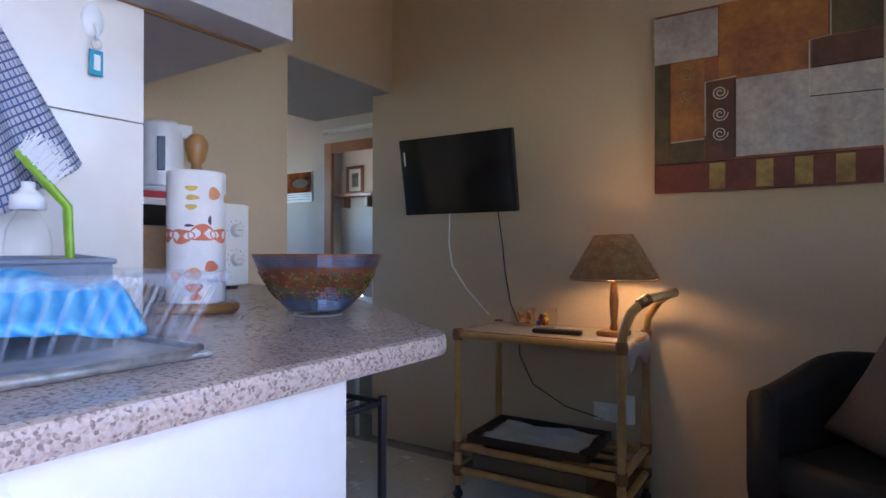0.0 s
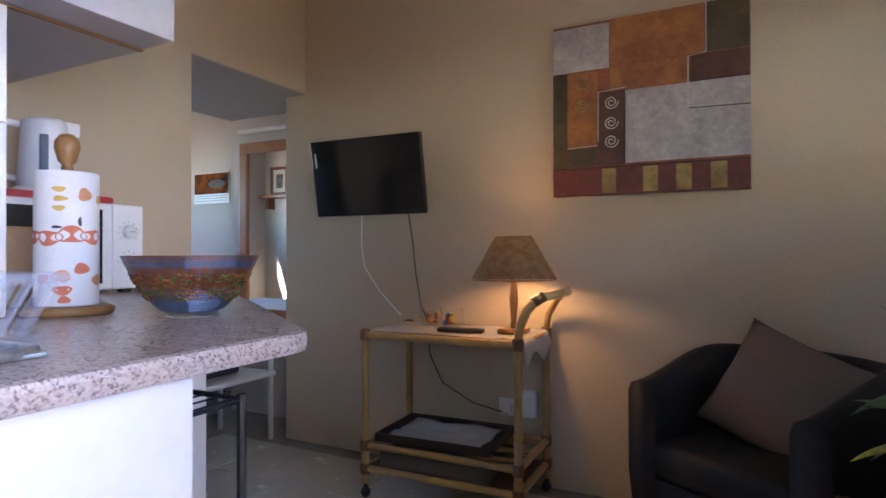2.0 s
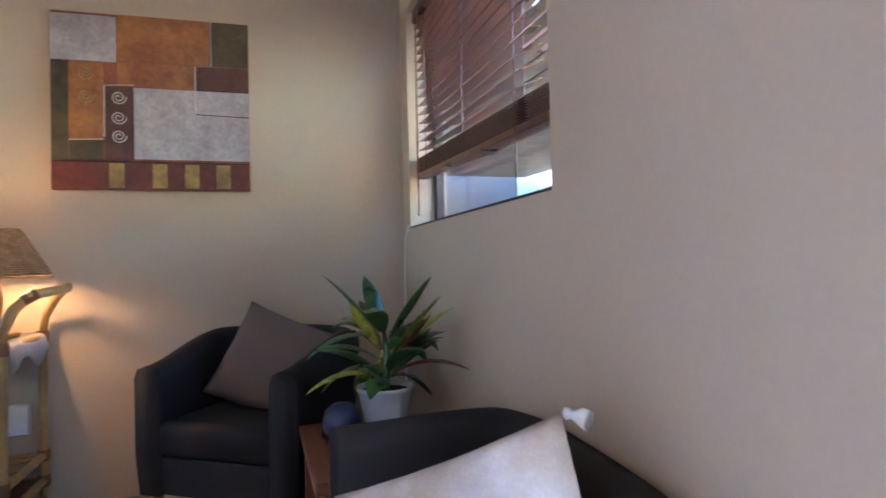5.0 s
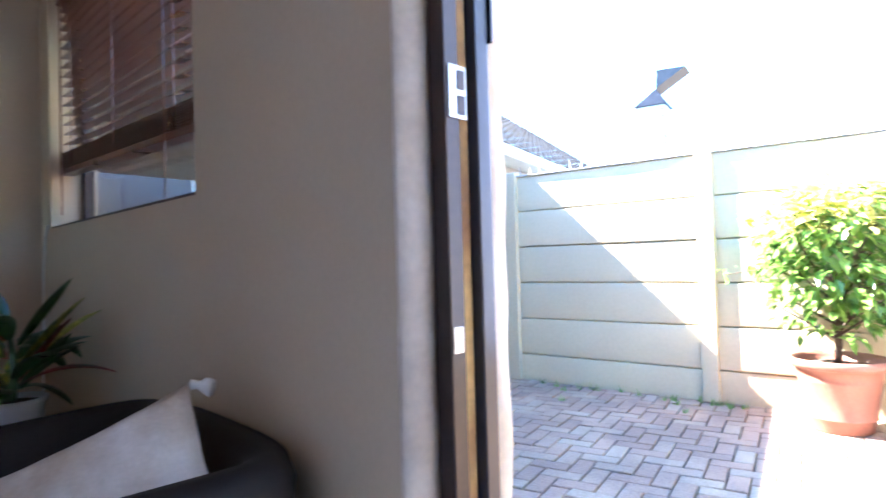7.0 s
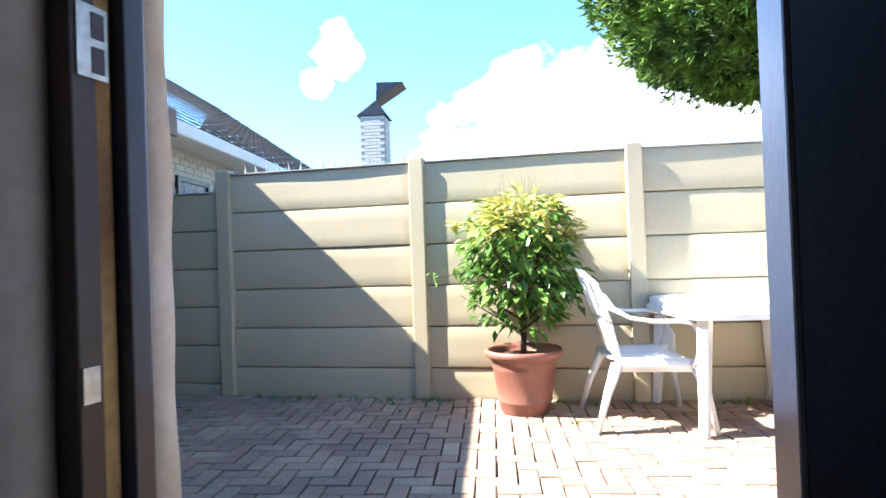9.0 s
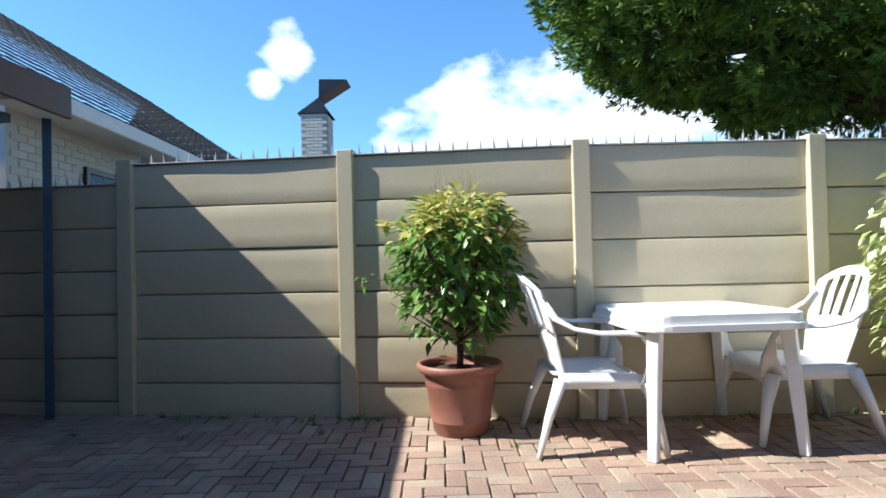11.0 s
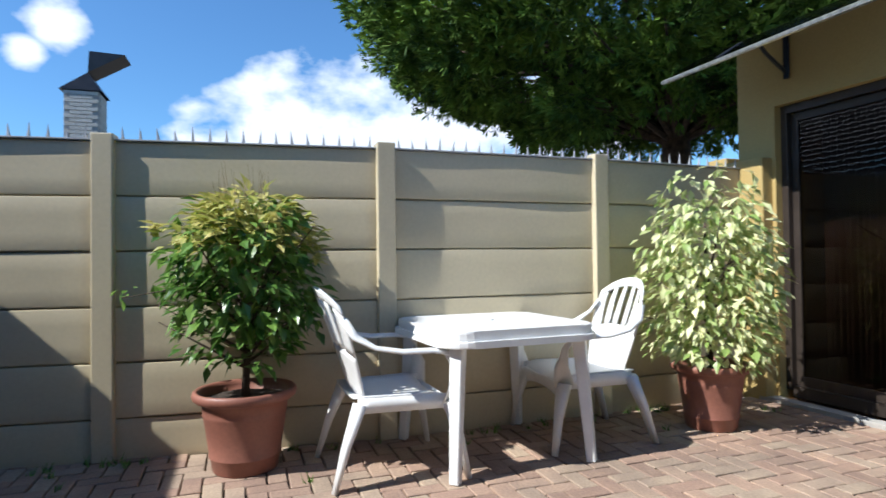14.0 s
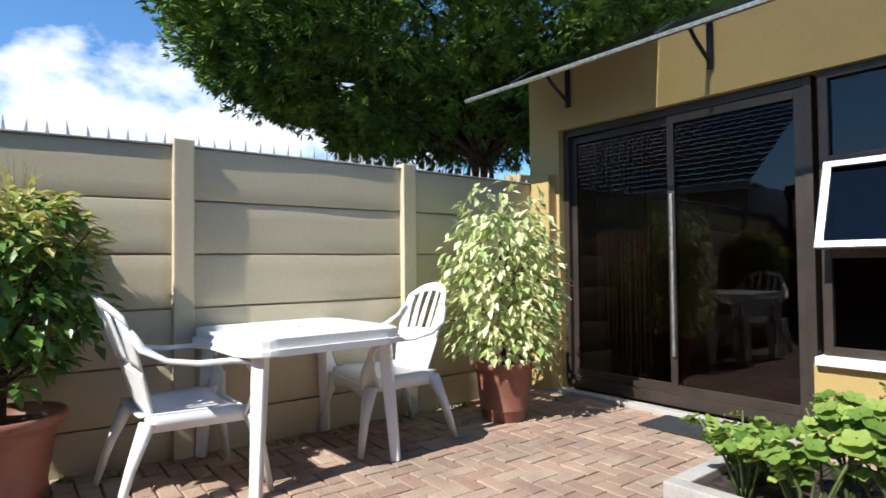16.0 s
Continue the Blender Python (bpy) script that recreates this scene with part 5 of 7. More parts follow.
CX, CY = 0.345, 0.195
for sx in (-1, 1):
    for sy in (-1, 1):
        leg = bamboo("leg", (sx * CX, sy * CY, 0.062), (sx * CX, sy * CY, 0.70), 0.0165)
        part("castor", lathe([(0, 0.0), (0.014, 0.004), (0.021, 0.016), (0.021, 0.03), (0.012, 0.042), (0.01, 0.062), (0, 0.062)], 14, at=(sx * CX, sy * CY, 0)), BLACK_PLASTIC, cart, "black castor")
        for z in (0.70, 0.225, 0.125):
            part("binding", lathe([(0.021, -0.022), (0.024, -0.01), (0.024, 0.012), (0.021, 0.024)], 12, at=(sx * CX, sy * CY, z)), CANE, cart)
for z, r in ((0.70, 0.016), (0.225, 0.015), (0.125, 0.015)):
    for s in (-1, 1):
        bamboo("rail", (-CX, s * CY, z), (CX, s * CY, z), r)
        bamboo("rail", (s * CX, -CY, z), (s * CX, CY, z), r)
WOVEN = material("brown_woven_shelf", (0.16, 0.075, 0.035), 0.7, var=0.25, scale=12, fine=90, bump=0.5)
part("shelf", box((-CX, -CY, 0.128), (CX, CY, 0.136), 0.002), WOVEN, cart)
part("top_panel", box((-CX, -CY, 0.700), (CX, CY, 0.710), 0.002), WOVEN, cart)
for s in (-0.12, 0.0, 0.12):
    bamboo("shelf_bar", (0.10, s - 0.02, 0.225), (CX, s + 0.02, 0.225), 0.010)
pts = [(CX, -CY, 0.70), (CX + 0.004, -CY, 0.76), (CX + 0.03, -CY + 0.01, 0.83), (CX + 0.075, -CY + 0.03, 0.88), (CX + 0.13, -CY + 0.09, 0.893), (CX + 0.155, -CY + 0.16, 0.90)]
part("handle", tube(pts, [0.018, 0.018, 0.019, 0.018, 0.017, 0.017], 10), BAMBOO, cart, "curved bamboo push handle", True)
pts = [(CX, CY, 0.70), (CX + 0.01, CY, 0.78), (CX + 0.06, CY - 0.05, 0.85), (CX + 0.12, CY - 0.15, 0.89), (CX + 0.155, -CY + 0.16, 0.905)]
part("handle", tube(pts, 0.015, 10), BAMBOO, cart, "", True)
part("binding", tube([(CX + 0.055, -CY + 0.02, 0.862), (CX + 0.09, -CY + 0.045, 0.887)], 0.021, 10), CANE, cart)


def cloth(name, label, cx, cy, z, w, d, turn, wave, drape=None):
    bm = bmesh.new()
    n = 26
    g = [[None] * (n + 1) for _ in range(n + 1)]
    for i in range(n + 1):
        for j in range(n + 1):
            u, v = i / n - 0.5, j / n - 0.5
            e = 0.008 * noise.noise(Vector((u * 9, v * 9, z * 5)))
            x, y, zz = u * w + e, v * d + e, wave * (0.6 + noise.noise(Vector((u * 5, v * 5, 2.0))))
            if drape and x > drape:
                zz -= (x - drape) * (1.0 + 0.3 * math.sin(v * 9))
                x = drape + (x - drape) * 0.18
            g[i][j] = bm.verts.new((x, y, max(zz, 0.0008) if not (drape and x >= drape) else zz))
    for i in range(n):
        for j in range(n):
            bm.faces.new((g[i][j], g[i + 1][j], g[i + 1][j + 1], g[i][j + 1]))
    bmesh.ops.solidify(bm, geom=bm.faces[:], thickness=-0.002)
    ob = part(name, bm, CLOTH, None, "", True)
    ob.matrix_world = pose(cx, cy, z, 0, 0, turn)
    return tagged(ob, label, "cloth")


cloth("trolley_cloth", "white cloth lying on the trolley with one end hanging over", -0.34, 2.495, 0.7165, 0.80, 0.36, 1.5, 0.002, 0.315)
tray = thing("serving_tray", -0.44, 2.50, 0.2405, 3, "dark wooden serving tray with a white cloth in it", "tray")
TRAYW = material("dark_tray_wood", (0.045, 0.02, 0.014), 0.5, var=0.2)
part("base", box((-0.25, -0.165, 0), (0.25, 0.165, 0.008), 0.002), TRAYW, tray)
for a, b in (((-0.262, -0.177, 0), (-0.25, 0.177, 0.035)), ((0.25, -0.177, 0), (0.262, 0.177, 0.035)), ((-0.25, -0.177, 0), (0.25, -0.165, 0.035)), ((-0.25, 0.165, 0), (0.25, 0.177, 0.035))):
    part("side", box(a, b, 0.003), TRAYW, tray)
cloth("tray_cloth", "white crinkled cloth lying in the tray", -0.44, 2.50, 0.252, 0.43, 0.30, 3, 0.014)
basket = thing("wicker_tray", -0.42, 2.49, 0.137, 0, "low grey wicker tray on the bottom shelf", "tray")
WICKER = striped_material("grey_wicker", (0.20, 0.17, 0.14), (0.07, 0.055, 0.045), 60, "X")
for a, b in (((-0.24, -0.16, 0), (0.24, 0.16, 0.006)), ((-0.25, -0.17, 0), (-0.24, 0.17, 0.06)), ((0.24, -0.17, 0), (0.25, 0.17, 0.06)), ((-0.24, -0.17, 0), (0.24, -0.16, 0.06)), ((-0.24, 0.16, 0), (0.24, 0.17, 0.06))):
    part("woven_side", box(a, b, 0.002), WICKER, basket)

# table lamp
LAMP = (-0.120, 2.495, 0.719)
lamp = thing("table_lamp", *LAMP, 0, "lit table lamp with a coiled rope shade and wooden foot", "lamp")
LAMPWOOD = material("honey_wood", (0.34, 0.17, 0.055), 0.35, var=0.12, scale=5, fine=60)
part("base", box((-0.055, -0.055, 0), (0.055, 0.055, 0.022), 0.008), LAMPWOOD, lamp)
part("stem", lathe([(0.014, 0.022), (0.017, 0.03), (0.012, 0.05), (0.016, 0.10), (0.0185, 0.14), (0.014, 0.19), (0.010, 0.235), (0.012, 0.25), (0, 0.25)], 16), LAMPWOOD, lamp, "", True)
ROPE = material("brown_seagrass_rope", (0.30, 0.225, 0.13), 0.8, var=0.3, scale=30, fine=180, bump=0.6, tint=(0.22, 0.14, 0.06), translucent=0.3)
coil = bmesh.new()
turns, per = 21, 44
pts = []
for k in range(turns * per + 1):
    f = k / (turns * per)
    a = 2 * math.pi * k / per
    r = 0.172 + (0.075 - 0.172) * f
    pts.append((r * math.cos(a), r * math.sin(a), 0.228 + 0.172 * f))
part("shade", tube(pts, 0.0047, 5, coil), ROPE, lamp, "coiled rope lampshade", True)
part("shade_ring", tube([(0.172 * math.cos(k * 0.1963), 0.172 * math.sin(k * 0.1963), 0.225) for k in range(33)], 0.004, 6), LAMPWOOD, lamp)
part("bulb", lathe([(0, 0.26), (0.012, 0.265), (0.016, 0.29), (0.028, 0.32), (0.026, 0.345), (0, 0.362)], 16), glow_material("warm_bulb", (1.0, 0.62, 0.28), 4.5), lamp, "glowing bulb", True)
bulb_data = bpy.data.lights.new("bulb_light", "POINT")
bulb_data.energy, bulb_data.color, bulb_data.shadow_soft_size = 0.20, (1.0, 0.60, 0.27), 0.03
bulb = new("bulb_light", bulb_data)
bulb.matrix_world = pose(LAMP[0], LAMP[1], LAMP[2] + 0.285)

remote = thing("remote_control", -0.33, 2.42, 0.719, 8, "black remote control lying on the trolley", "remote control")
part("body", box((-0.10, -0.022, 0), (0.10, 0.022, 0.018), 0.006), BLACK_PLASTIC, remote)
for k in range(6):
    part("button", box((-0.08 + k * 0.027, -0.012, 0.0183), (-0.066 + k * 0.027, 0.012, 0.020), 0.001), material("grey_button", (0.12, 0.12, 0.12)) if k == 0 else bpy.data.materials["grey_button"], remote)
jar_glass = glass_material("jar_glass", (0.98, 0.98, 0.97), ior=1.25)
for k, x in enumerate((-0.56, -0.45)):
    jar = thing("glass_jar", x, 2.58, 0.719, 0, "small clear glass jar with coloured sweets on the trolley", "jar", "jars on the trolley")
    jo = part("glass", lathe([(0, 0.002), (0.045, 0.002), (0.052, 0.012), (0.054, 0.06), (0.050, 0.085), (0.047, 0.085), (0.050, 0.06), (0.048, 0.014), (0, 0.006)], 20), jar_glass, jar, "", True)
    jo.visible_shadow = False
    cols = ((0.45, 0.20, 0.09), (0.5, 0.05, 0.03), (0.03, 0.06, 0.4), (0.5, 0.36, 0.04))
    rr = random.Random(k)
    for q in range(8):
        c = cols[0] if k == 0 else cols[q % 4]
        nm = "sweet_%d" % cols.index(c)
        mm = bpy.data.materials.get(nm) or material(nm, c, 0.3)
        part("sweet", box((-0.011, -0.011, -0.009), (0.011, 0.011, 0.009), 0.005, turn=pose(rr.uniform(-.026, .026), rr.uniform(-.026, .026), 0.02 + 0.016 * (q // 3), rr.uniform(0, 90), 0, rr.uniform(0, 90))), mm, jar)


# ---- tub armchairs and cushions ----
LEATHER = material("dark_brown_upholstery", (0.017, 0.0125, 0.0115), 0.65, spec=0.3, var=0.15, scale=6, fine=140, bump=0.25)


def tub_chair(x, y, turn, w, d, arm, lift, bend=1.0):
    """Armchair with arms and back in one curve; it faces local -y."""
    c = thing("tub_armchair", x, y, 0, turn, "dark brown upholstered tub armchair on wooden legs", "armchair", "tub armchairs")
    n, bm = 44, bmesh.new()
    rings = []
    t = 0.105
    for i in range(n + 1):
        s = i / n
        # a U in plan, from one arm's front round the back to the other's
        if s < 0.27:
            f = s / 0.27
            p, nr = Vector((-w / 2, -d / 2 + f * (d * 0.62), 0)), Vector((-1, 0, 0))
        elif s > 0.73:
            f = (1 - s) / 0.27
            p, nr = Vector((w / 2, -d / 2 + f * (d * 0.62), 0)), Vector((1, 0, 0))
        else:
            a = math.pi - math.pi * (s - 0.27) / 0.46
            p = Vector((w / 2 * math.copysign(abs(math.cos(a)) ** bend, math.cos(a)), d * 0.12 + d * 0.38 * max(0.0, math.sin(a)) ** bend, 0))
            nr = Vector((math.cos(a), math.sin(a), 0)).normalized()
        rise = min(1.0, max(0.0, (min(s, 1 - s)) / 0.33))
        top = arm + lift * (rise * rise * (3 - 2 * rise))
        lean = 0.03 * rise
        inner = p - nr * t
        prof = [(p - nr * 0.02, 0.16), (p + nr * 0.0, 0.30), (p + nr * lean, top - 0.045), (p + nr * (lean - 0.012), top - 0.012), (p + nr * (lean - 0.045), top), (p - nr * (t * 0.62 - lean), top),
                (inner + nr * (lean + 0.012), top - 0.014), (inner + nr * lean, top - 0.05), (inner, 0.30), (inner, 0.16)]
        rings.append([bm.verts.new((q.x, q.y, z)) for q, z in prof])
    m = len(rings[0])
    for a, b in zip(rings, rings[1:]):
        for k in range(m):
            bm.faces.new((a[k], a[(k + 1) % m], b[(k + 1) % m], b[k]))
    bm.faces.new(rings[0])
    bm.faces.new(rings[-1][::-1])
    bmesh.ops.recalc_face_normals(bm, faces=bm.faces[:])
    bmesh.ops.bevel(bm, geom=[e for e in bm.edges if e.verts[0] in rings[0] and e.verts[1] in rings[0] or e.verts[0] in rings[-1] and e.verts[1] in rings[-1]], offset=0.012, segments=2, affect="EDGES")
    part("arms_and_back", bm, LEATHER, c, "", True)
    part("seat_cushion", prism([(-w / 2 + t + 0.003, -d / 2 + 0.012), (w / 2 - t - 0.003, -d / 2 + 0.012), (w / 2 - t - 0.003, d * 0.2), (w * 0.2, d * 0.34), (-w * 0.2, d * 0.34), (-w / 2 + t + 0.003, d * 0.2)], 0.30, 0.425, 0.03), LEATHER, c, "", True)
    part("seat_base", prism([(-w / 2 + t, -d / 2 + 0.02), (w / 2 - t, -d / 2 + 0.02), (w / 2 - t, d * 0.25), (-w / 2 + t, d * 0.25)], 0.165, 0.298, 0.008), LEATHER, c)
    for sx in (-1, 1):
        for sy in (-0.42, 0.30):
            part("leg", tube([(sx * (w / 2 - 0.06), sy * d, 0.0), (sx * (w / 2 - 0.065), sy * d, 0.17)], [0.014, 0.022], 8), LAMPWOOD, c, "tapered wooden leg")
    return c


tub_chair(0.81, 2.385, -33, 0.66, 0.62, 0.615, 0.09)
tub_chair(1.195, 0.96, -92, 0.72, 0.46, 0.615, 0.008, 0.55)


def cushion(name, m, w, h, thick, mat, label, knots, knot_mat, hang=None):
    bm = bmesh.new()
    n = 18
    for side in (1, -1):
        g = []
        for i in range(n + 1):
            row = []
            for j in range(n + 1):
                u, v = 2 * i / n - 1, 2 * j / n - 1
                puff = (max(0, 1 - u ** 4) * max(0, 1 - v ** 4)) ** 0.55
                pinch = 1 - 0.07 * (1 - abs(u * v)) * 0 - 0.06 * (1 - v * v) * abs(u) - 0.06 * (1 - u * u) * abs(v)
                row.append(bm.verts.new((u * w / 2 * pinch, side * thick / 2 * puff + 0.008 * noise.noise(Vector((u * 3, v * 3, side))), v * h / 2 * pinch)))
            g.append(row)
        for i in range(n):
            for j in range(n):
                q = (g[i][j], g[i + 1][j], g[i + 1][j + 1], g[i][j + 1])
                bm.faces.new(q if side < 0 else q[::-1])
    bmesh.ops.remove_doubles(bm, verts=bm.verts, dist=0.004)
    c = thing(name, 0, 0, 0, 0, label, "cushion")
    c.matrix_world = m
    part("cover", bm, mat, c, "", True)
    for u, v in knots:
        p = Vector((u * w / 2, 0, v * h / 2))
        o = Vector(hang or (u, 0, v)).normalized()
        kb = lathe([(0, 0), (0.009, 0.004), (0.010, 0.010), (0.006, 0.017), (0.014, 0.032), (0.017, 0.044), (0, 0.040)], 9)
        for q in kb.verts:
            q.co += Vector((noise.noise(q.co * 60) * 0.006, noise.noise(q.co * 70 + Vector((3, 0, 0))) * 0.006, 0))
        bmesh.ops.transform(kb, matrix=Matrix.Translation(p) @ o.to_track_quat("Z", "Y").to_matrix().to_4x4(), verts=kb.verts)
        part("tassel", kb, knot_mat, c, "white yarn tassel", True)
    return c


KNIT = striped_material("brown_marl_weave", (0.23, 0.15, 0.11), (0.115, 0.075, 0.055), 55, "Z", 0.95, 0.6, 0.003)
YARN = material("white_yarn", (0.75, 0.72, 0.68), 0.95, fine=150, bump=0.6)
cushion("brown_cushion", pose(0.85, 2.41, 0.575, -24, 20, -28), 0.43, 0.40, 0.13, KNIT, "brown marled cushion with white tassels on the armchair", ((-1, -1), (1, 1)), YARN)
PRINTED = material("pale_printed_linen", (0.70, 0.66, 0.62), 0.9, var=0.08, scale=7, fine=160, bump=0.3, tint=(0.42, 0.33, 0.25))
cushion("pale_cushion", pose(1.14, 0.86, 0.50, -25, -24, -38), 0.46, 0.33, 0.13, PRINTED, "pale cushion with brown print and cream tassel on armchair", ((1, 1),), YARN, (0.9, 0, -0.7))

# ---- side table with plant ----
REDWOOD = material("red_brown_wood", (0.22, 0.065, 0.028), 0.3, var=0.15, scale=4, fine=60)
stable = thing("side_table", 1.19, 1.68, 0, 2, "red-brown wooden side table between the armchairs", "table")
part("tabletop", box((-0.25, -0.27, 0.42), (0.25, 0.27, 0.45), 0.006), REDWOOD, stable)
part("apron", box((-0.225, -0.245, 0.35), (0.225, 0.245, 0.419), 0.003), REDWOOD, stable)
for sx in (-1, 1):
    for sy in (-1, 1):
        part("leg", box((sx * 0.215 - 0.02, sy * 0.235 - 0.02, 0), (sx * 0.215 + 0.02, sy * 0.235 + 0.02, 0.35), 0.003), REDWOOD, stable)
cloth("table_cloth", "white cloth lying on the side table", 1.21, 1.66, 0.4505, 0.42, 0.44, 2, 0.001)
BLUE = material("dark_blue_glaze", (0.02, 0.04, 0.10), 0.35, var=0.2, scale=8)
bd = thing("blue_round_box", 1.05, 1.74, 0.4545, 0, "dark blue round lidded box on the side table", "box")
part("body", lathe([(0, 0), (0.038, 0.0), (0.055, 0.025), (0.058, 0.05), (0.05, 0.08), (0.03, 0.098), (0, 0.104)], 24), BLUE, bd, "", True)
dish = thing("blue_dish", 1.31, 1.62, 0.4545, 0, "shallow blue dish on the side table", "dish")
part("bowl", lathe([(0, 0.004), (0.04, 0.004), (0.075, 0.03), (0.085, 0.05), (0.081, 0.05), (0.07, 0.032), (0.035, 0.01), (0, 0.01)], 28), material("bright_blue_glaze", (0.03, 0.10, 0.38), 0.3), dish, "", True)
plant = thing("potted_croton", 1.20, 1.86, 0.4545, 0, "croton with long green, yellow and red leaves in a white pot", "plant")
part("pot", lathe([(0, 0), (0.062, 0), (0.068, 0.01), (0.086, 0.10), (0.092, 0.105), (0.092, 0.118), (0.086, 0.118), (0.080, 0.10), (0, 0.098)], 30), WHITE_PAINT, plant, "white pot", True)
part("soil", lathe([(0.0805, 0.102), (0.04, 0.108), (0, 0.11)], 20), SOIL, plant)
CROTONS = [material("croton_green", (0.05, 0.15, 0.035), 0.3, var=0.3, scale=14, fine=60, tint=(0.03, 0.09, 0.025)), material("croton_yellow", (0.06, 0.15, 0.03), 0.3, var=0.3, scale=26, fine=90, tint=(0.50, 0.45, 0.05)),
           material("croton_red", (0.05, 0.06, 0.02), 0.3, var=0.3, scale=18, fine=70, tint=(0.42, 0.06, 0.025))]
rng = random.Random(4)
for k in range(34):
    a = rng.uniform(0, 6.28) if k > 9 else k * 0.62
    up = rng.uniform(0.35, 1.25) if k % 3 else rng.uniform(1.2, 2.2)
    L, W = rng.uniform(0.19, 0.30), rng.uniform(0.026, 0.038)
    base = Vector((math.cos(a) * 0.02, math.sin(a) * 0.02, 0.12 + rng.uniform(0, 0.18)))
    bm, rows = bmesh.new(), []
    d = Vector((math.cos(a), math.sin(a), up)).normalized()
    p = base.copy()
    for i in range(9):
        f = i / 8
        s = Vector((-math.sin(a), math.cos(a), 0))
        wv = W * math.sin(math.pi * min(1, 0.06 + f * 0.94)) ** 0.8 * (1.0 if f < 0.97 else 0.2)
        nrm = s.cross(d)
        rows.append([bm.verts.new(p - s * wv + nrm * wv * 0.3), bm.verts.new(p), bm.verts.new(p + s * wv + nrm * wv * 0.3)])
        d = (d + Vector((0, 0, -0.20 * max(0.45, 1.3 - up * 0.5)))).normalized()
        p = p + d * L / 8
    for r0, r1 in zip(rows, rows[1:]):
        for q in range(2):
            bm.faces.new((r0[q], r0[q + 1], r1[q + 1], r1[q]))
    part("leaf", bm, CROTONS[0 if k % 4 < 2 else (1 if k % 4 == 2 else (2 if k % 8 == 3 else 0))], plant, "", True)
part("stem", tube([(0, 0, 0.10), (0.01, 0, 0.2), (0, 0.01, 0.30)], [0.014, 0.011, 0.006], 8), CROTONS[0], plant)

# ---- kitchen counter ----
STONE = speckle_material("pink_granite_laminate", (0.5, 0.4, 0.36), [(0.22, 0.175, 0.165), (0.42, 0.33, 0.30), (0.48, 0.38, 0.34), (0.55, 0.45, 0.40), (0.47, 0.40, 0.38)], 0.22, 300)
plan = [(0.065, -1.2), (0.068, 0.955), (0.060, 0.985), (0.04, 1.01), (-0.46, 1.375), (-0.85, 1.66), (WEST + 0.002, 1.74), (WEST + 0.002, -1.2)]
top = part("worktop", prism(plan, 0.884, 0.921, 0.012), STONE)
tagged(top, "pink-grey speckled laminate worktop with a rounded edge", "worktop")
CABWHITE = material("white_melamine", (0.80, 0.80, 0.80), 0.3, var=0.02, scale=3, fine=40, bump=0.02)
cab = thing("kitchen_cabinet", 0, 0, 0, 0, "white melamine kitchen cabinet under the worktop", "cabinet")
part("body", box((-0.55, -1.2, 0.0), (0.008, 0.765, 0.883), 0.003), CABWHITE, cab)
part("side_panel", box((0.010, -1.2, 0.0), (0.030, 0.777, 0.882), 0.003), CABWHITE, cab)
cab2 = thing("kitchen_base_unit", 0, 0, 0, 0, "white base unit under the worktop against the wall", "cabinet")
part("body", box((WEST + 0.004, -1.2, 0.0), (-0.90, 1.60, 0.883), 0.003), CABWHITE, cab2)
rack = thing("wire_rack", -0.135, 0.855, 0, 0, "black wire rack with baskets under the worktop", "rack")
for sx in (-0.12, 0.12):
    for sy in (-0.055, 0.055):
        part("post", tube([(sx, sy, 0), (sx, sy, 0.82)], 0.008, 6), BLACK_STEEL, rack)
for z in (0.04, 0.30, 0.56, 0.81):
    part("shelf_ring", tube([(-0.12, -0.055, z), (0.12, -0.055, z), (0.12, 0.055, z), (-0.12, 0.055, z), (-0.12, -0.055, z)], 0.005, 5), BLACK_STEEL, rack)
    for k in range(7):
        part("wire", tube([(-0.105 + k * 0.035, -0.055, z), (-0.105 + k * 0.035, 0.055, z)], 0.002, 4), BLACK_STEEL, rack)
bottle_g = thing("green_bottle", -0.10, 0.855, 0.046, 0, "green bottle standing in the wire rack", "bottle")
part("body", lathe([(0, 0), (0.035, 0), (0.037, 0.01), (0.037, 0.14), (0.015, 0.19), (0.014, 0.23), (0, 0.23)], 16), material("green_plastic", (0.05, 0.16, 0.04), 0.3), bottle_g, "", True)

# tiled stub wall with wall tiles
stub = structure("wall_kitchen_stub", boxes(((-0.745, -2.2, 0.922), (-0.632, 0.85, 1.568)), ((-0.745, -2.2, 1.568), (-0.632, 0.30, ROOF))), PLASTER, "short kitchen wall clad in marbled tiles")
for k in range(5):
    for z0, z1 in ((0.922, 1.322), (1.325, 1.567)):
        y1 = 0.856 - k * 0.403
        tl = part("tile", box((-0.631, y1 - 0.40, z0), (-0.622, y1, z1), 0.0012), WALL_TILE, stub)
part("tile", box((-0.745, 0.851, 0.922), (-0.631, 0.858, 1.567), 0.0012), WALL_TILE, stub)
CUPGREY = material("grey_white_board", (0.55, 0.53, 0.54), 0.45, var=0.04, scale=2, fine=50)
upper = thing("wall_cupboard", 0, 0, 0, 0, "white hanging kitchen cupboard seen from below", "cupboard")
part("carcass", box((WEST + 0.003, 0.31, 1.572), (-0.632, 1.172, 2.30), 0.003), CUPGREY, upper)
part("front_box", box((-0.624, 0.31, 1.572), (-0.508, 1.166, 2.30), 0.003), CUPGREY, upper)
part("edge_strip", box((-0.636, 0.31, 1.566), (-0.622, 1.166, 1.571), 0.001), LAMPWOOD, upper, "pale edge strip")

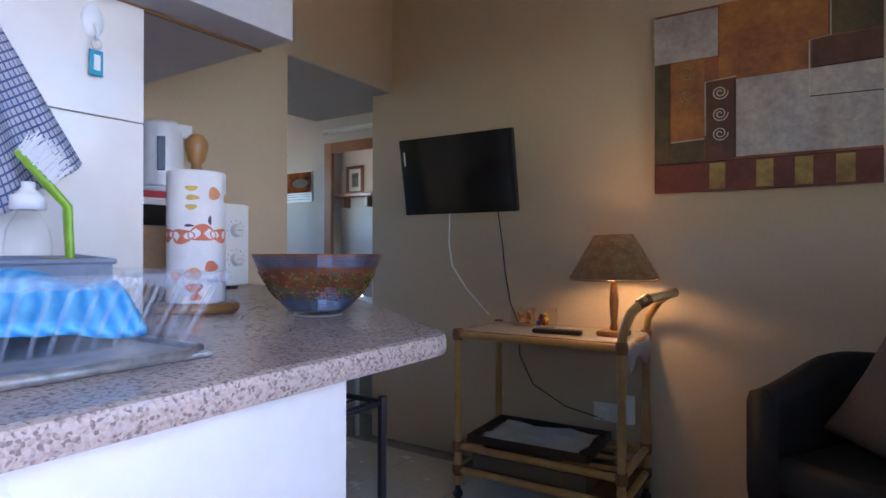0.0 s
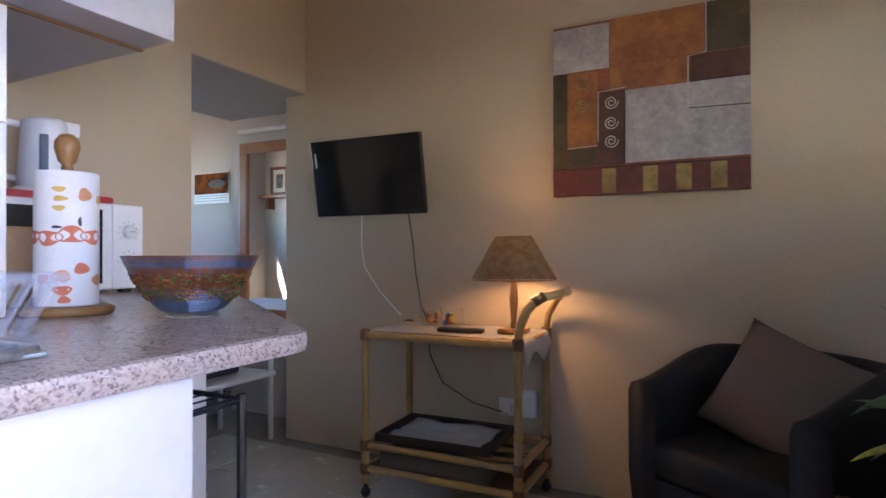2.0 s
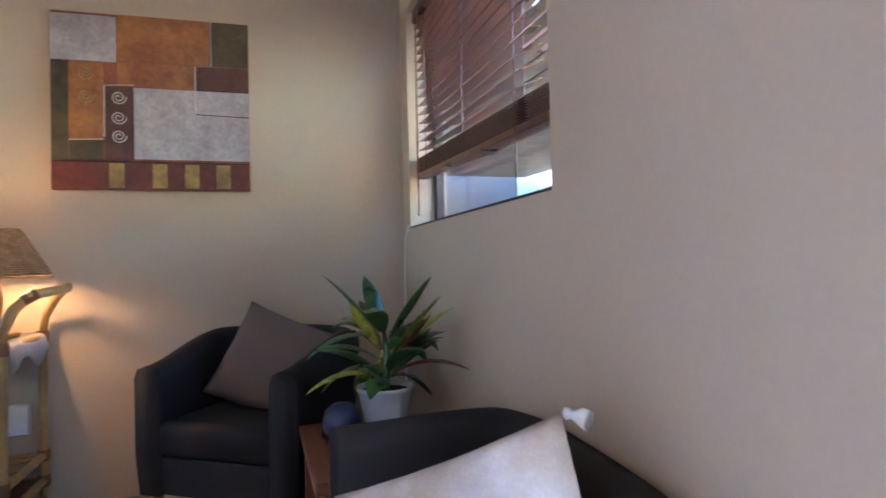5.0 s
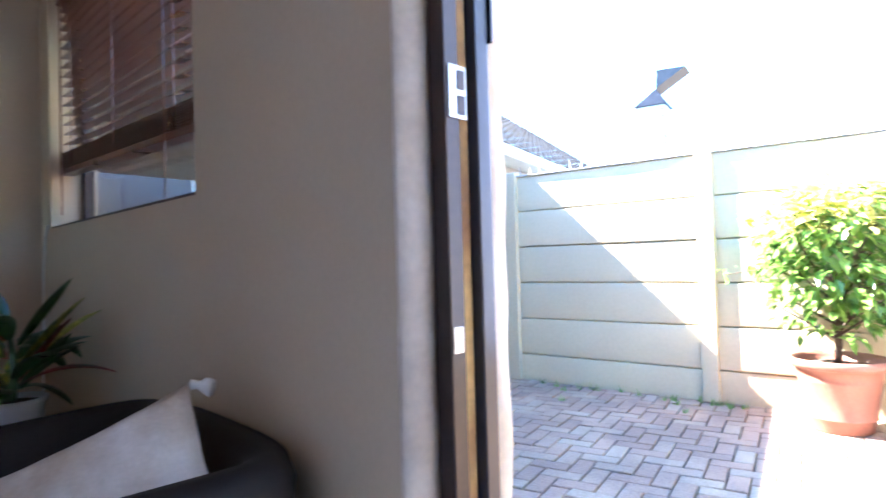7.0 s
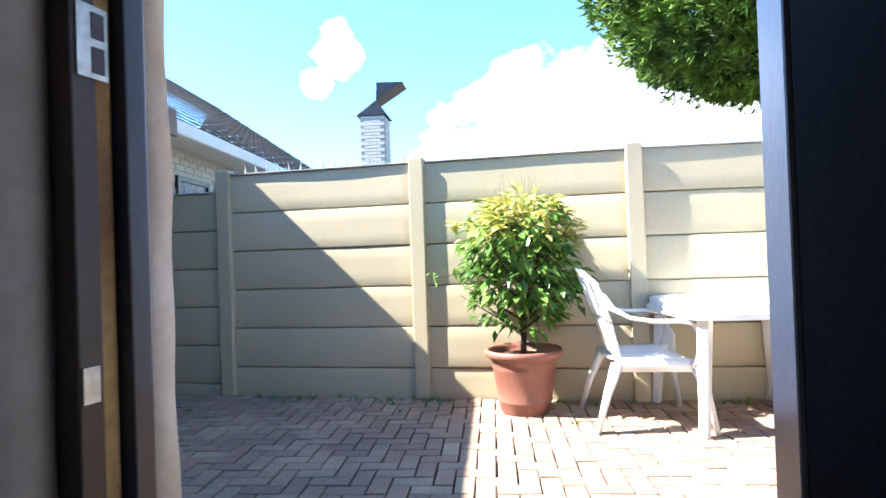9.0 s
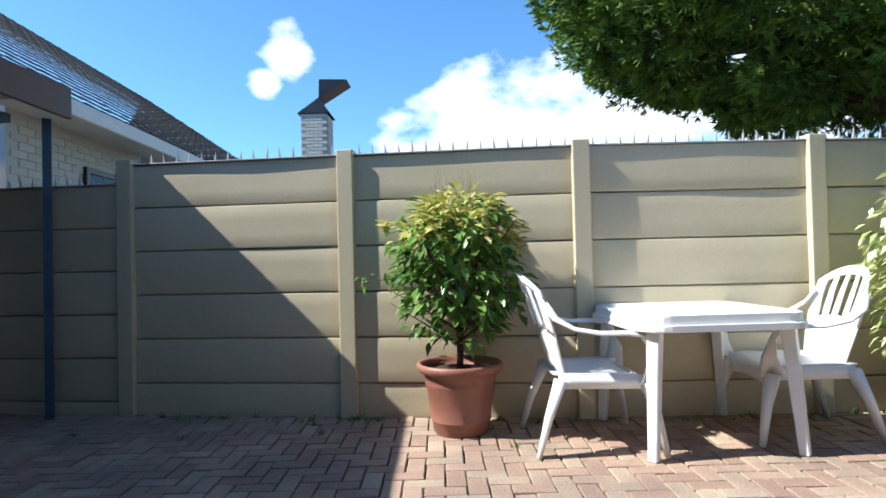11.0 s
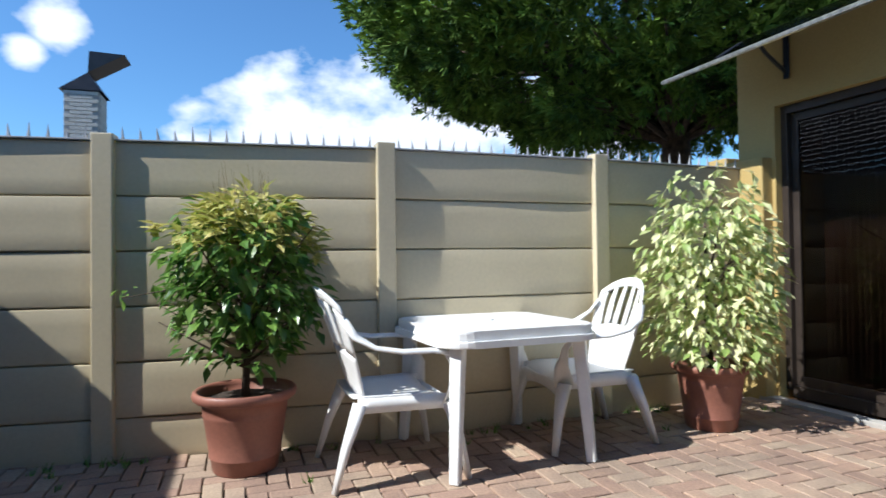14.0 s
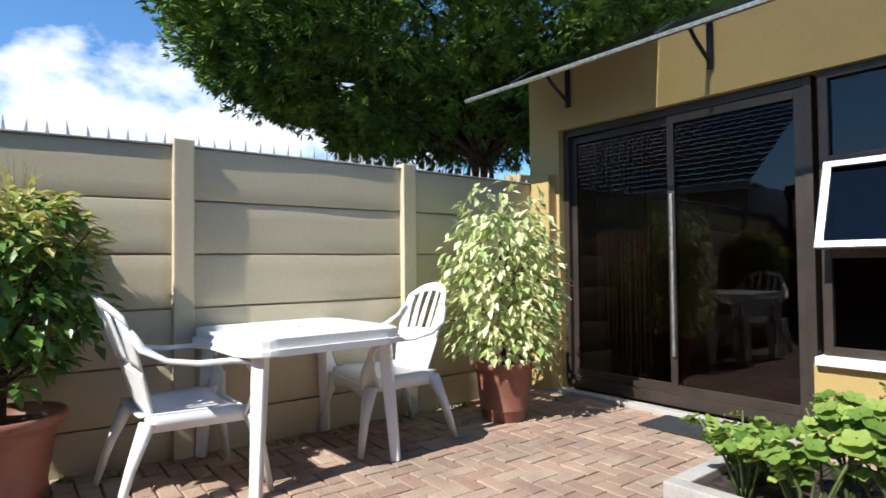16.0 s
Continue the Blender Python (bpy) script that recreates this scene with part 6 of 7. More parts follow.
# ---- things on the worktop ----
TOP = 0.9215
roll = thing("kitchen_roll", -0.588, 0.958, TOP, 0, "printed kitchen paper roll on a turned wooden holder", "kitchen roll")
part("base", lathe([(0, 0), (0.088, 0), (0.092, 0.006), (0.092, 0.013), (0.086, 0.018), (0, 0.018)], 36), LAMPWOOD, roll, "round wooden base", True)
part("rod", lathe([(0.012, 0.018), (0.012, 0.322), (0.010, 0.326), (0.018, 0.334), (0.021, 0.348), (0.025, 0.362), (0.024, 0.378), (0.014, 0.392), (0, 0.396)], 18), LAMPWOOD, roll, "turned wooden rod", True)
PAPER = material("white_paper", (0.80, 0.79, 0.77), 0.95, var=0.03, scale=30, fine=220, bump=0.25)
part("paper", lathe([(0.02, 0.02), (0.060, 0.02), (0.0615, 0.024), (0.0615, 0.304), (0.060, 0.308), (0.02, 0.308)], 40), PAPER, roll, "", True)
PRINTS = [material("orange_print", (0.75, 0.22, 0.12), 0.95), material("yellow_print", (0.78, 0.52, 0.14), 0.95), material("peach_print", (0.76, 0.34, 0.17), 0.95), material("dark_print", (0.10, 0.07, 0.07), 0.95)]


def print_patch(a0, z0, ra, rz, mat):
    """A flat printed motif that follows the roll."""
    bm = bmesh.new()
    ring = []
    n = 20
    for k in range(n):
        w = 2 * math.pi * k / n
        rr = 1 + 0.12 * math.sin(3 * w + a0)
        a = radians(a0) + ra * math.cos(w) * rr / 0.062
        ring.append(bm.verts.new((0.0619 * math.cos(a), 0.0619 * math.sin(a), z0 + rz * math.sin(w) * rr)))
    a = radians(a0)
    c = bm.verts.new((0.0621 * math.cos(a), 0.0621 * math.sin(a), z0))
    for k in range(n):
        bm.faces.new((c, ring[k], ring[(k + 1) % n]))
    part("printed_motif", bm, mat, roll)


for a, z, ra, rz, m in ((-62, 0.165, 0.026, 0.016, 0), (-22, 0.172, 0.030, 0.018, 0), (18, 0.168, 0.026, 0.016, 0), (-100, 0.168, 0.022, 0.015, 0), (-44, 0.268, 0.013, 0.006, 1), (-42, 0.248, 0.014, 0.006, 1), (-44, 0.228, 0.012, 0.006, 1),
                        (2, 0.258, 0.015, 0.014, 2), (-40, 0.085, 0.018, 0.012, 2), (-4, 0.10, 0.016, 0.012, 0), (30, 0.075, 0.014, 0.012, 2), (-75, 0.08, 0.014, 0.01, 0), (-38, 0.055, 0.018, 0.010, 0), (40, 0.25, 0.012, 0.010, 1), (-48, 0.188, 0.010, 0.003, 3), (-8, 0.20, 0.004, 0.010, 3), (-35, 0.035, 0.012, 0.008, 0)):
    print_patch(a, z, ra, rz, PRINTS[m])
bowl = thing("wire_bead_bowl", -0.298, 1.046, TOP, 0, "blue wire bowl with coloured beads on a ring foot", "bowl")
WIRE = [material("blue_wire", (0.10, 0.13, 0.20), 0.35, metal=0.5, var=0.2), material("copper_wire", (0.30, 0.11, 0.05), 0.35, metal=0.5, var=0.2)]
for k in range(34):
    f = k / 33
    r = 0.052 + (0.132 - 0.052) * f ** 0.62
    z = 0.014 + 0.112 * f
    mm = WIRE[1] if k in (31, 33) or 12 <= k <= 22 and k % 3 == 0 else WIRE[0]
    part("wire_ring", tube([(r * math.cos(q * 0.1963), r * math.sin(q * 0.1963), z) for q in range(33)], 0.0021, 4), mm, bowl)
part("foot_ring", tube([(0.05 * math.cos(q * 0.2618), 0.05 * math.sin(q * 0.2618), 0.003) for q in range(25)], 0.002, 5), STEEL, bowl)
part("liner", lathe([(0, 0.013), (0.050, 0.014), (0.085, 0.04), (0.107, 0.07), (0.122, 0.10), (0.1285, 0.122), (0.126, 0.122), (0.104, 0.07), (0.048, 0.017), (0, 0.016)], 36), WIRE[1], bowl, "", True)
bead_cols = [material("bead_%s" % n, c, 0.3) for n, c in (("green", (0.04, 0.14, 0.03)), ("amber", (0.35, 0.17, 0.03)), ("red", (0.25, 0.03, 0.02)), ("olive", (0.13, 0.13, 0.03)))]
for q, mm in enumerate(bead_cols):
    bm = bmesh.new()
    rr = random.Random(q)
    for k in range(190):
        f = rr.uniform(0.22, 0.70)
        r = 0.052 + 0.080 * f ** 0.62 + 0.0025
        a = rr.uniform(0, 6.28)
        lathe([(0, -0.0034), (0.0034, 0), (0, 0.0034)], 5, bm, (r * math.cos(a), r * math.sin(a), 0.014 + 0.112 * f))
    tagged(part("beads", bm, mm, bowl), "coloured glass beads", kind="stuff")
ORANGE = material("orange_peel", (0.55, 0.19, 0.02), 0.5, fine=150, bump=0.3)
for k, (x, y) in enumerate(((-0.03, 0.02), (0.04, -0.02))):
    fruit = thing("orange", -0.298 + x, 1.046 + y, TOP + 0.075, 0, "orange lying in the wire bowl", "fruit", "oranges in the bowl")
    part("peel", lathe([(0, -0.036), (0.018, -0.031), (0.031, -0.018), (0.036, 0), (0.031, 0.018), (0.018, 0.031), (0, 0.035)], 18), ORANGE, fruit, "", True)
mw = thing("microwave", -1.285, 1.295, TOP, 0, "white microwave oven with dark door and two dials", "microwave")
part("body", box((-0.145, -0.232, 0.012), (0.145, 0.232, 0.298), 0.006), CABWHITE, mw)
part("door", box((0.1455, -0.230, 0.016), (0.158, 0.118, 0.294), 0.004), CABWHITE, mw, "white door")
part("door_window", box((0.1583, -0.215, 0.035), (0.160, 0.085, 0.275), 0.001), BLACK_GLOSS, mw, "black door window")
part("control_panel", box((0.1455, 0.122, 0.016), (0.157, 0.230, 0.294), 0.003), CABWHITE, mw)
for z in (0.205, 0.105):
    bm = lathe([(0, 0.022), (0.016, 0.022), (0.021, 0.018), (0.023, 0)], 20)
    bmesh.ops.transform(bm, matrix=pose(0.1573, 0.176, z, 0, 90, 0), verts=bm.verts)
    part("dial", bm, WHITE_PLASTIC, mw)
    for q in range(9):
        a = radians(-40 + q * 32)
        part("scale_mark", box((0.1573, 0.176 + 0.034 * math.cos(a) - 0.0015, z + 0.034 * math.sin(a) - 0.0015), (0.158, 0.176 + 0.034 * math.cos(a) + 0.0015, z + 0.034 * math.sin(a) + 0.0015)), BLACK_PLASTIC, mw)
    part("pointer", box((0.1797, 0.166, z - 0.002), (0.181, 0.186, z + 0.002)), STEEL, mw)
for sy in (-0.19, 0.19):
    part("foot", box((0.10, sy - 0.015, 0), (0.13, sy + 0.015, 0.0115)), BLACK_PLASTIC, mw)
    part("foot", box((-0.13, sy - 0.015, 0), (-0.10, sy + 0.015, 0.0115)), BLACK_PLASTIC, mw)
rt = thing("red_tray", -1.285, 1.25, TOP + 0.2985, 0, "red tray lying on the microwave", "tray")
part("body", prism(rounded_outline(0.26, 0.40, 0.03), 0.0, 0.022, 0.006), material("red_plastic", (0.42, 0.02, 0.03), 0.35), rt)
KETTLE = material("white_kettle_plastic", (0.76, 0.77, 0.80), 0.3, var=0.02)
kt = thing("electric_kettle", -1.25, 1.27, TOP + 0.321, 60, "white electric kettle standing on the red tray", "kettle")
part("base", lathe([(0, 0), (0.085, 0), (0.085, 0.015), (0.075, 0.02), (0, 0.02)], 28), KETTLE, kt, "", True)
part("jug", lathe([(0, 0.021), (0.074, 0.021), (0.076, 0.03), (0.070, 0.12), (0.066, 0.20), (0.064, 0.225), (0.050, 0.238), (0, 0.244)], 30), KETTLE, kt, "", True)
part("spout", prism([(0.055, -0.02), (0.095, 0.0), (0.055, 0.02)], 0.19, 0.235, 0.004), KETTLE, kt)
part("grip", tube([(-0.06, 0, 0.215), (-0.10, 0, 0.222), (-0.122, 0, 0.19), (-0.122, 0, 0.10), (-0.11, 0, 0.055), (-0.07, 0, 0.045)], 0.011, 8), KETTLE, kt, "curved handle", True)
part("water_gauge", box((-0.012, -0.076, 0.07), (0.012, -0.066, 0.18), 0.003), BLUE, kt, "blue water gauge")
board = thing("chopping_board", -0.86, 1.02, TOP, 0, "wooden chopping board leaning by the kitchen wall", "chopping board")
bm = prism(rounded_outline(0.012, 0.10, 0.004, 2), 0, 0.20, 0.003)
bmesh.ops.transform(bm, matrix=pose(0, 0, 0.002, 0, -8, 0), verts=bm.verts)
part("board", bm, LAMPWOOD, board)

# dish rack with blue cloth, on a steel drainer
drainer = thing("steel_drainer", -0.33, 0.40, TOP, 0, "flat stainless steel draining tray beside the wall", "tray")
part("plate", box((-0.26, -0.42, 0), (0.262, 0.235, 0.006), 0.002), STEEL, drainer)
part("rolled_edge", tube([(0.26, -0.42, 0.007), (0.26, 0.20, 0.007), (0.235, 0.233, 0.007), (-0.25, 0.236, 0.007)], 0.007, 8), STEEL, drainer, "", True)
CLEARPL = material("clear_bluish_plastic", (0.70, 0.76, 0.88), 0.2, var=0.03)
CLEARPL.node_tree.nodes["Principled BSDF"].inputs["Alpha"].default_value = 0.13
rk = thing("dish_rack", -0.32, 0.40, TOP + 0.008, 0, "translucent plastic dish rack with slotted sides", "dish rack")
R0, R1, R2 = (-0.20, 0.20, -0.30, 0.235), (-0.235, 0.235, -0.33, 0.265), (-0.25, 0.25, -0.345, 0.285)


def rack_side(p0, p1, p2, p3):
    """A slotted side from its four corners."""
    n = 12
    for k in range(n):
        f0, f1 = k / n + 0.018, (k + 1) / n - 0.018
        a, b, c, d = p0.lerp(p1, f0), p0.lerp(p1, f0 + 0.022), p3.lerp(p2, f0 + 0.022), p3.lerp(p2, f0)
        e = a.lerp(d, 0.86)
        g = p0.lerp(p1, f1).lerp(p3.lerp(p2, f1), 0.86)
        m = p0.lerp(p1, (f0 + f1) / 2).lerp(p3.lerp(p2, (f0 + f1) / 2), 0.97)
        part("loop", tube([a, e, m, g, p0.lerp(p1, f1)], 0.0032, 5), CLEARPL, rk, "", True)


zb, zt = 0.012, 0.092
cb = [Vector(p) for p in ((R0[0], R0[2], zb), (R0[1], R0[2], zb), (R0[1], R0[3], zb), (R0[0], R0[3], zb))]
ct = [Vector(p) for p in ((R1[0], R1[2], zt), (R1[1], R1[2], zt), (R1[1], R1[3], zt), (R1[0], R1[3], zt))]
for k in range(4):
    rack_side(cb[k], cb[(k + 1) % 4], ct[(k + 1) % 4], ct[k])
part("base_tray", prism(rounded_outline(0.44, 0.58, 0.03), 0.0, 0.014, 0.004), CLEARPL, rk).matrix_local = pose(0, -0.03, 0)
for k in range(4):
    a, b = ct[k], ct[(k + 1) % 4]
    part("rim", tube([a, b], 0.009, 6, flat=0.8), CLEARPL, rk)
bc = thing("blue_dishcloth", -0.34, 0.40, TOP + 0.024, 0, "bright blue wavy-patterned dishcloth lying in the rack", "dishcloth")
BLUECLOTH = striped_material("blue_wave_cloth", (0.04, 0.33, 0.72), (0.16, 0.55, 0.85), 26, "DIAGONAL", 0.9, 0.4)
bm = bmesh.new()
bmesh.ops.create_grid(bm, x_segments=40, y_segments=50, size=1)
for v in bm.verts:
    u, w = v.co.x, v.co.y
    v.co = Vector((u * 0.195 + 0.01, w * 0.215 - 0.03, 0.060 + 0.022 * noise.noise(Vector((u * 2, w * 2, 0))) + 0.012 * u - 0.03 * max(0, w - 0.6) - 0.15 * max(0, u - 0.62)))
bmesh.ops.solidify(bm, geom=bm.faces[:], thickness=-0.012)
part("fabric", bm, BLUECLOTH, bc, "", True)
GREYPL = material("grey_plastic", (0.23, 0.26, 0.32), 0.35, var=0.05)
cd = thing("cutlery_drainer", -0.53, 0.585, TOP, 0, "grey plastic cutlery drainer with three wells", "cutlery drainer")
for a, b in (((-0.075, -0.20, 0.0), (0.075, 0.115, 0.008)), ((-0.08, -0.20, 0), (-0.072, 0.12, 0.125)), ((0.072, -0.20, 0), (0.08, 0.12, 0.115)), ((-0.072, 0.112, 0), (0.072, 0.12, 0.12)), ((-0.072, -0.20, 0), (0.072, -0.192, 0.12)), ((-0.072, 0.01, 0), (0.072, 0.016, 0.112)), ((-0.072, -0.09, 0), (0.072, -0.084, 0.112))):
    part("well_side", box(a, b, 0.002), GREYPL, cd)
part("rim", tube([(0.08, -0.20, 0.116), (0.082, 0.122, 0.116), (-0.08, 0.122, 0.125)], 0.005, 6), GREYPL, cd)
GREENPL = material("lime_green_plastic", (0.28, 0.52, 0.03), 0.35)
br = thing("dish_brush", -0.505, 0.655, TOP + 0.010, 0, "lime green dish brush standing bristles up in the drainer", "dish brush")
part("handle", tube([(0.0, 0.01, 0.0), (0.0, 0.005, 0.12), (0.002, 0.0, 0.20), (0.0, -0.03, 0.235), (0.0, -0.075, 0.285)], [0.011, 0.011, 0.012, 0.012, 0.008], 8, flat=0.6), GREENPL, br, "", True)
bm = bmesh.new()
rr = random.Random(2)
for k in range(130):
    f = rr.random()
    p = Vector((rr.uniform(-0.012, 0.012), -0.025 - 0.05 * f, 0.232 + 0.052 * f))
    tube([p, p + Vector((rr.uniform(-.014, .014), 0.026 + rr.uniform(-.012, .012), 0.034 + rr.uniform(-.006, .006)))], 0.0009, 3, bm)
part("bristles", bm, WHITE_PLASTIC, br, "white bristles")
bt = thing("soap_bottle", -0.50, 0.595, TOP + 0.010, 0, "clear dish soap bottle with a white cap", "bottle")
bo = part("body", lathe([(0, 0), (0.032, 0), (0.034, 0.01), (0.034, 0.06), (0.029, 0.09), (0.034, 0.125), (0.030, 0.16), (0.016, 0.185), (0.016, 0.19), (0, 0.19)], 20), jar_glass, bt, "", True)
bo.visible_shadow = False
part("cap", lathe([(0.017, 0.190), (0.026, 0.191), (0.026, 0.212), (0.018, 0.216), (0.010, 0.226), (0.010, 0.236), (0, 0.237)], 18), WHITE_PLASTIC, bt, "white push cap", True)
sponge = thing("yellow_sponge", -0.47, 0.625, TOP + 0.10, 0, "small yellow scourer on the drainer", "sponge")
part("block", box((-0.018, -0.02, 0.0), (0.018, 0.02, 0.022), 0.005), material("yellow_foam", (0.55, 0.36, 0.03), 0.95, fine=150, bump=0.6), sponge)
# tea towel on the tiles
CHECK = bpy.data.materials.new("blue_check_cloth")
CHECK.use_nodes = True
cn, cl = CHECK.node_tree.nodes, CHECK.node_tree.links
cco = cn.new("ShaderNodeTexCoord")
wv1, wv2 = cn.new("ShaderNodeTexWave"), cn.new("ShaderNodeTexWave")
wv1.bands_direction, wv2.bands_direction = "X", "Y"
cmx, crp = cn.new("ShaderNodeMixRGB"), cn.new("ShaderNodeValToRGB")
for wv in (wv1, wv2):
    wv.inputs["Scale"].default_value, wv.inputs["Distortion"].default_value = 18.0, 0.25
    cl.new(cco.outputs["UV"], wv.inputs["Vector"])
cmx.blend_type, cmx.inputs["Fac"].default_value = "LIGHTEN", 1.0
crp.color_ramp.elements[0].position, crp.color_ramp.elements[0].color = 0.78, (0.72, 0.73, 0.78, 1)
crp.color_ramp.elements[1].position, crp.color_ramp.elements[1].color = 0.92, (0.13, 0.19, 0.40, 1)
cl.new(wv1.outputs["Fac"], cmx.inputs["Color1"])
cl.new(wv2.outputs["Fac"], cmx.inputs["Color2"])
cl.new(cmx.outputs["Color"], crp.inputs["Fac"])
cl.new(crp.outputs["Color"], cn["Principled BSDF"].inputs["Base Color"])
cn["Principled BSDF"].inputs["Roughness"].default_value = 0.95
tt = thing("tea_towel", -0.612, 0.50, 1.62, 0, "blue and white checked tea towel hanging on the tiles", "tea towel")
bm = bmesh.new()
uvl = bm.loops.layers.uv.new("uv")
g, n1, n2 = [], 36, 34
for i in range(n1 + 1):
    row = []
    for j in range(n2 + 1):
        u, w = i / n1, j / n2
        y = -0.10 + (u * 0.20 + 0.10) * (0.25 + 0.75 * w) + 0.02 * w
        row.append((bm.verts.new((0.008 + 0.018 * (1 + math.sin(u * 15 + w)) * (0.5 + 0.5 * w), y, -w * (0.56 - 0.16 * u))), (u * 0.5, w * 0.6)))
    g.append(row)
for i in range(n1):
    for j in range(n2):
        q = (g[i][j], g[i + 1][j], g[i + 1][j + 1], g[i][j + 1])
        fc = bm.faces.new([c[0] for c in q])
        for lp, c in zip(fc.loops, q):
            lp[uvl].uv = c[1]
bmesh.ops.solidify(bm, geom=bm.faces[:], thickness=0.002)
part("fabric", bm, CHECK, tt, "", True)
hk = thing("key_hook", -0.621, 0.752, 1.49, 0, "white stick-on hook with a blue key tag", "hook")
bm = lathe([(0, 0.008), (0.018, 0.007), (0.022, 0)], 20)
bmesh.ops.transform(bm, matrix=pose(0, 0, 0.02, 0, 90, 0) @ Matrix.Diagonal((1.5, 1, 1, 1)), verts=bm.verts)
part("pad", bm, WHITE_PLASTIC, hk, "", True)
part("hook_arm", tube([(0.008, 0, 0.01), (0.02, 0, -0.005), (0.02, 0, -0.02), (0.012, 0, -0.022)], 0.003, 6), WHITE_PLASTIC, hk)
part("split_ring", tube([(0.014 + 0.002 * math.sin(k), 0.010 * math.cos(k * 0.4), -0.030 + 0.010 * math.sin(k * 0.4)) for k in range(17)], 0.001, 4), STEEL, hk)
tag = part("key_tag", prism(rounded_outline(0.006, 0.026, 0.003, 2), -0.092, -0.042, 0.003), material("turquoise_plastic", (0.0, 0.28, 0.40), 0.3), hk, "turquoise key tag")
tag.matrix_local = pose(0.014, 0, 0)
part("tag_label", box((0.0175, -0.006, -0.082), (0.0185, 0.006, -0.052)), WHITE_PAINT, hk)

# ---- bedroom seen through the passage ----
structure("wall_bedroom_return", boxes(((-2.36, 3.06, 0), (WEST - 0.14, 3.16, ROOF))), BEDWALL, "pale wall with a leaning mirror")
structure("wall_bedroom_recess", boxes(((-4.25, 3.42, 0), (-2.36, 3.52, ROOF))), BEDWALL, "pale wall with a calendar")
MIRRORWOOD = material("orange_brown_wood", (0.40, 0.135, 0.035), 0.4, var=0.15, scale=4, fine=60)
mirror = thing("wall_mirror", -1.98, 3.055, 0.0, 0, "tall mirror in a reddish wooden frame on the wall", "mirror")
for a, b in (((-0.27, -0.03, 0.62), (-0.20, 0, 1.78)), ((0.20, -0.03, 0.62), (0.27, 0, 1.78)), ((-0.20, -0.03, 1.71), (0.20, 0, 1.78)), ((-0.20, -0.03, 0.62), (0.20, 0, 0.69))):
    part("frame_side", box(a, b, 0.006), MIRRORWOOD, mirror)
MIRROR = bpy.data.materials.new("mirror_glass")
MIRROR.use_nodes = True
mb = MIRROR.node_tree.nodes["Principled BSDF"]
mb.inputs["Base Color"].default_value, mb.inputs["Metallic"].default_value, mb.inputs["Roughness"].default_value = (0.85, 0.87, 0.86, 1), 1.0, 0.02
part("glass", box((-0.20, -0.016, 0.69), (0.20, -0.012, 1.71)), MIRROR, mirror, "mirror glass")
frame_ob = thing("picture_frame", -4.02, 0.752, 1.72, 0, "small photograph in a brown wooden frame standing on a shelf", "picture")
for a, b in (((-0.13, 0, 0), (-0.095, 0.025, 0.33)), ((0.095, 0, 0), (0.13, 0.025, 0.33)), ((-0.095, 0, 0), (0.095, 0.025, 0.035)), ((-0.095, 0, 0.295), (0.095, 0.025, 0.33))):
    part("frame_side", box(a, b, 0.004), REDWOOD, frame_ob)
part("mount", box((-0.095, 0.004, 0.035), (0.095, 0.010, 0.295)), WHITE_PAINT, frame_ob, "white card mount")
part("print", box((-0.05, 0.0105, 0.085), (0.05, 0.012, 0.245)), material("grey_photograph", (0.22, 0.21, 0.20), 0.4, var=0.4, scale=20, fine=50), frame_ob, "grey photograph")
shelf_ob = thing("wall_shelf", -3.95, 0.752, 1.68, 0, "narrow brown wooden wall shelf", "shelf")
part("board", box((-0.26, 0, 0), (0.30, 0.16, 0.035), 0.004), REDWOOD, shelf_ob)
part("bracket", box((-0.18, 0, -0.12), (-0.15, 0.12, -0.001), 0.004), REDWOOD, shelf_ob)
part("bracket", box((0.18, 0, -0.12), (0.21, 0.12, -0.001), 0.004), REDWOOD, shelf_ob)
batten = thing("curtain_rail", -1.98, 3.055, 1.86, 0, "white rail on the wall above the mirror", "rail")
part("rail", tube([(-0.28, -0.02, 0), (0.28, -0.02, 0)], 0.016, 8), WHITE_PAINT, batten)
cal = thing("wall_calendar", -2.95, 3.415, 1.44, 0, "calendar with a brown landscape picture on the wall", "calendar")
part("sheet", box((-0.19, -0.006, 0), (0.19, 0, 0.24), 0.001), WHITE_PAINT, cal)
part("picture", box((-0.185, -0.008, 0.075), (0.185, -0.0065, 0.235)), material("brown_landscape", (0.34, 0.085, 0.015), 0.9, var=0.3, scale=9, fine=25, tint=(0.05, 0.022, 0.014), spec=0.1), cal, "brown landscape picture")
part("picture_oval", prism([(0.09 * math.cos(k * 0.393), 0.035 * math.sin(k * 0.393)) for k in range(16)], 0, 0.0012), material("grey_print", (0.16, 0.14, 0.13), 0.9), cal).matrix_local = pose(0.06, -0.0082, 0.15, 90, 0, 0)
for z in (0.02, 0.04, 0.058):
    part("print_bar", box((-0.17, -0.0072, z), (0.17, -0.0063, z + 0.004)), GREYPL, cal)
bed = thing("bed", -2.75, 2.2, 0, 0, "bed with a white quilt in the next room", "bed")
part("base", box((-0.85, -0.75, 0.0), (0.42, 0.75, 0.30), 0.01), material("bed_base_cloth", (0.30, 0.28, 0.30), 0.9), bed)
part("mattress", box((-0.86, -0.76, 0.302), (0.43, 0.76, 0.52), 0.04), CLOTH, bed)
part("quilt", box((-0.87, -0.77, 0.522), (0.45, 0.77, 0.60), 0.03), material("white_quilt", (0.72, 0.69, 0.66), 0.95, fine=60, bump=0.6, dist=0.01), bed, "white quilt", True)
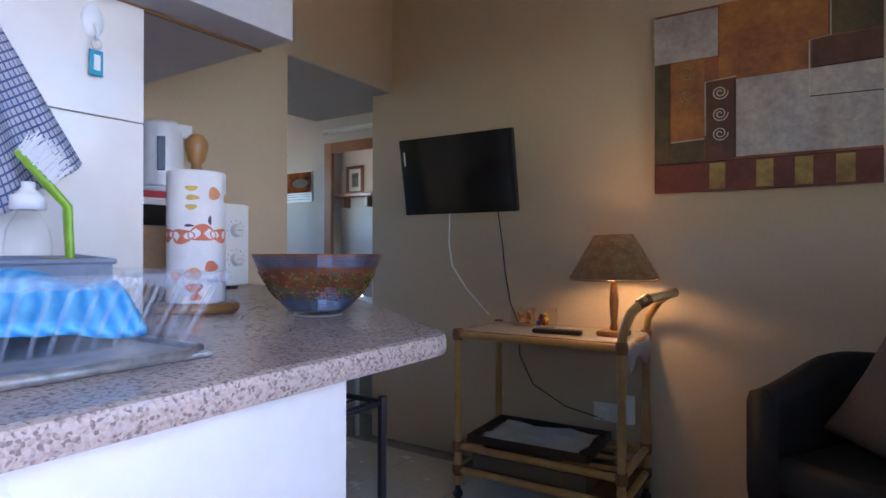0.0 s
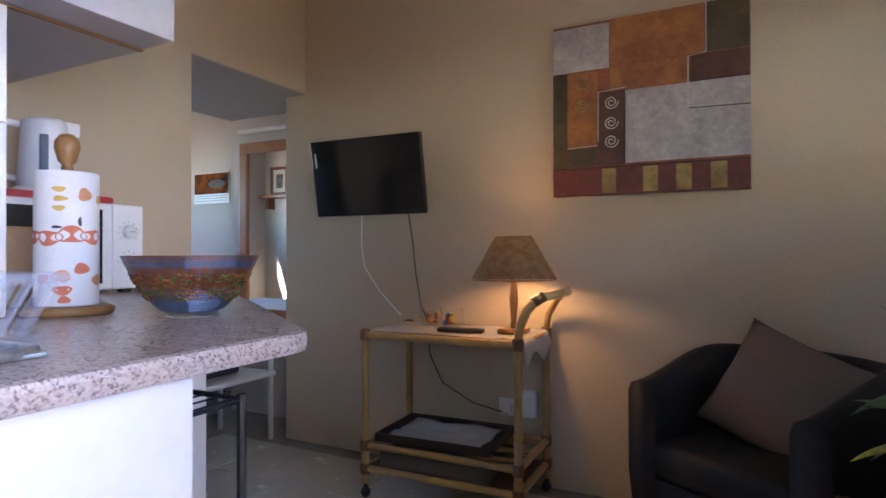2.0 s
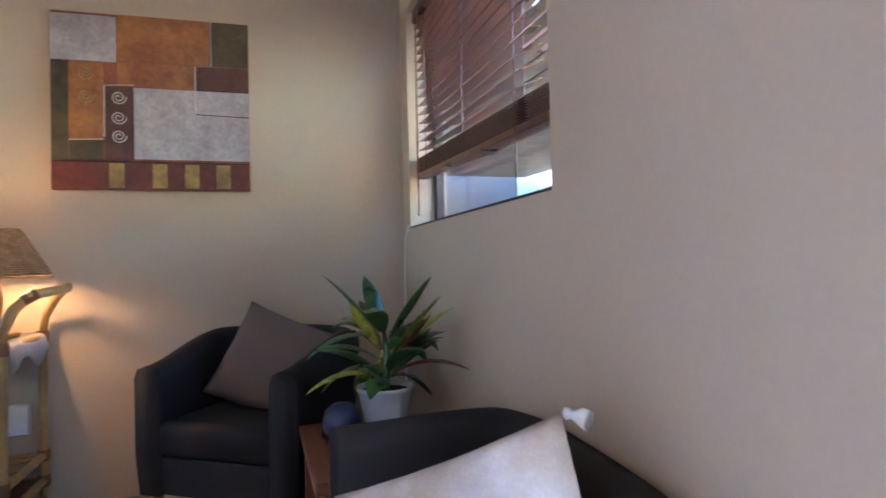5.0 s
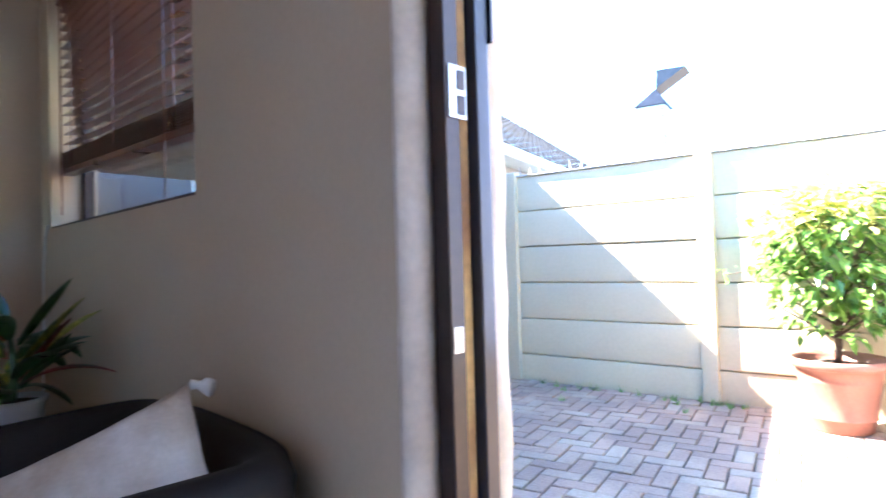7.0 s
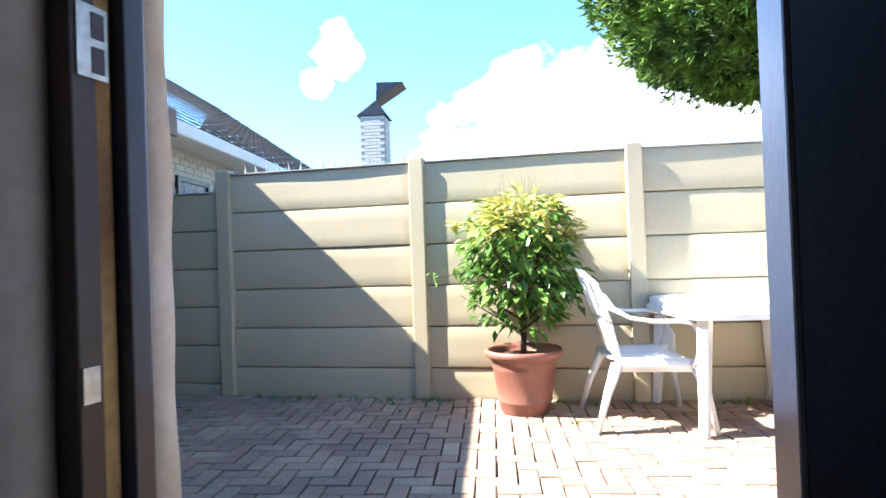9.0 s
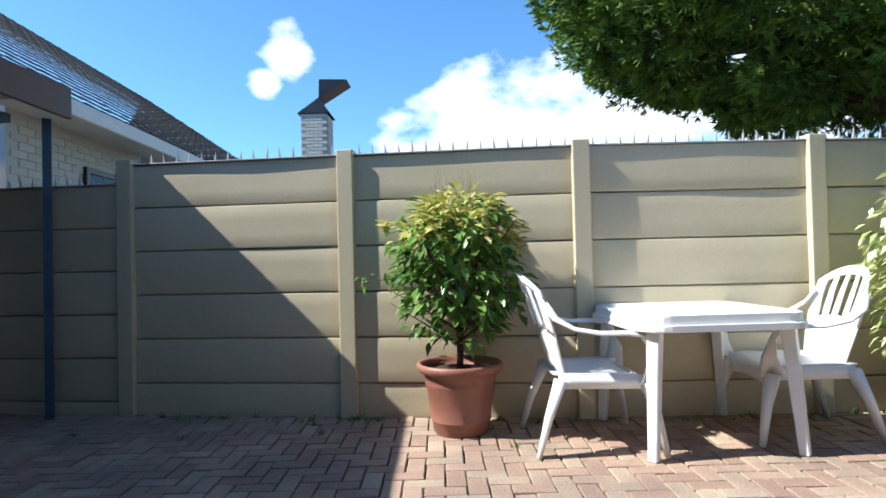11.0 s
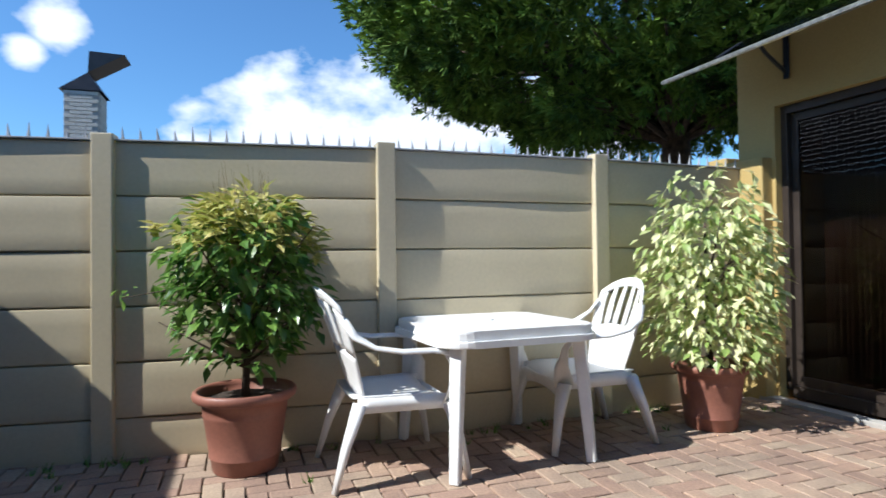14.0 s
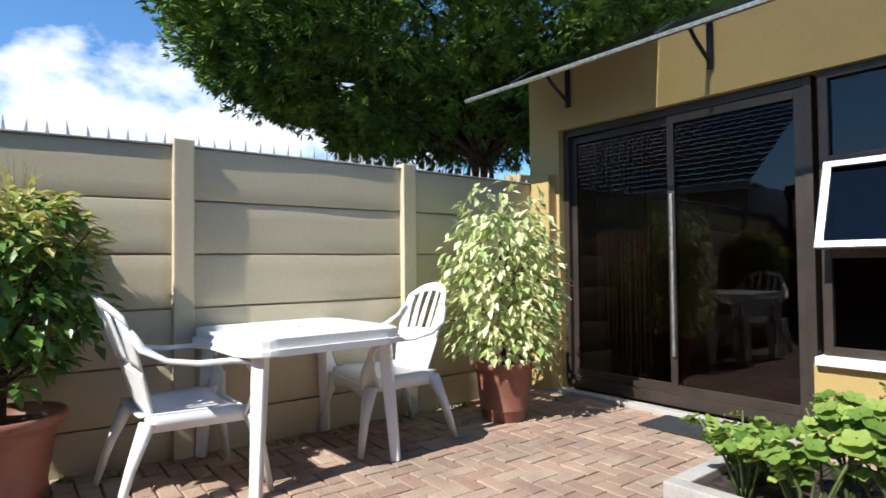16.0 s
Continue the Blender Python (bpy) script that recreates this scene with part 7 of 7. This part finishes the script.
wt = thing("white_table", -1.86, 2.42, 0, 0, "low white tubular metal table by the bed", "table")
part("tabletop", box((-0.22, -0.30, 0.36), (0.22, 0.30, 0.385), 0.005), WHITE_PAINT, wt)
for sx in (-0.2, 0.2):
    part("leg_frame", tube([(sx, -0.28, 0), (sx, -0.28, 0.50), (sx, -0.25, 0.54), (sx, 0.25, 0.54), (sx, 0.28, 0.50), (sx, 0.28, 0)], 0.014, 8), WHITE_PAINT, wt, "", True)
bag = thing("dark_bag", -1.88, 2.40, 0.386, 0, "dark folded bag lying on the white table", "bag")
part("body", box((-0.12, -0.18, 0), (0.12, 0.18, 0.10), 0.035), material("dark_bag_cloth", (0.03, 0.03, 0.04), 0.7, fine=80, bump=0.4), bag, "", True)

# ---- floor tiles and pavers, the pieces nearest to the walk ----
TILE = 0.40
tile_me = mesh_of(box((0.003, 0.003, -0.006), (TILE - 0.003, TILE - 0.003, 0.0), 0.0015), "tile", FLOOR_TILE)
for i in range(8):
    for j in range(13):
        x, y = WEST - 0.55 + 0.02 + i * TILE, -2.2 + 0.05 + j * TILE
        if x + TILE < EAST + 0.01 and y + TILE < NORTH + 0.02:
            piece("tile", tile_me, floor, pose(x, y, random.uniform(-0.0006, 0.0006)))
paving = tagged(thing("paving", 0, 0, GROUND, 0, "weathered red-brown clay paving bricks in a herringbone pattern", "paving"), kind="structure")
PW, PL = 0.097, 0.196
paver_mes = []
for k in range(4):
    g = random.Random(k)
    bm = box((0.0035, 0.0035, -0.045), (PL - 0.0035, PW - 0.0035, 0), 0.006)
    for v in bm.verts:
        v.co.z += g.uniform(-0.0015, 0.0015)
    paver_mes.append(mesh_of(bm, "paver", PAVER))
rest_v, rest_f = [], []
PAVE = pose(3.2, -1.0, 0, 0, 0, 13)
made = 0
rng = random.Random(21)
for i in range(-70, 71):
    for j in range(-36, 37):
        # herringbone: pairs of one lying and one standing brick, stepped
        for kind in (0, 1):
            u = PW * (i + j * 2) if kind == 0 else PW * (i + j * 2) + PL
            v = PW * (i - j * 2) if kind == 0 else PW * (i - j * 2)
            m = PAVE @ (pose(u, v, 0) if kind == 0 else pose(u + PW, v - PW, 0, 0, 0, 90))
            c = m @ Vector((PL / 2, PW / 2, 0))
            if not (EAST_OUT + 0.02 < c.x < 5.9 and -4.6 < c.y < 6.0):
                continue
            m = m @ pose(0, 0, rng.uniform(-0.004, 0.002), rng.uniform(-0.6, 0.6), rng.uniform(-0.6, 0.6), rng.uniform(-0.8, 0.8))
            if 2.9 < c.x < 4.35 and -2.1 < c.y < 0.35 and made < 300:
                piece("paver", paver_mes[rng.randrange(4)], paving, m)
                made += 1
            else:
                b = len(rest_v)
                e = 0.0045
                rest_v += [m @ Vector(p) for p in ((e, e, -0.04), (PL - e, e, -0.04), (PL - e, PW - e, -0.04), (e, PW - e, -0.04), (e, e, -0.004), (PL - e, e, -0.004), (PL - e, PW - e, -0.004), (e, PW - e, -0.004),
                                                  (2 * e, 2 * e, 0), (PL - 2 * e, 2 * e, 0), (PL - 2 * e, PW - 2 * e, 0), (2 * e, PW - 2 * e, 0))]
                for q in range(4):
                    r = (q + 1) % 4
                    rest_f += [(b + q, b + r, b + 4 + r, b + 4 + q), (b + 4 + q, b + 4 + r, b + 8 + r, b + 8 + q)]
                rest_f.append((b + 8, b + 9, b + 10, b + 11))
rest = raw_mesh("pavers", rest_v, rest_f, PAVER_REST, paving)
tagged(rest, "clay paving bricks", kind="stuff")
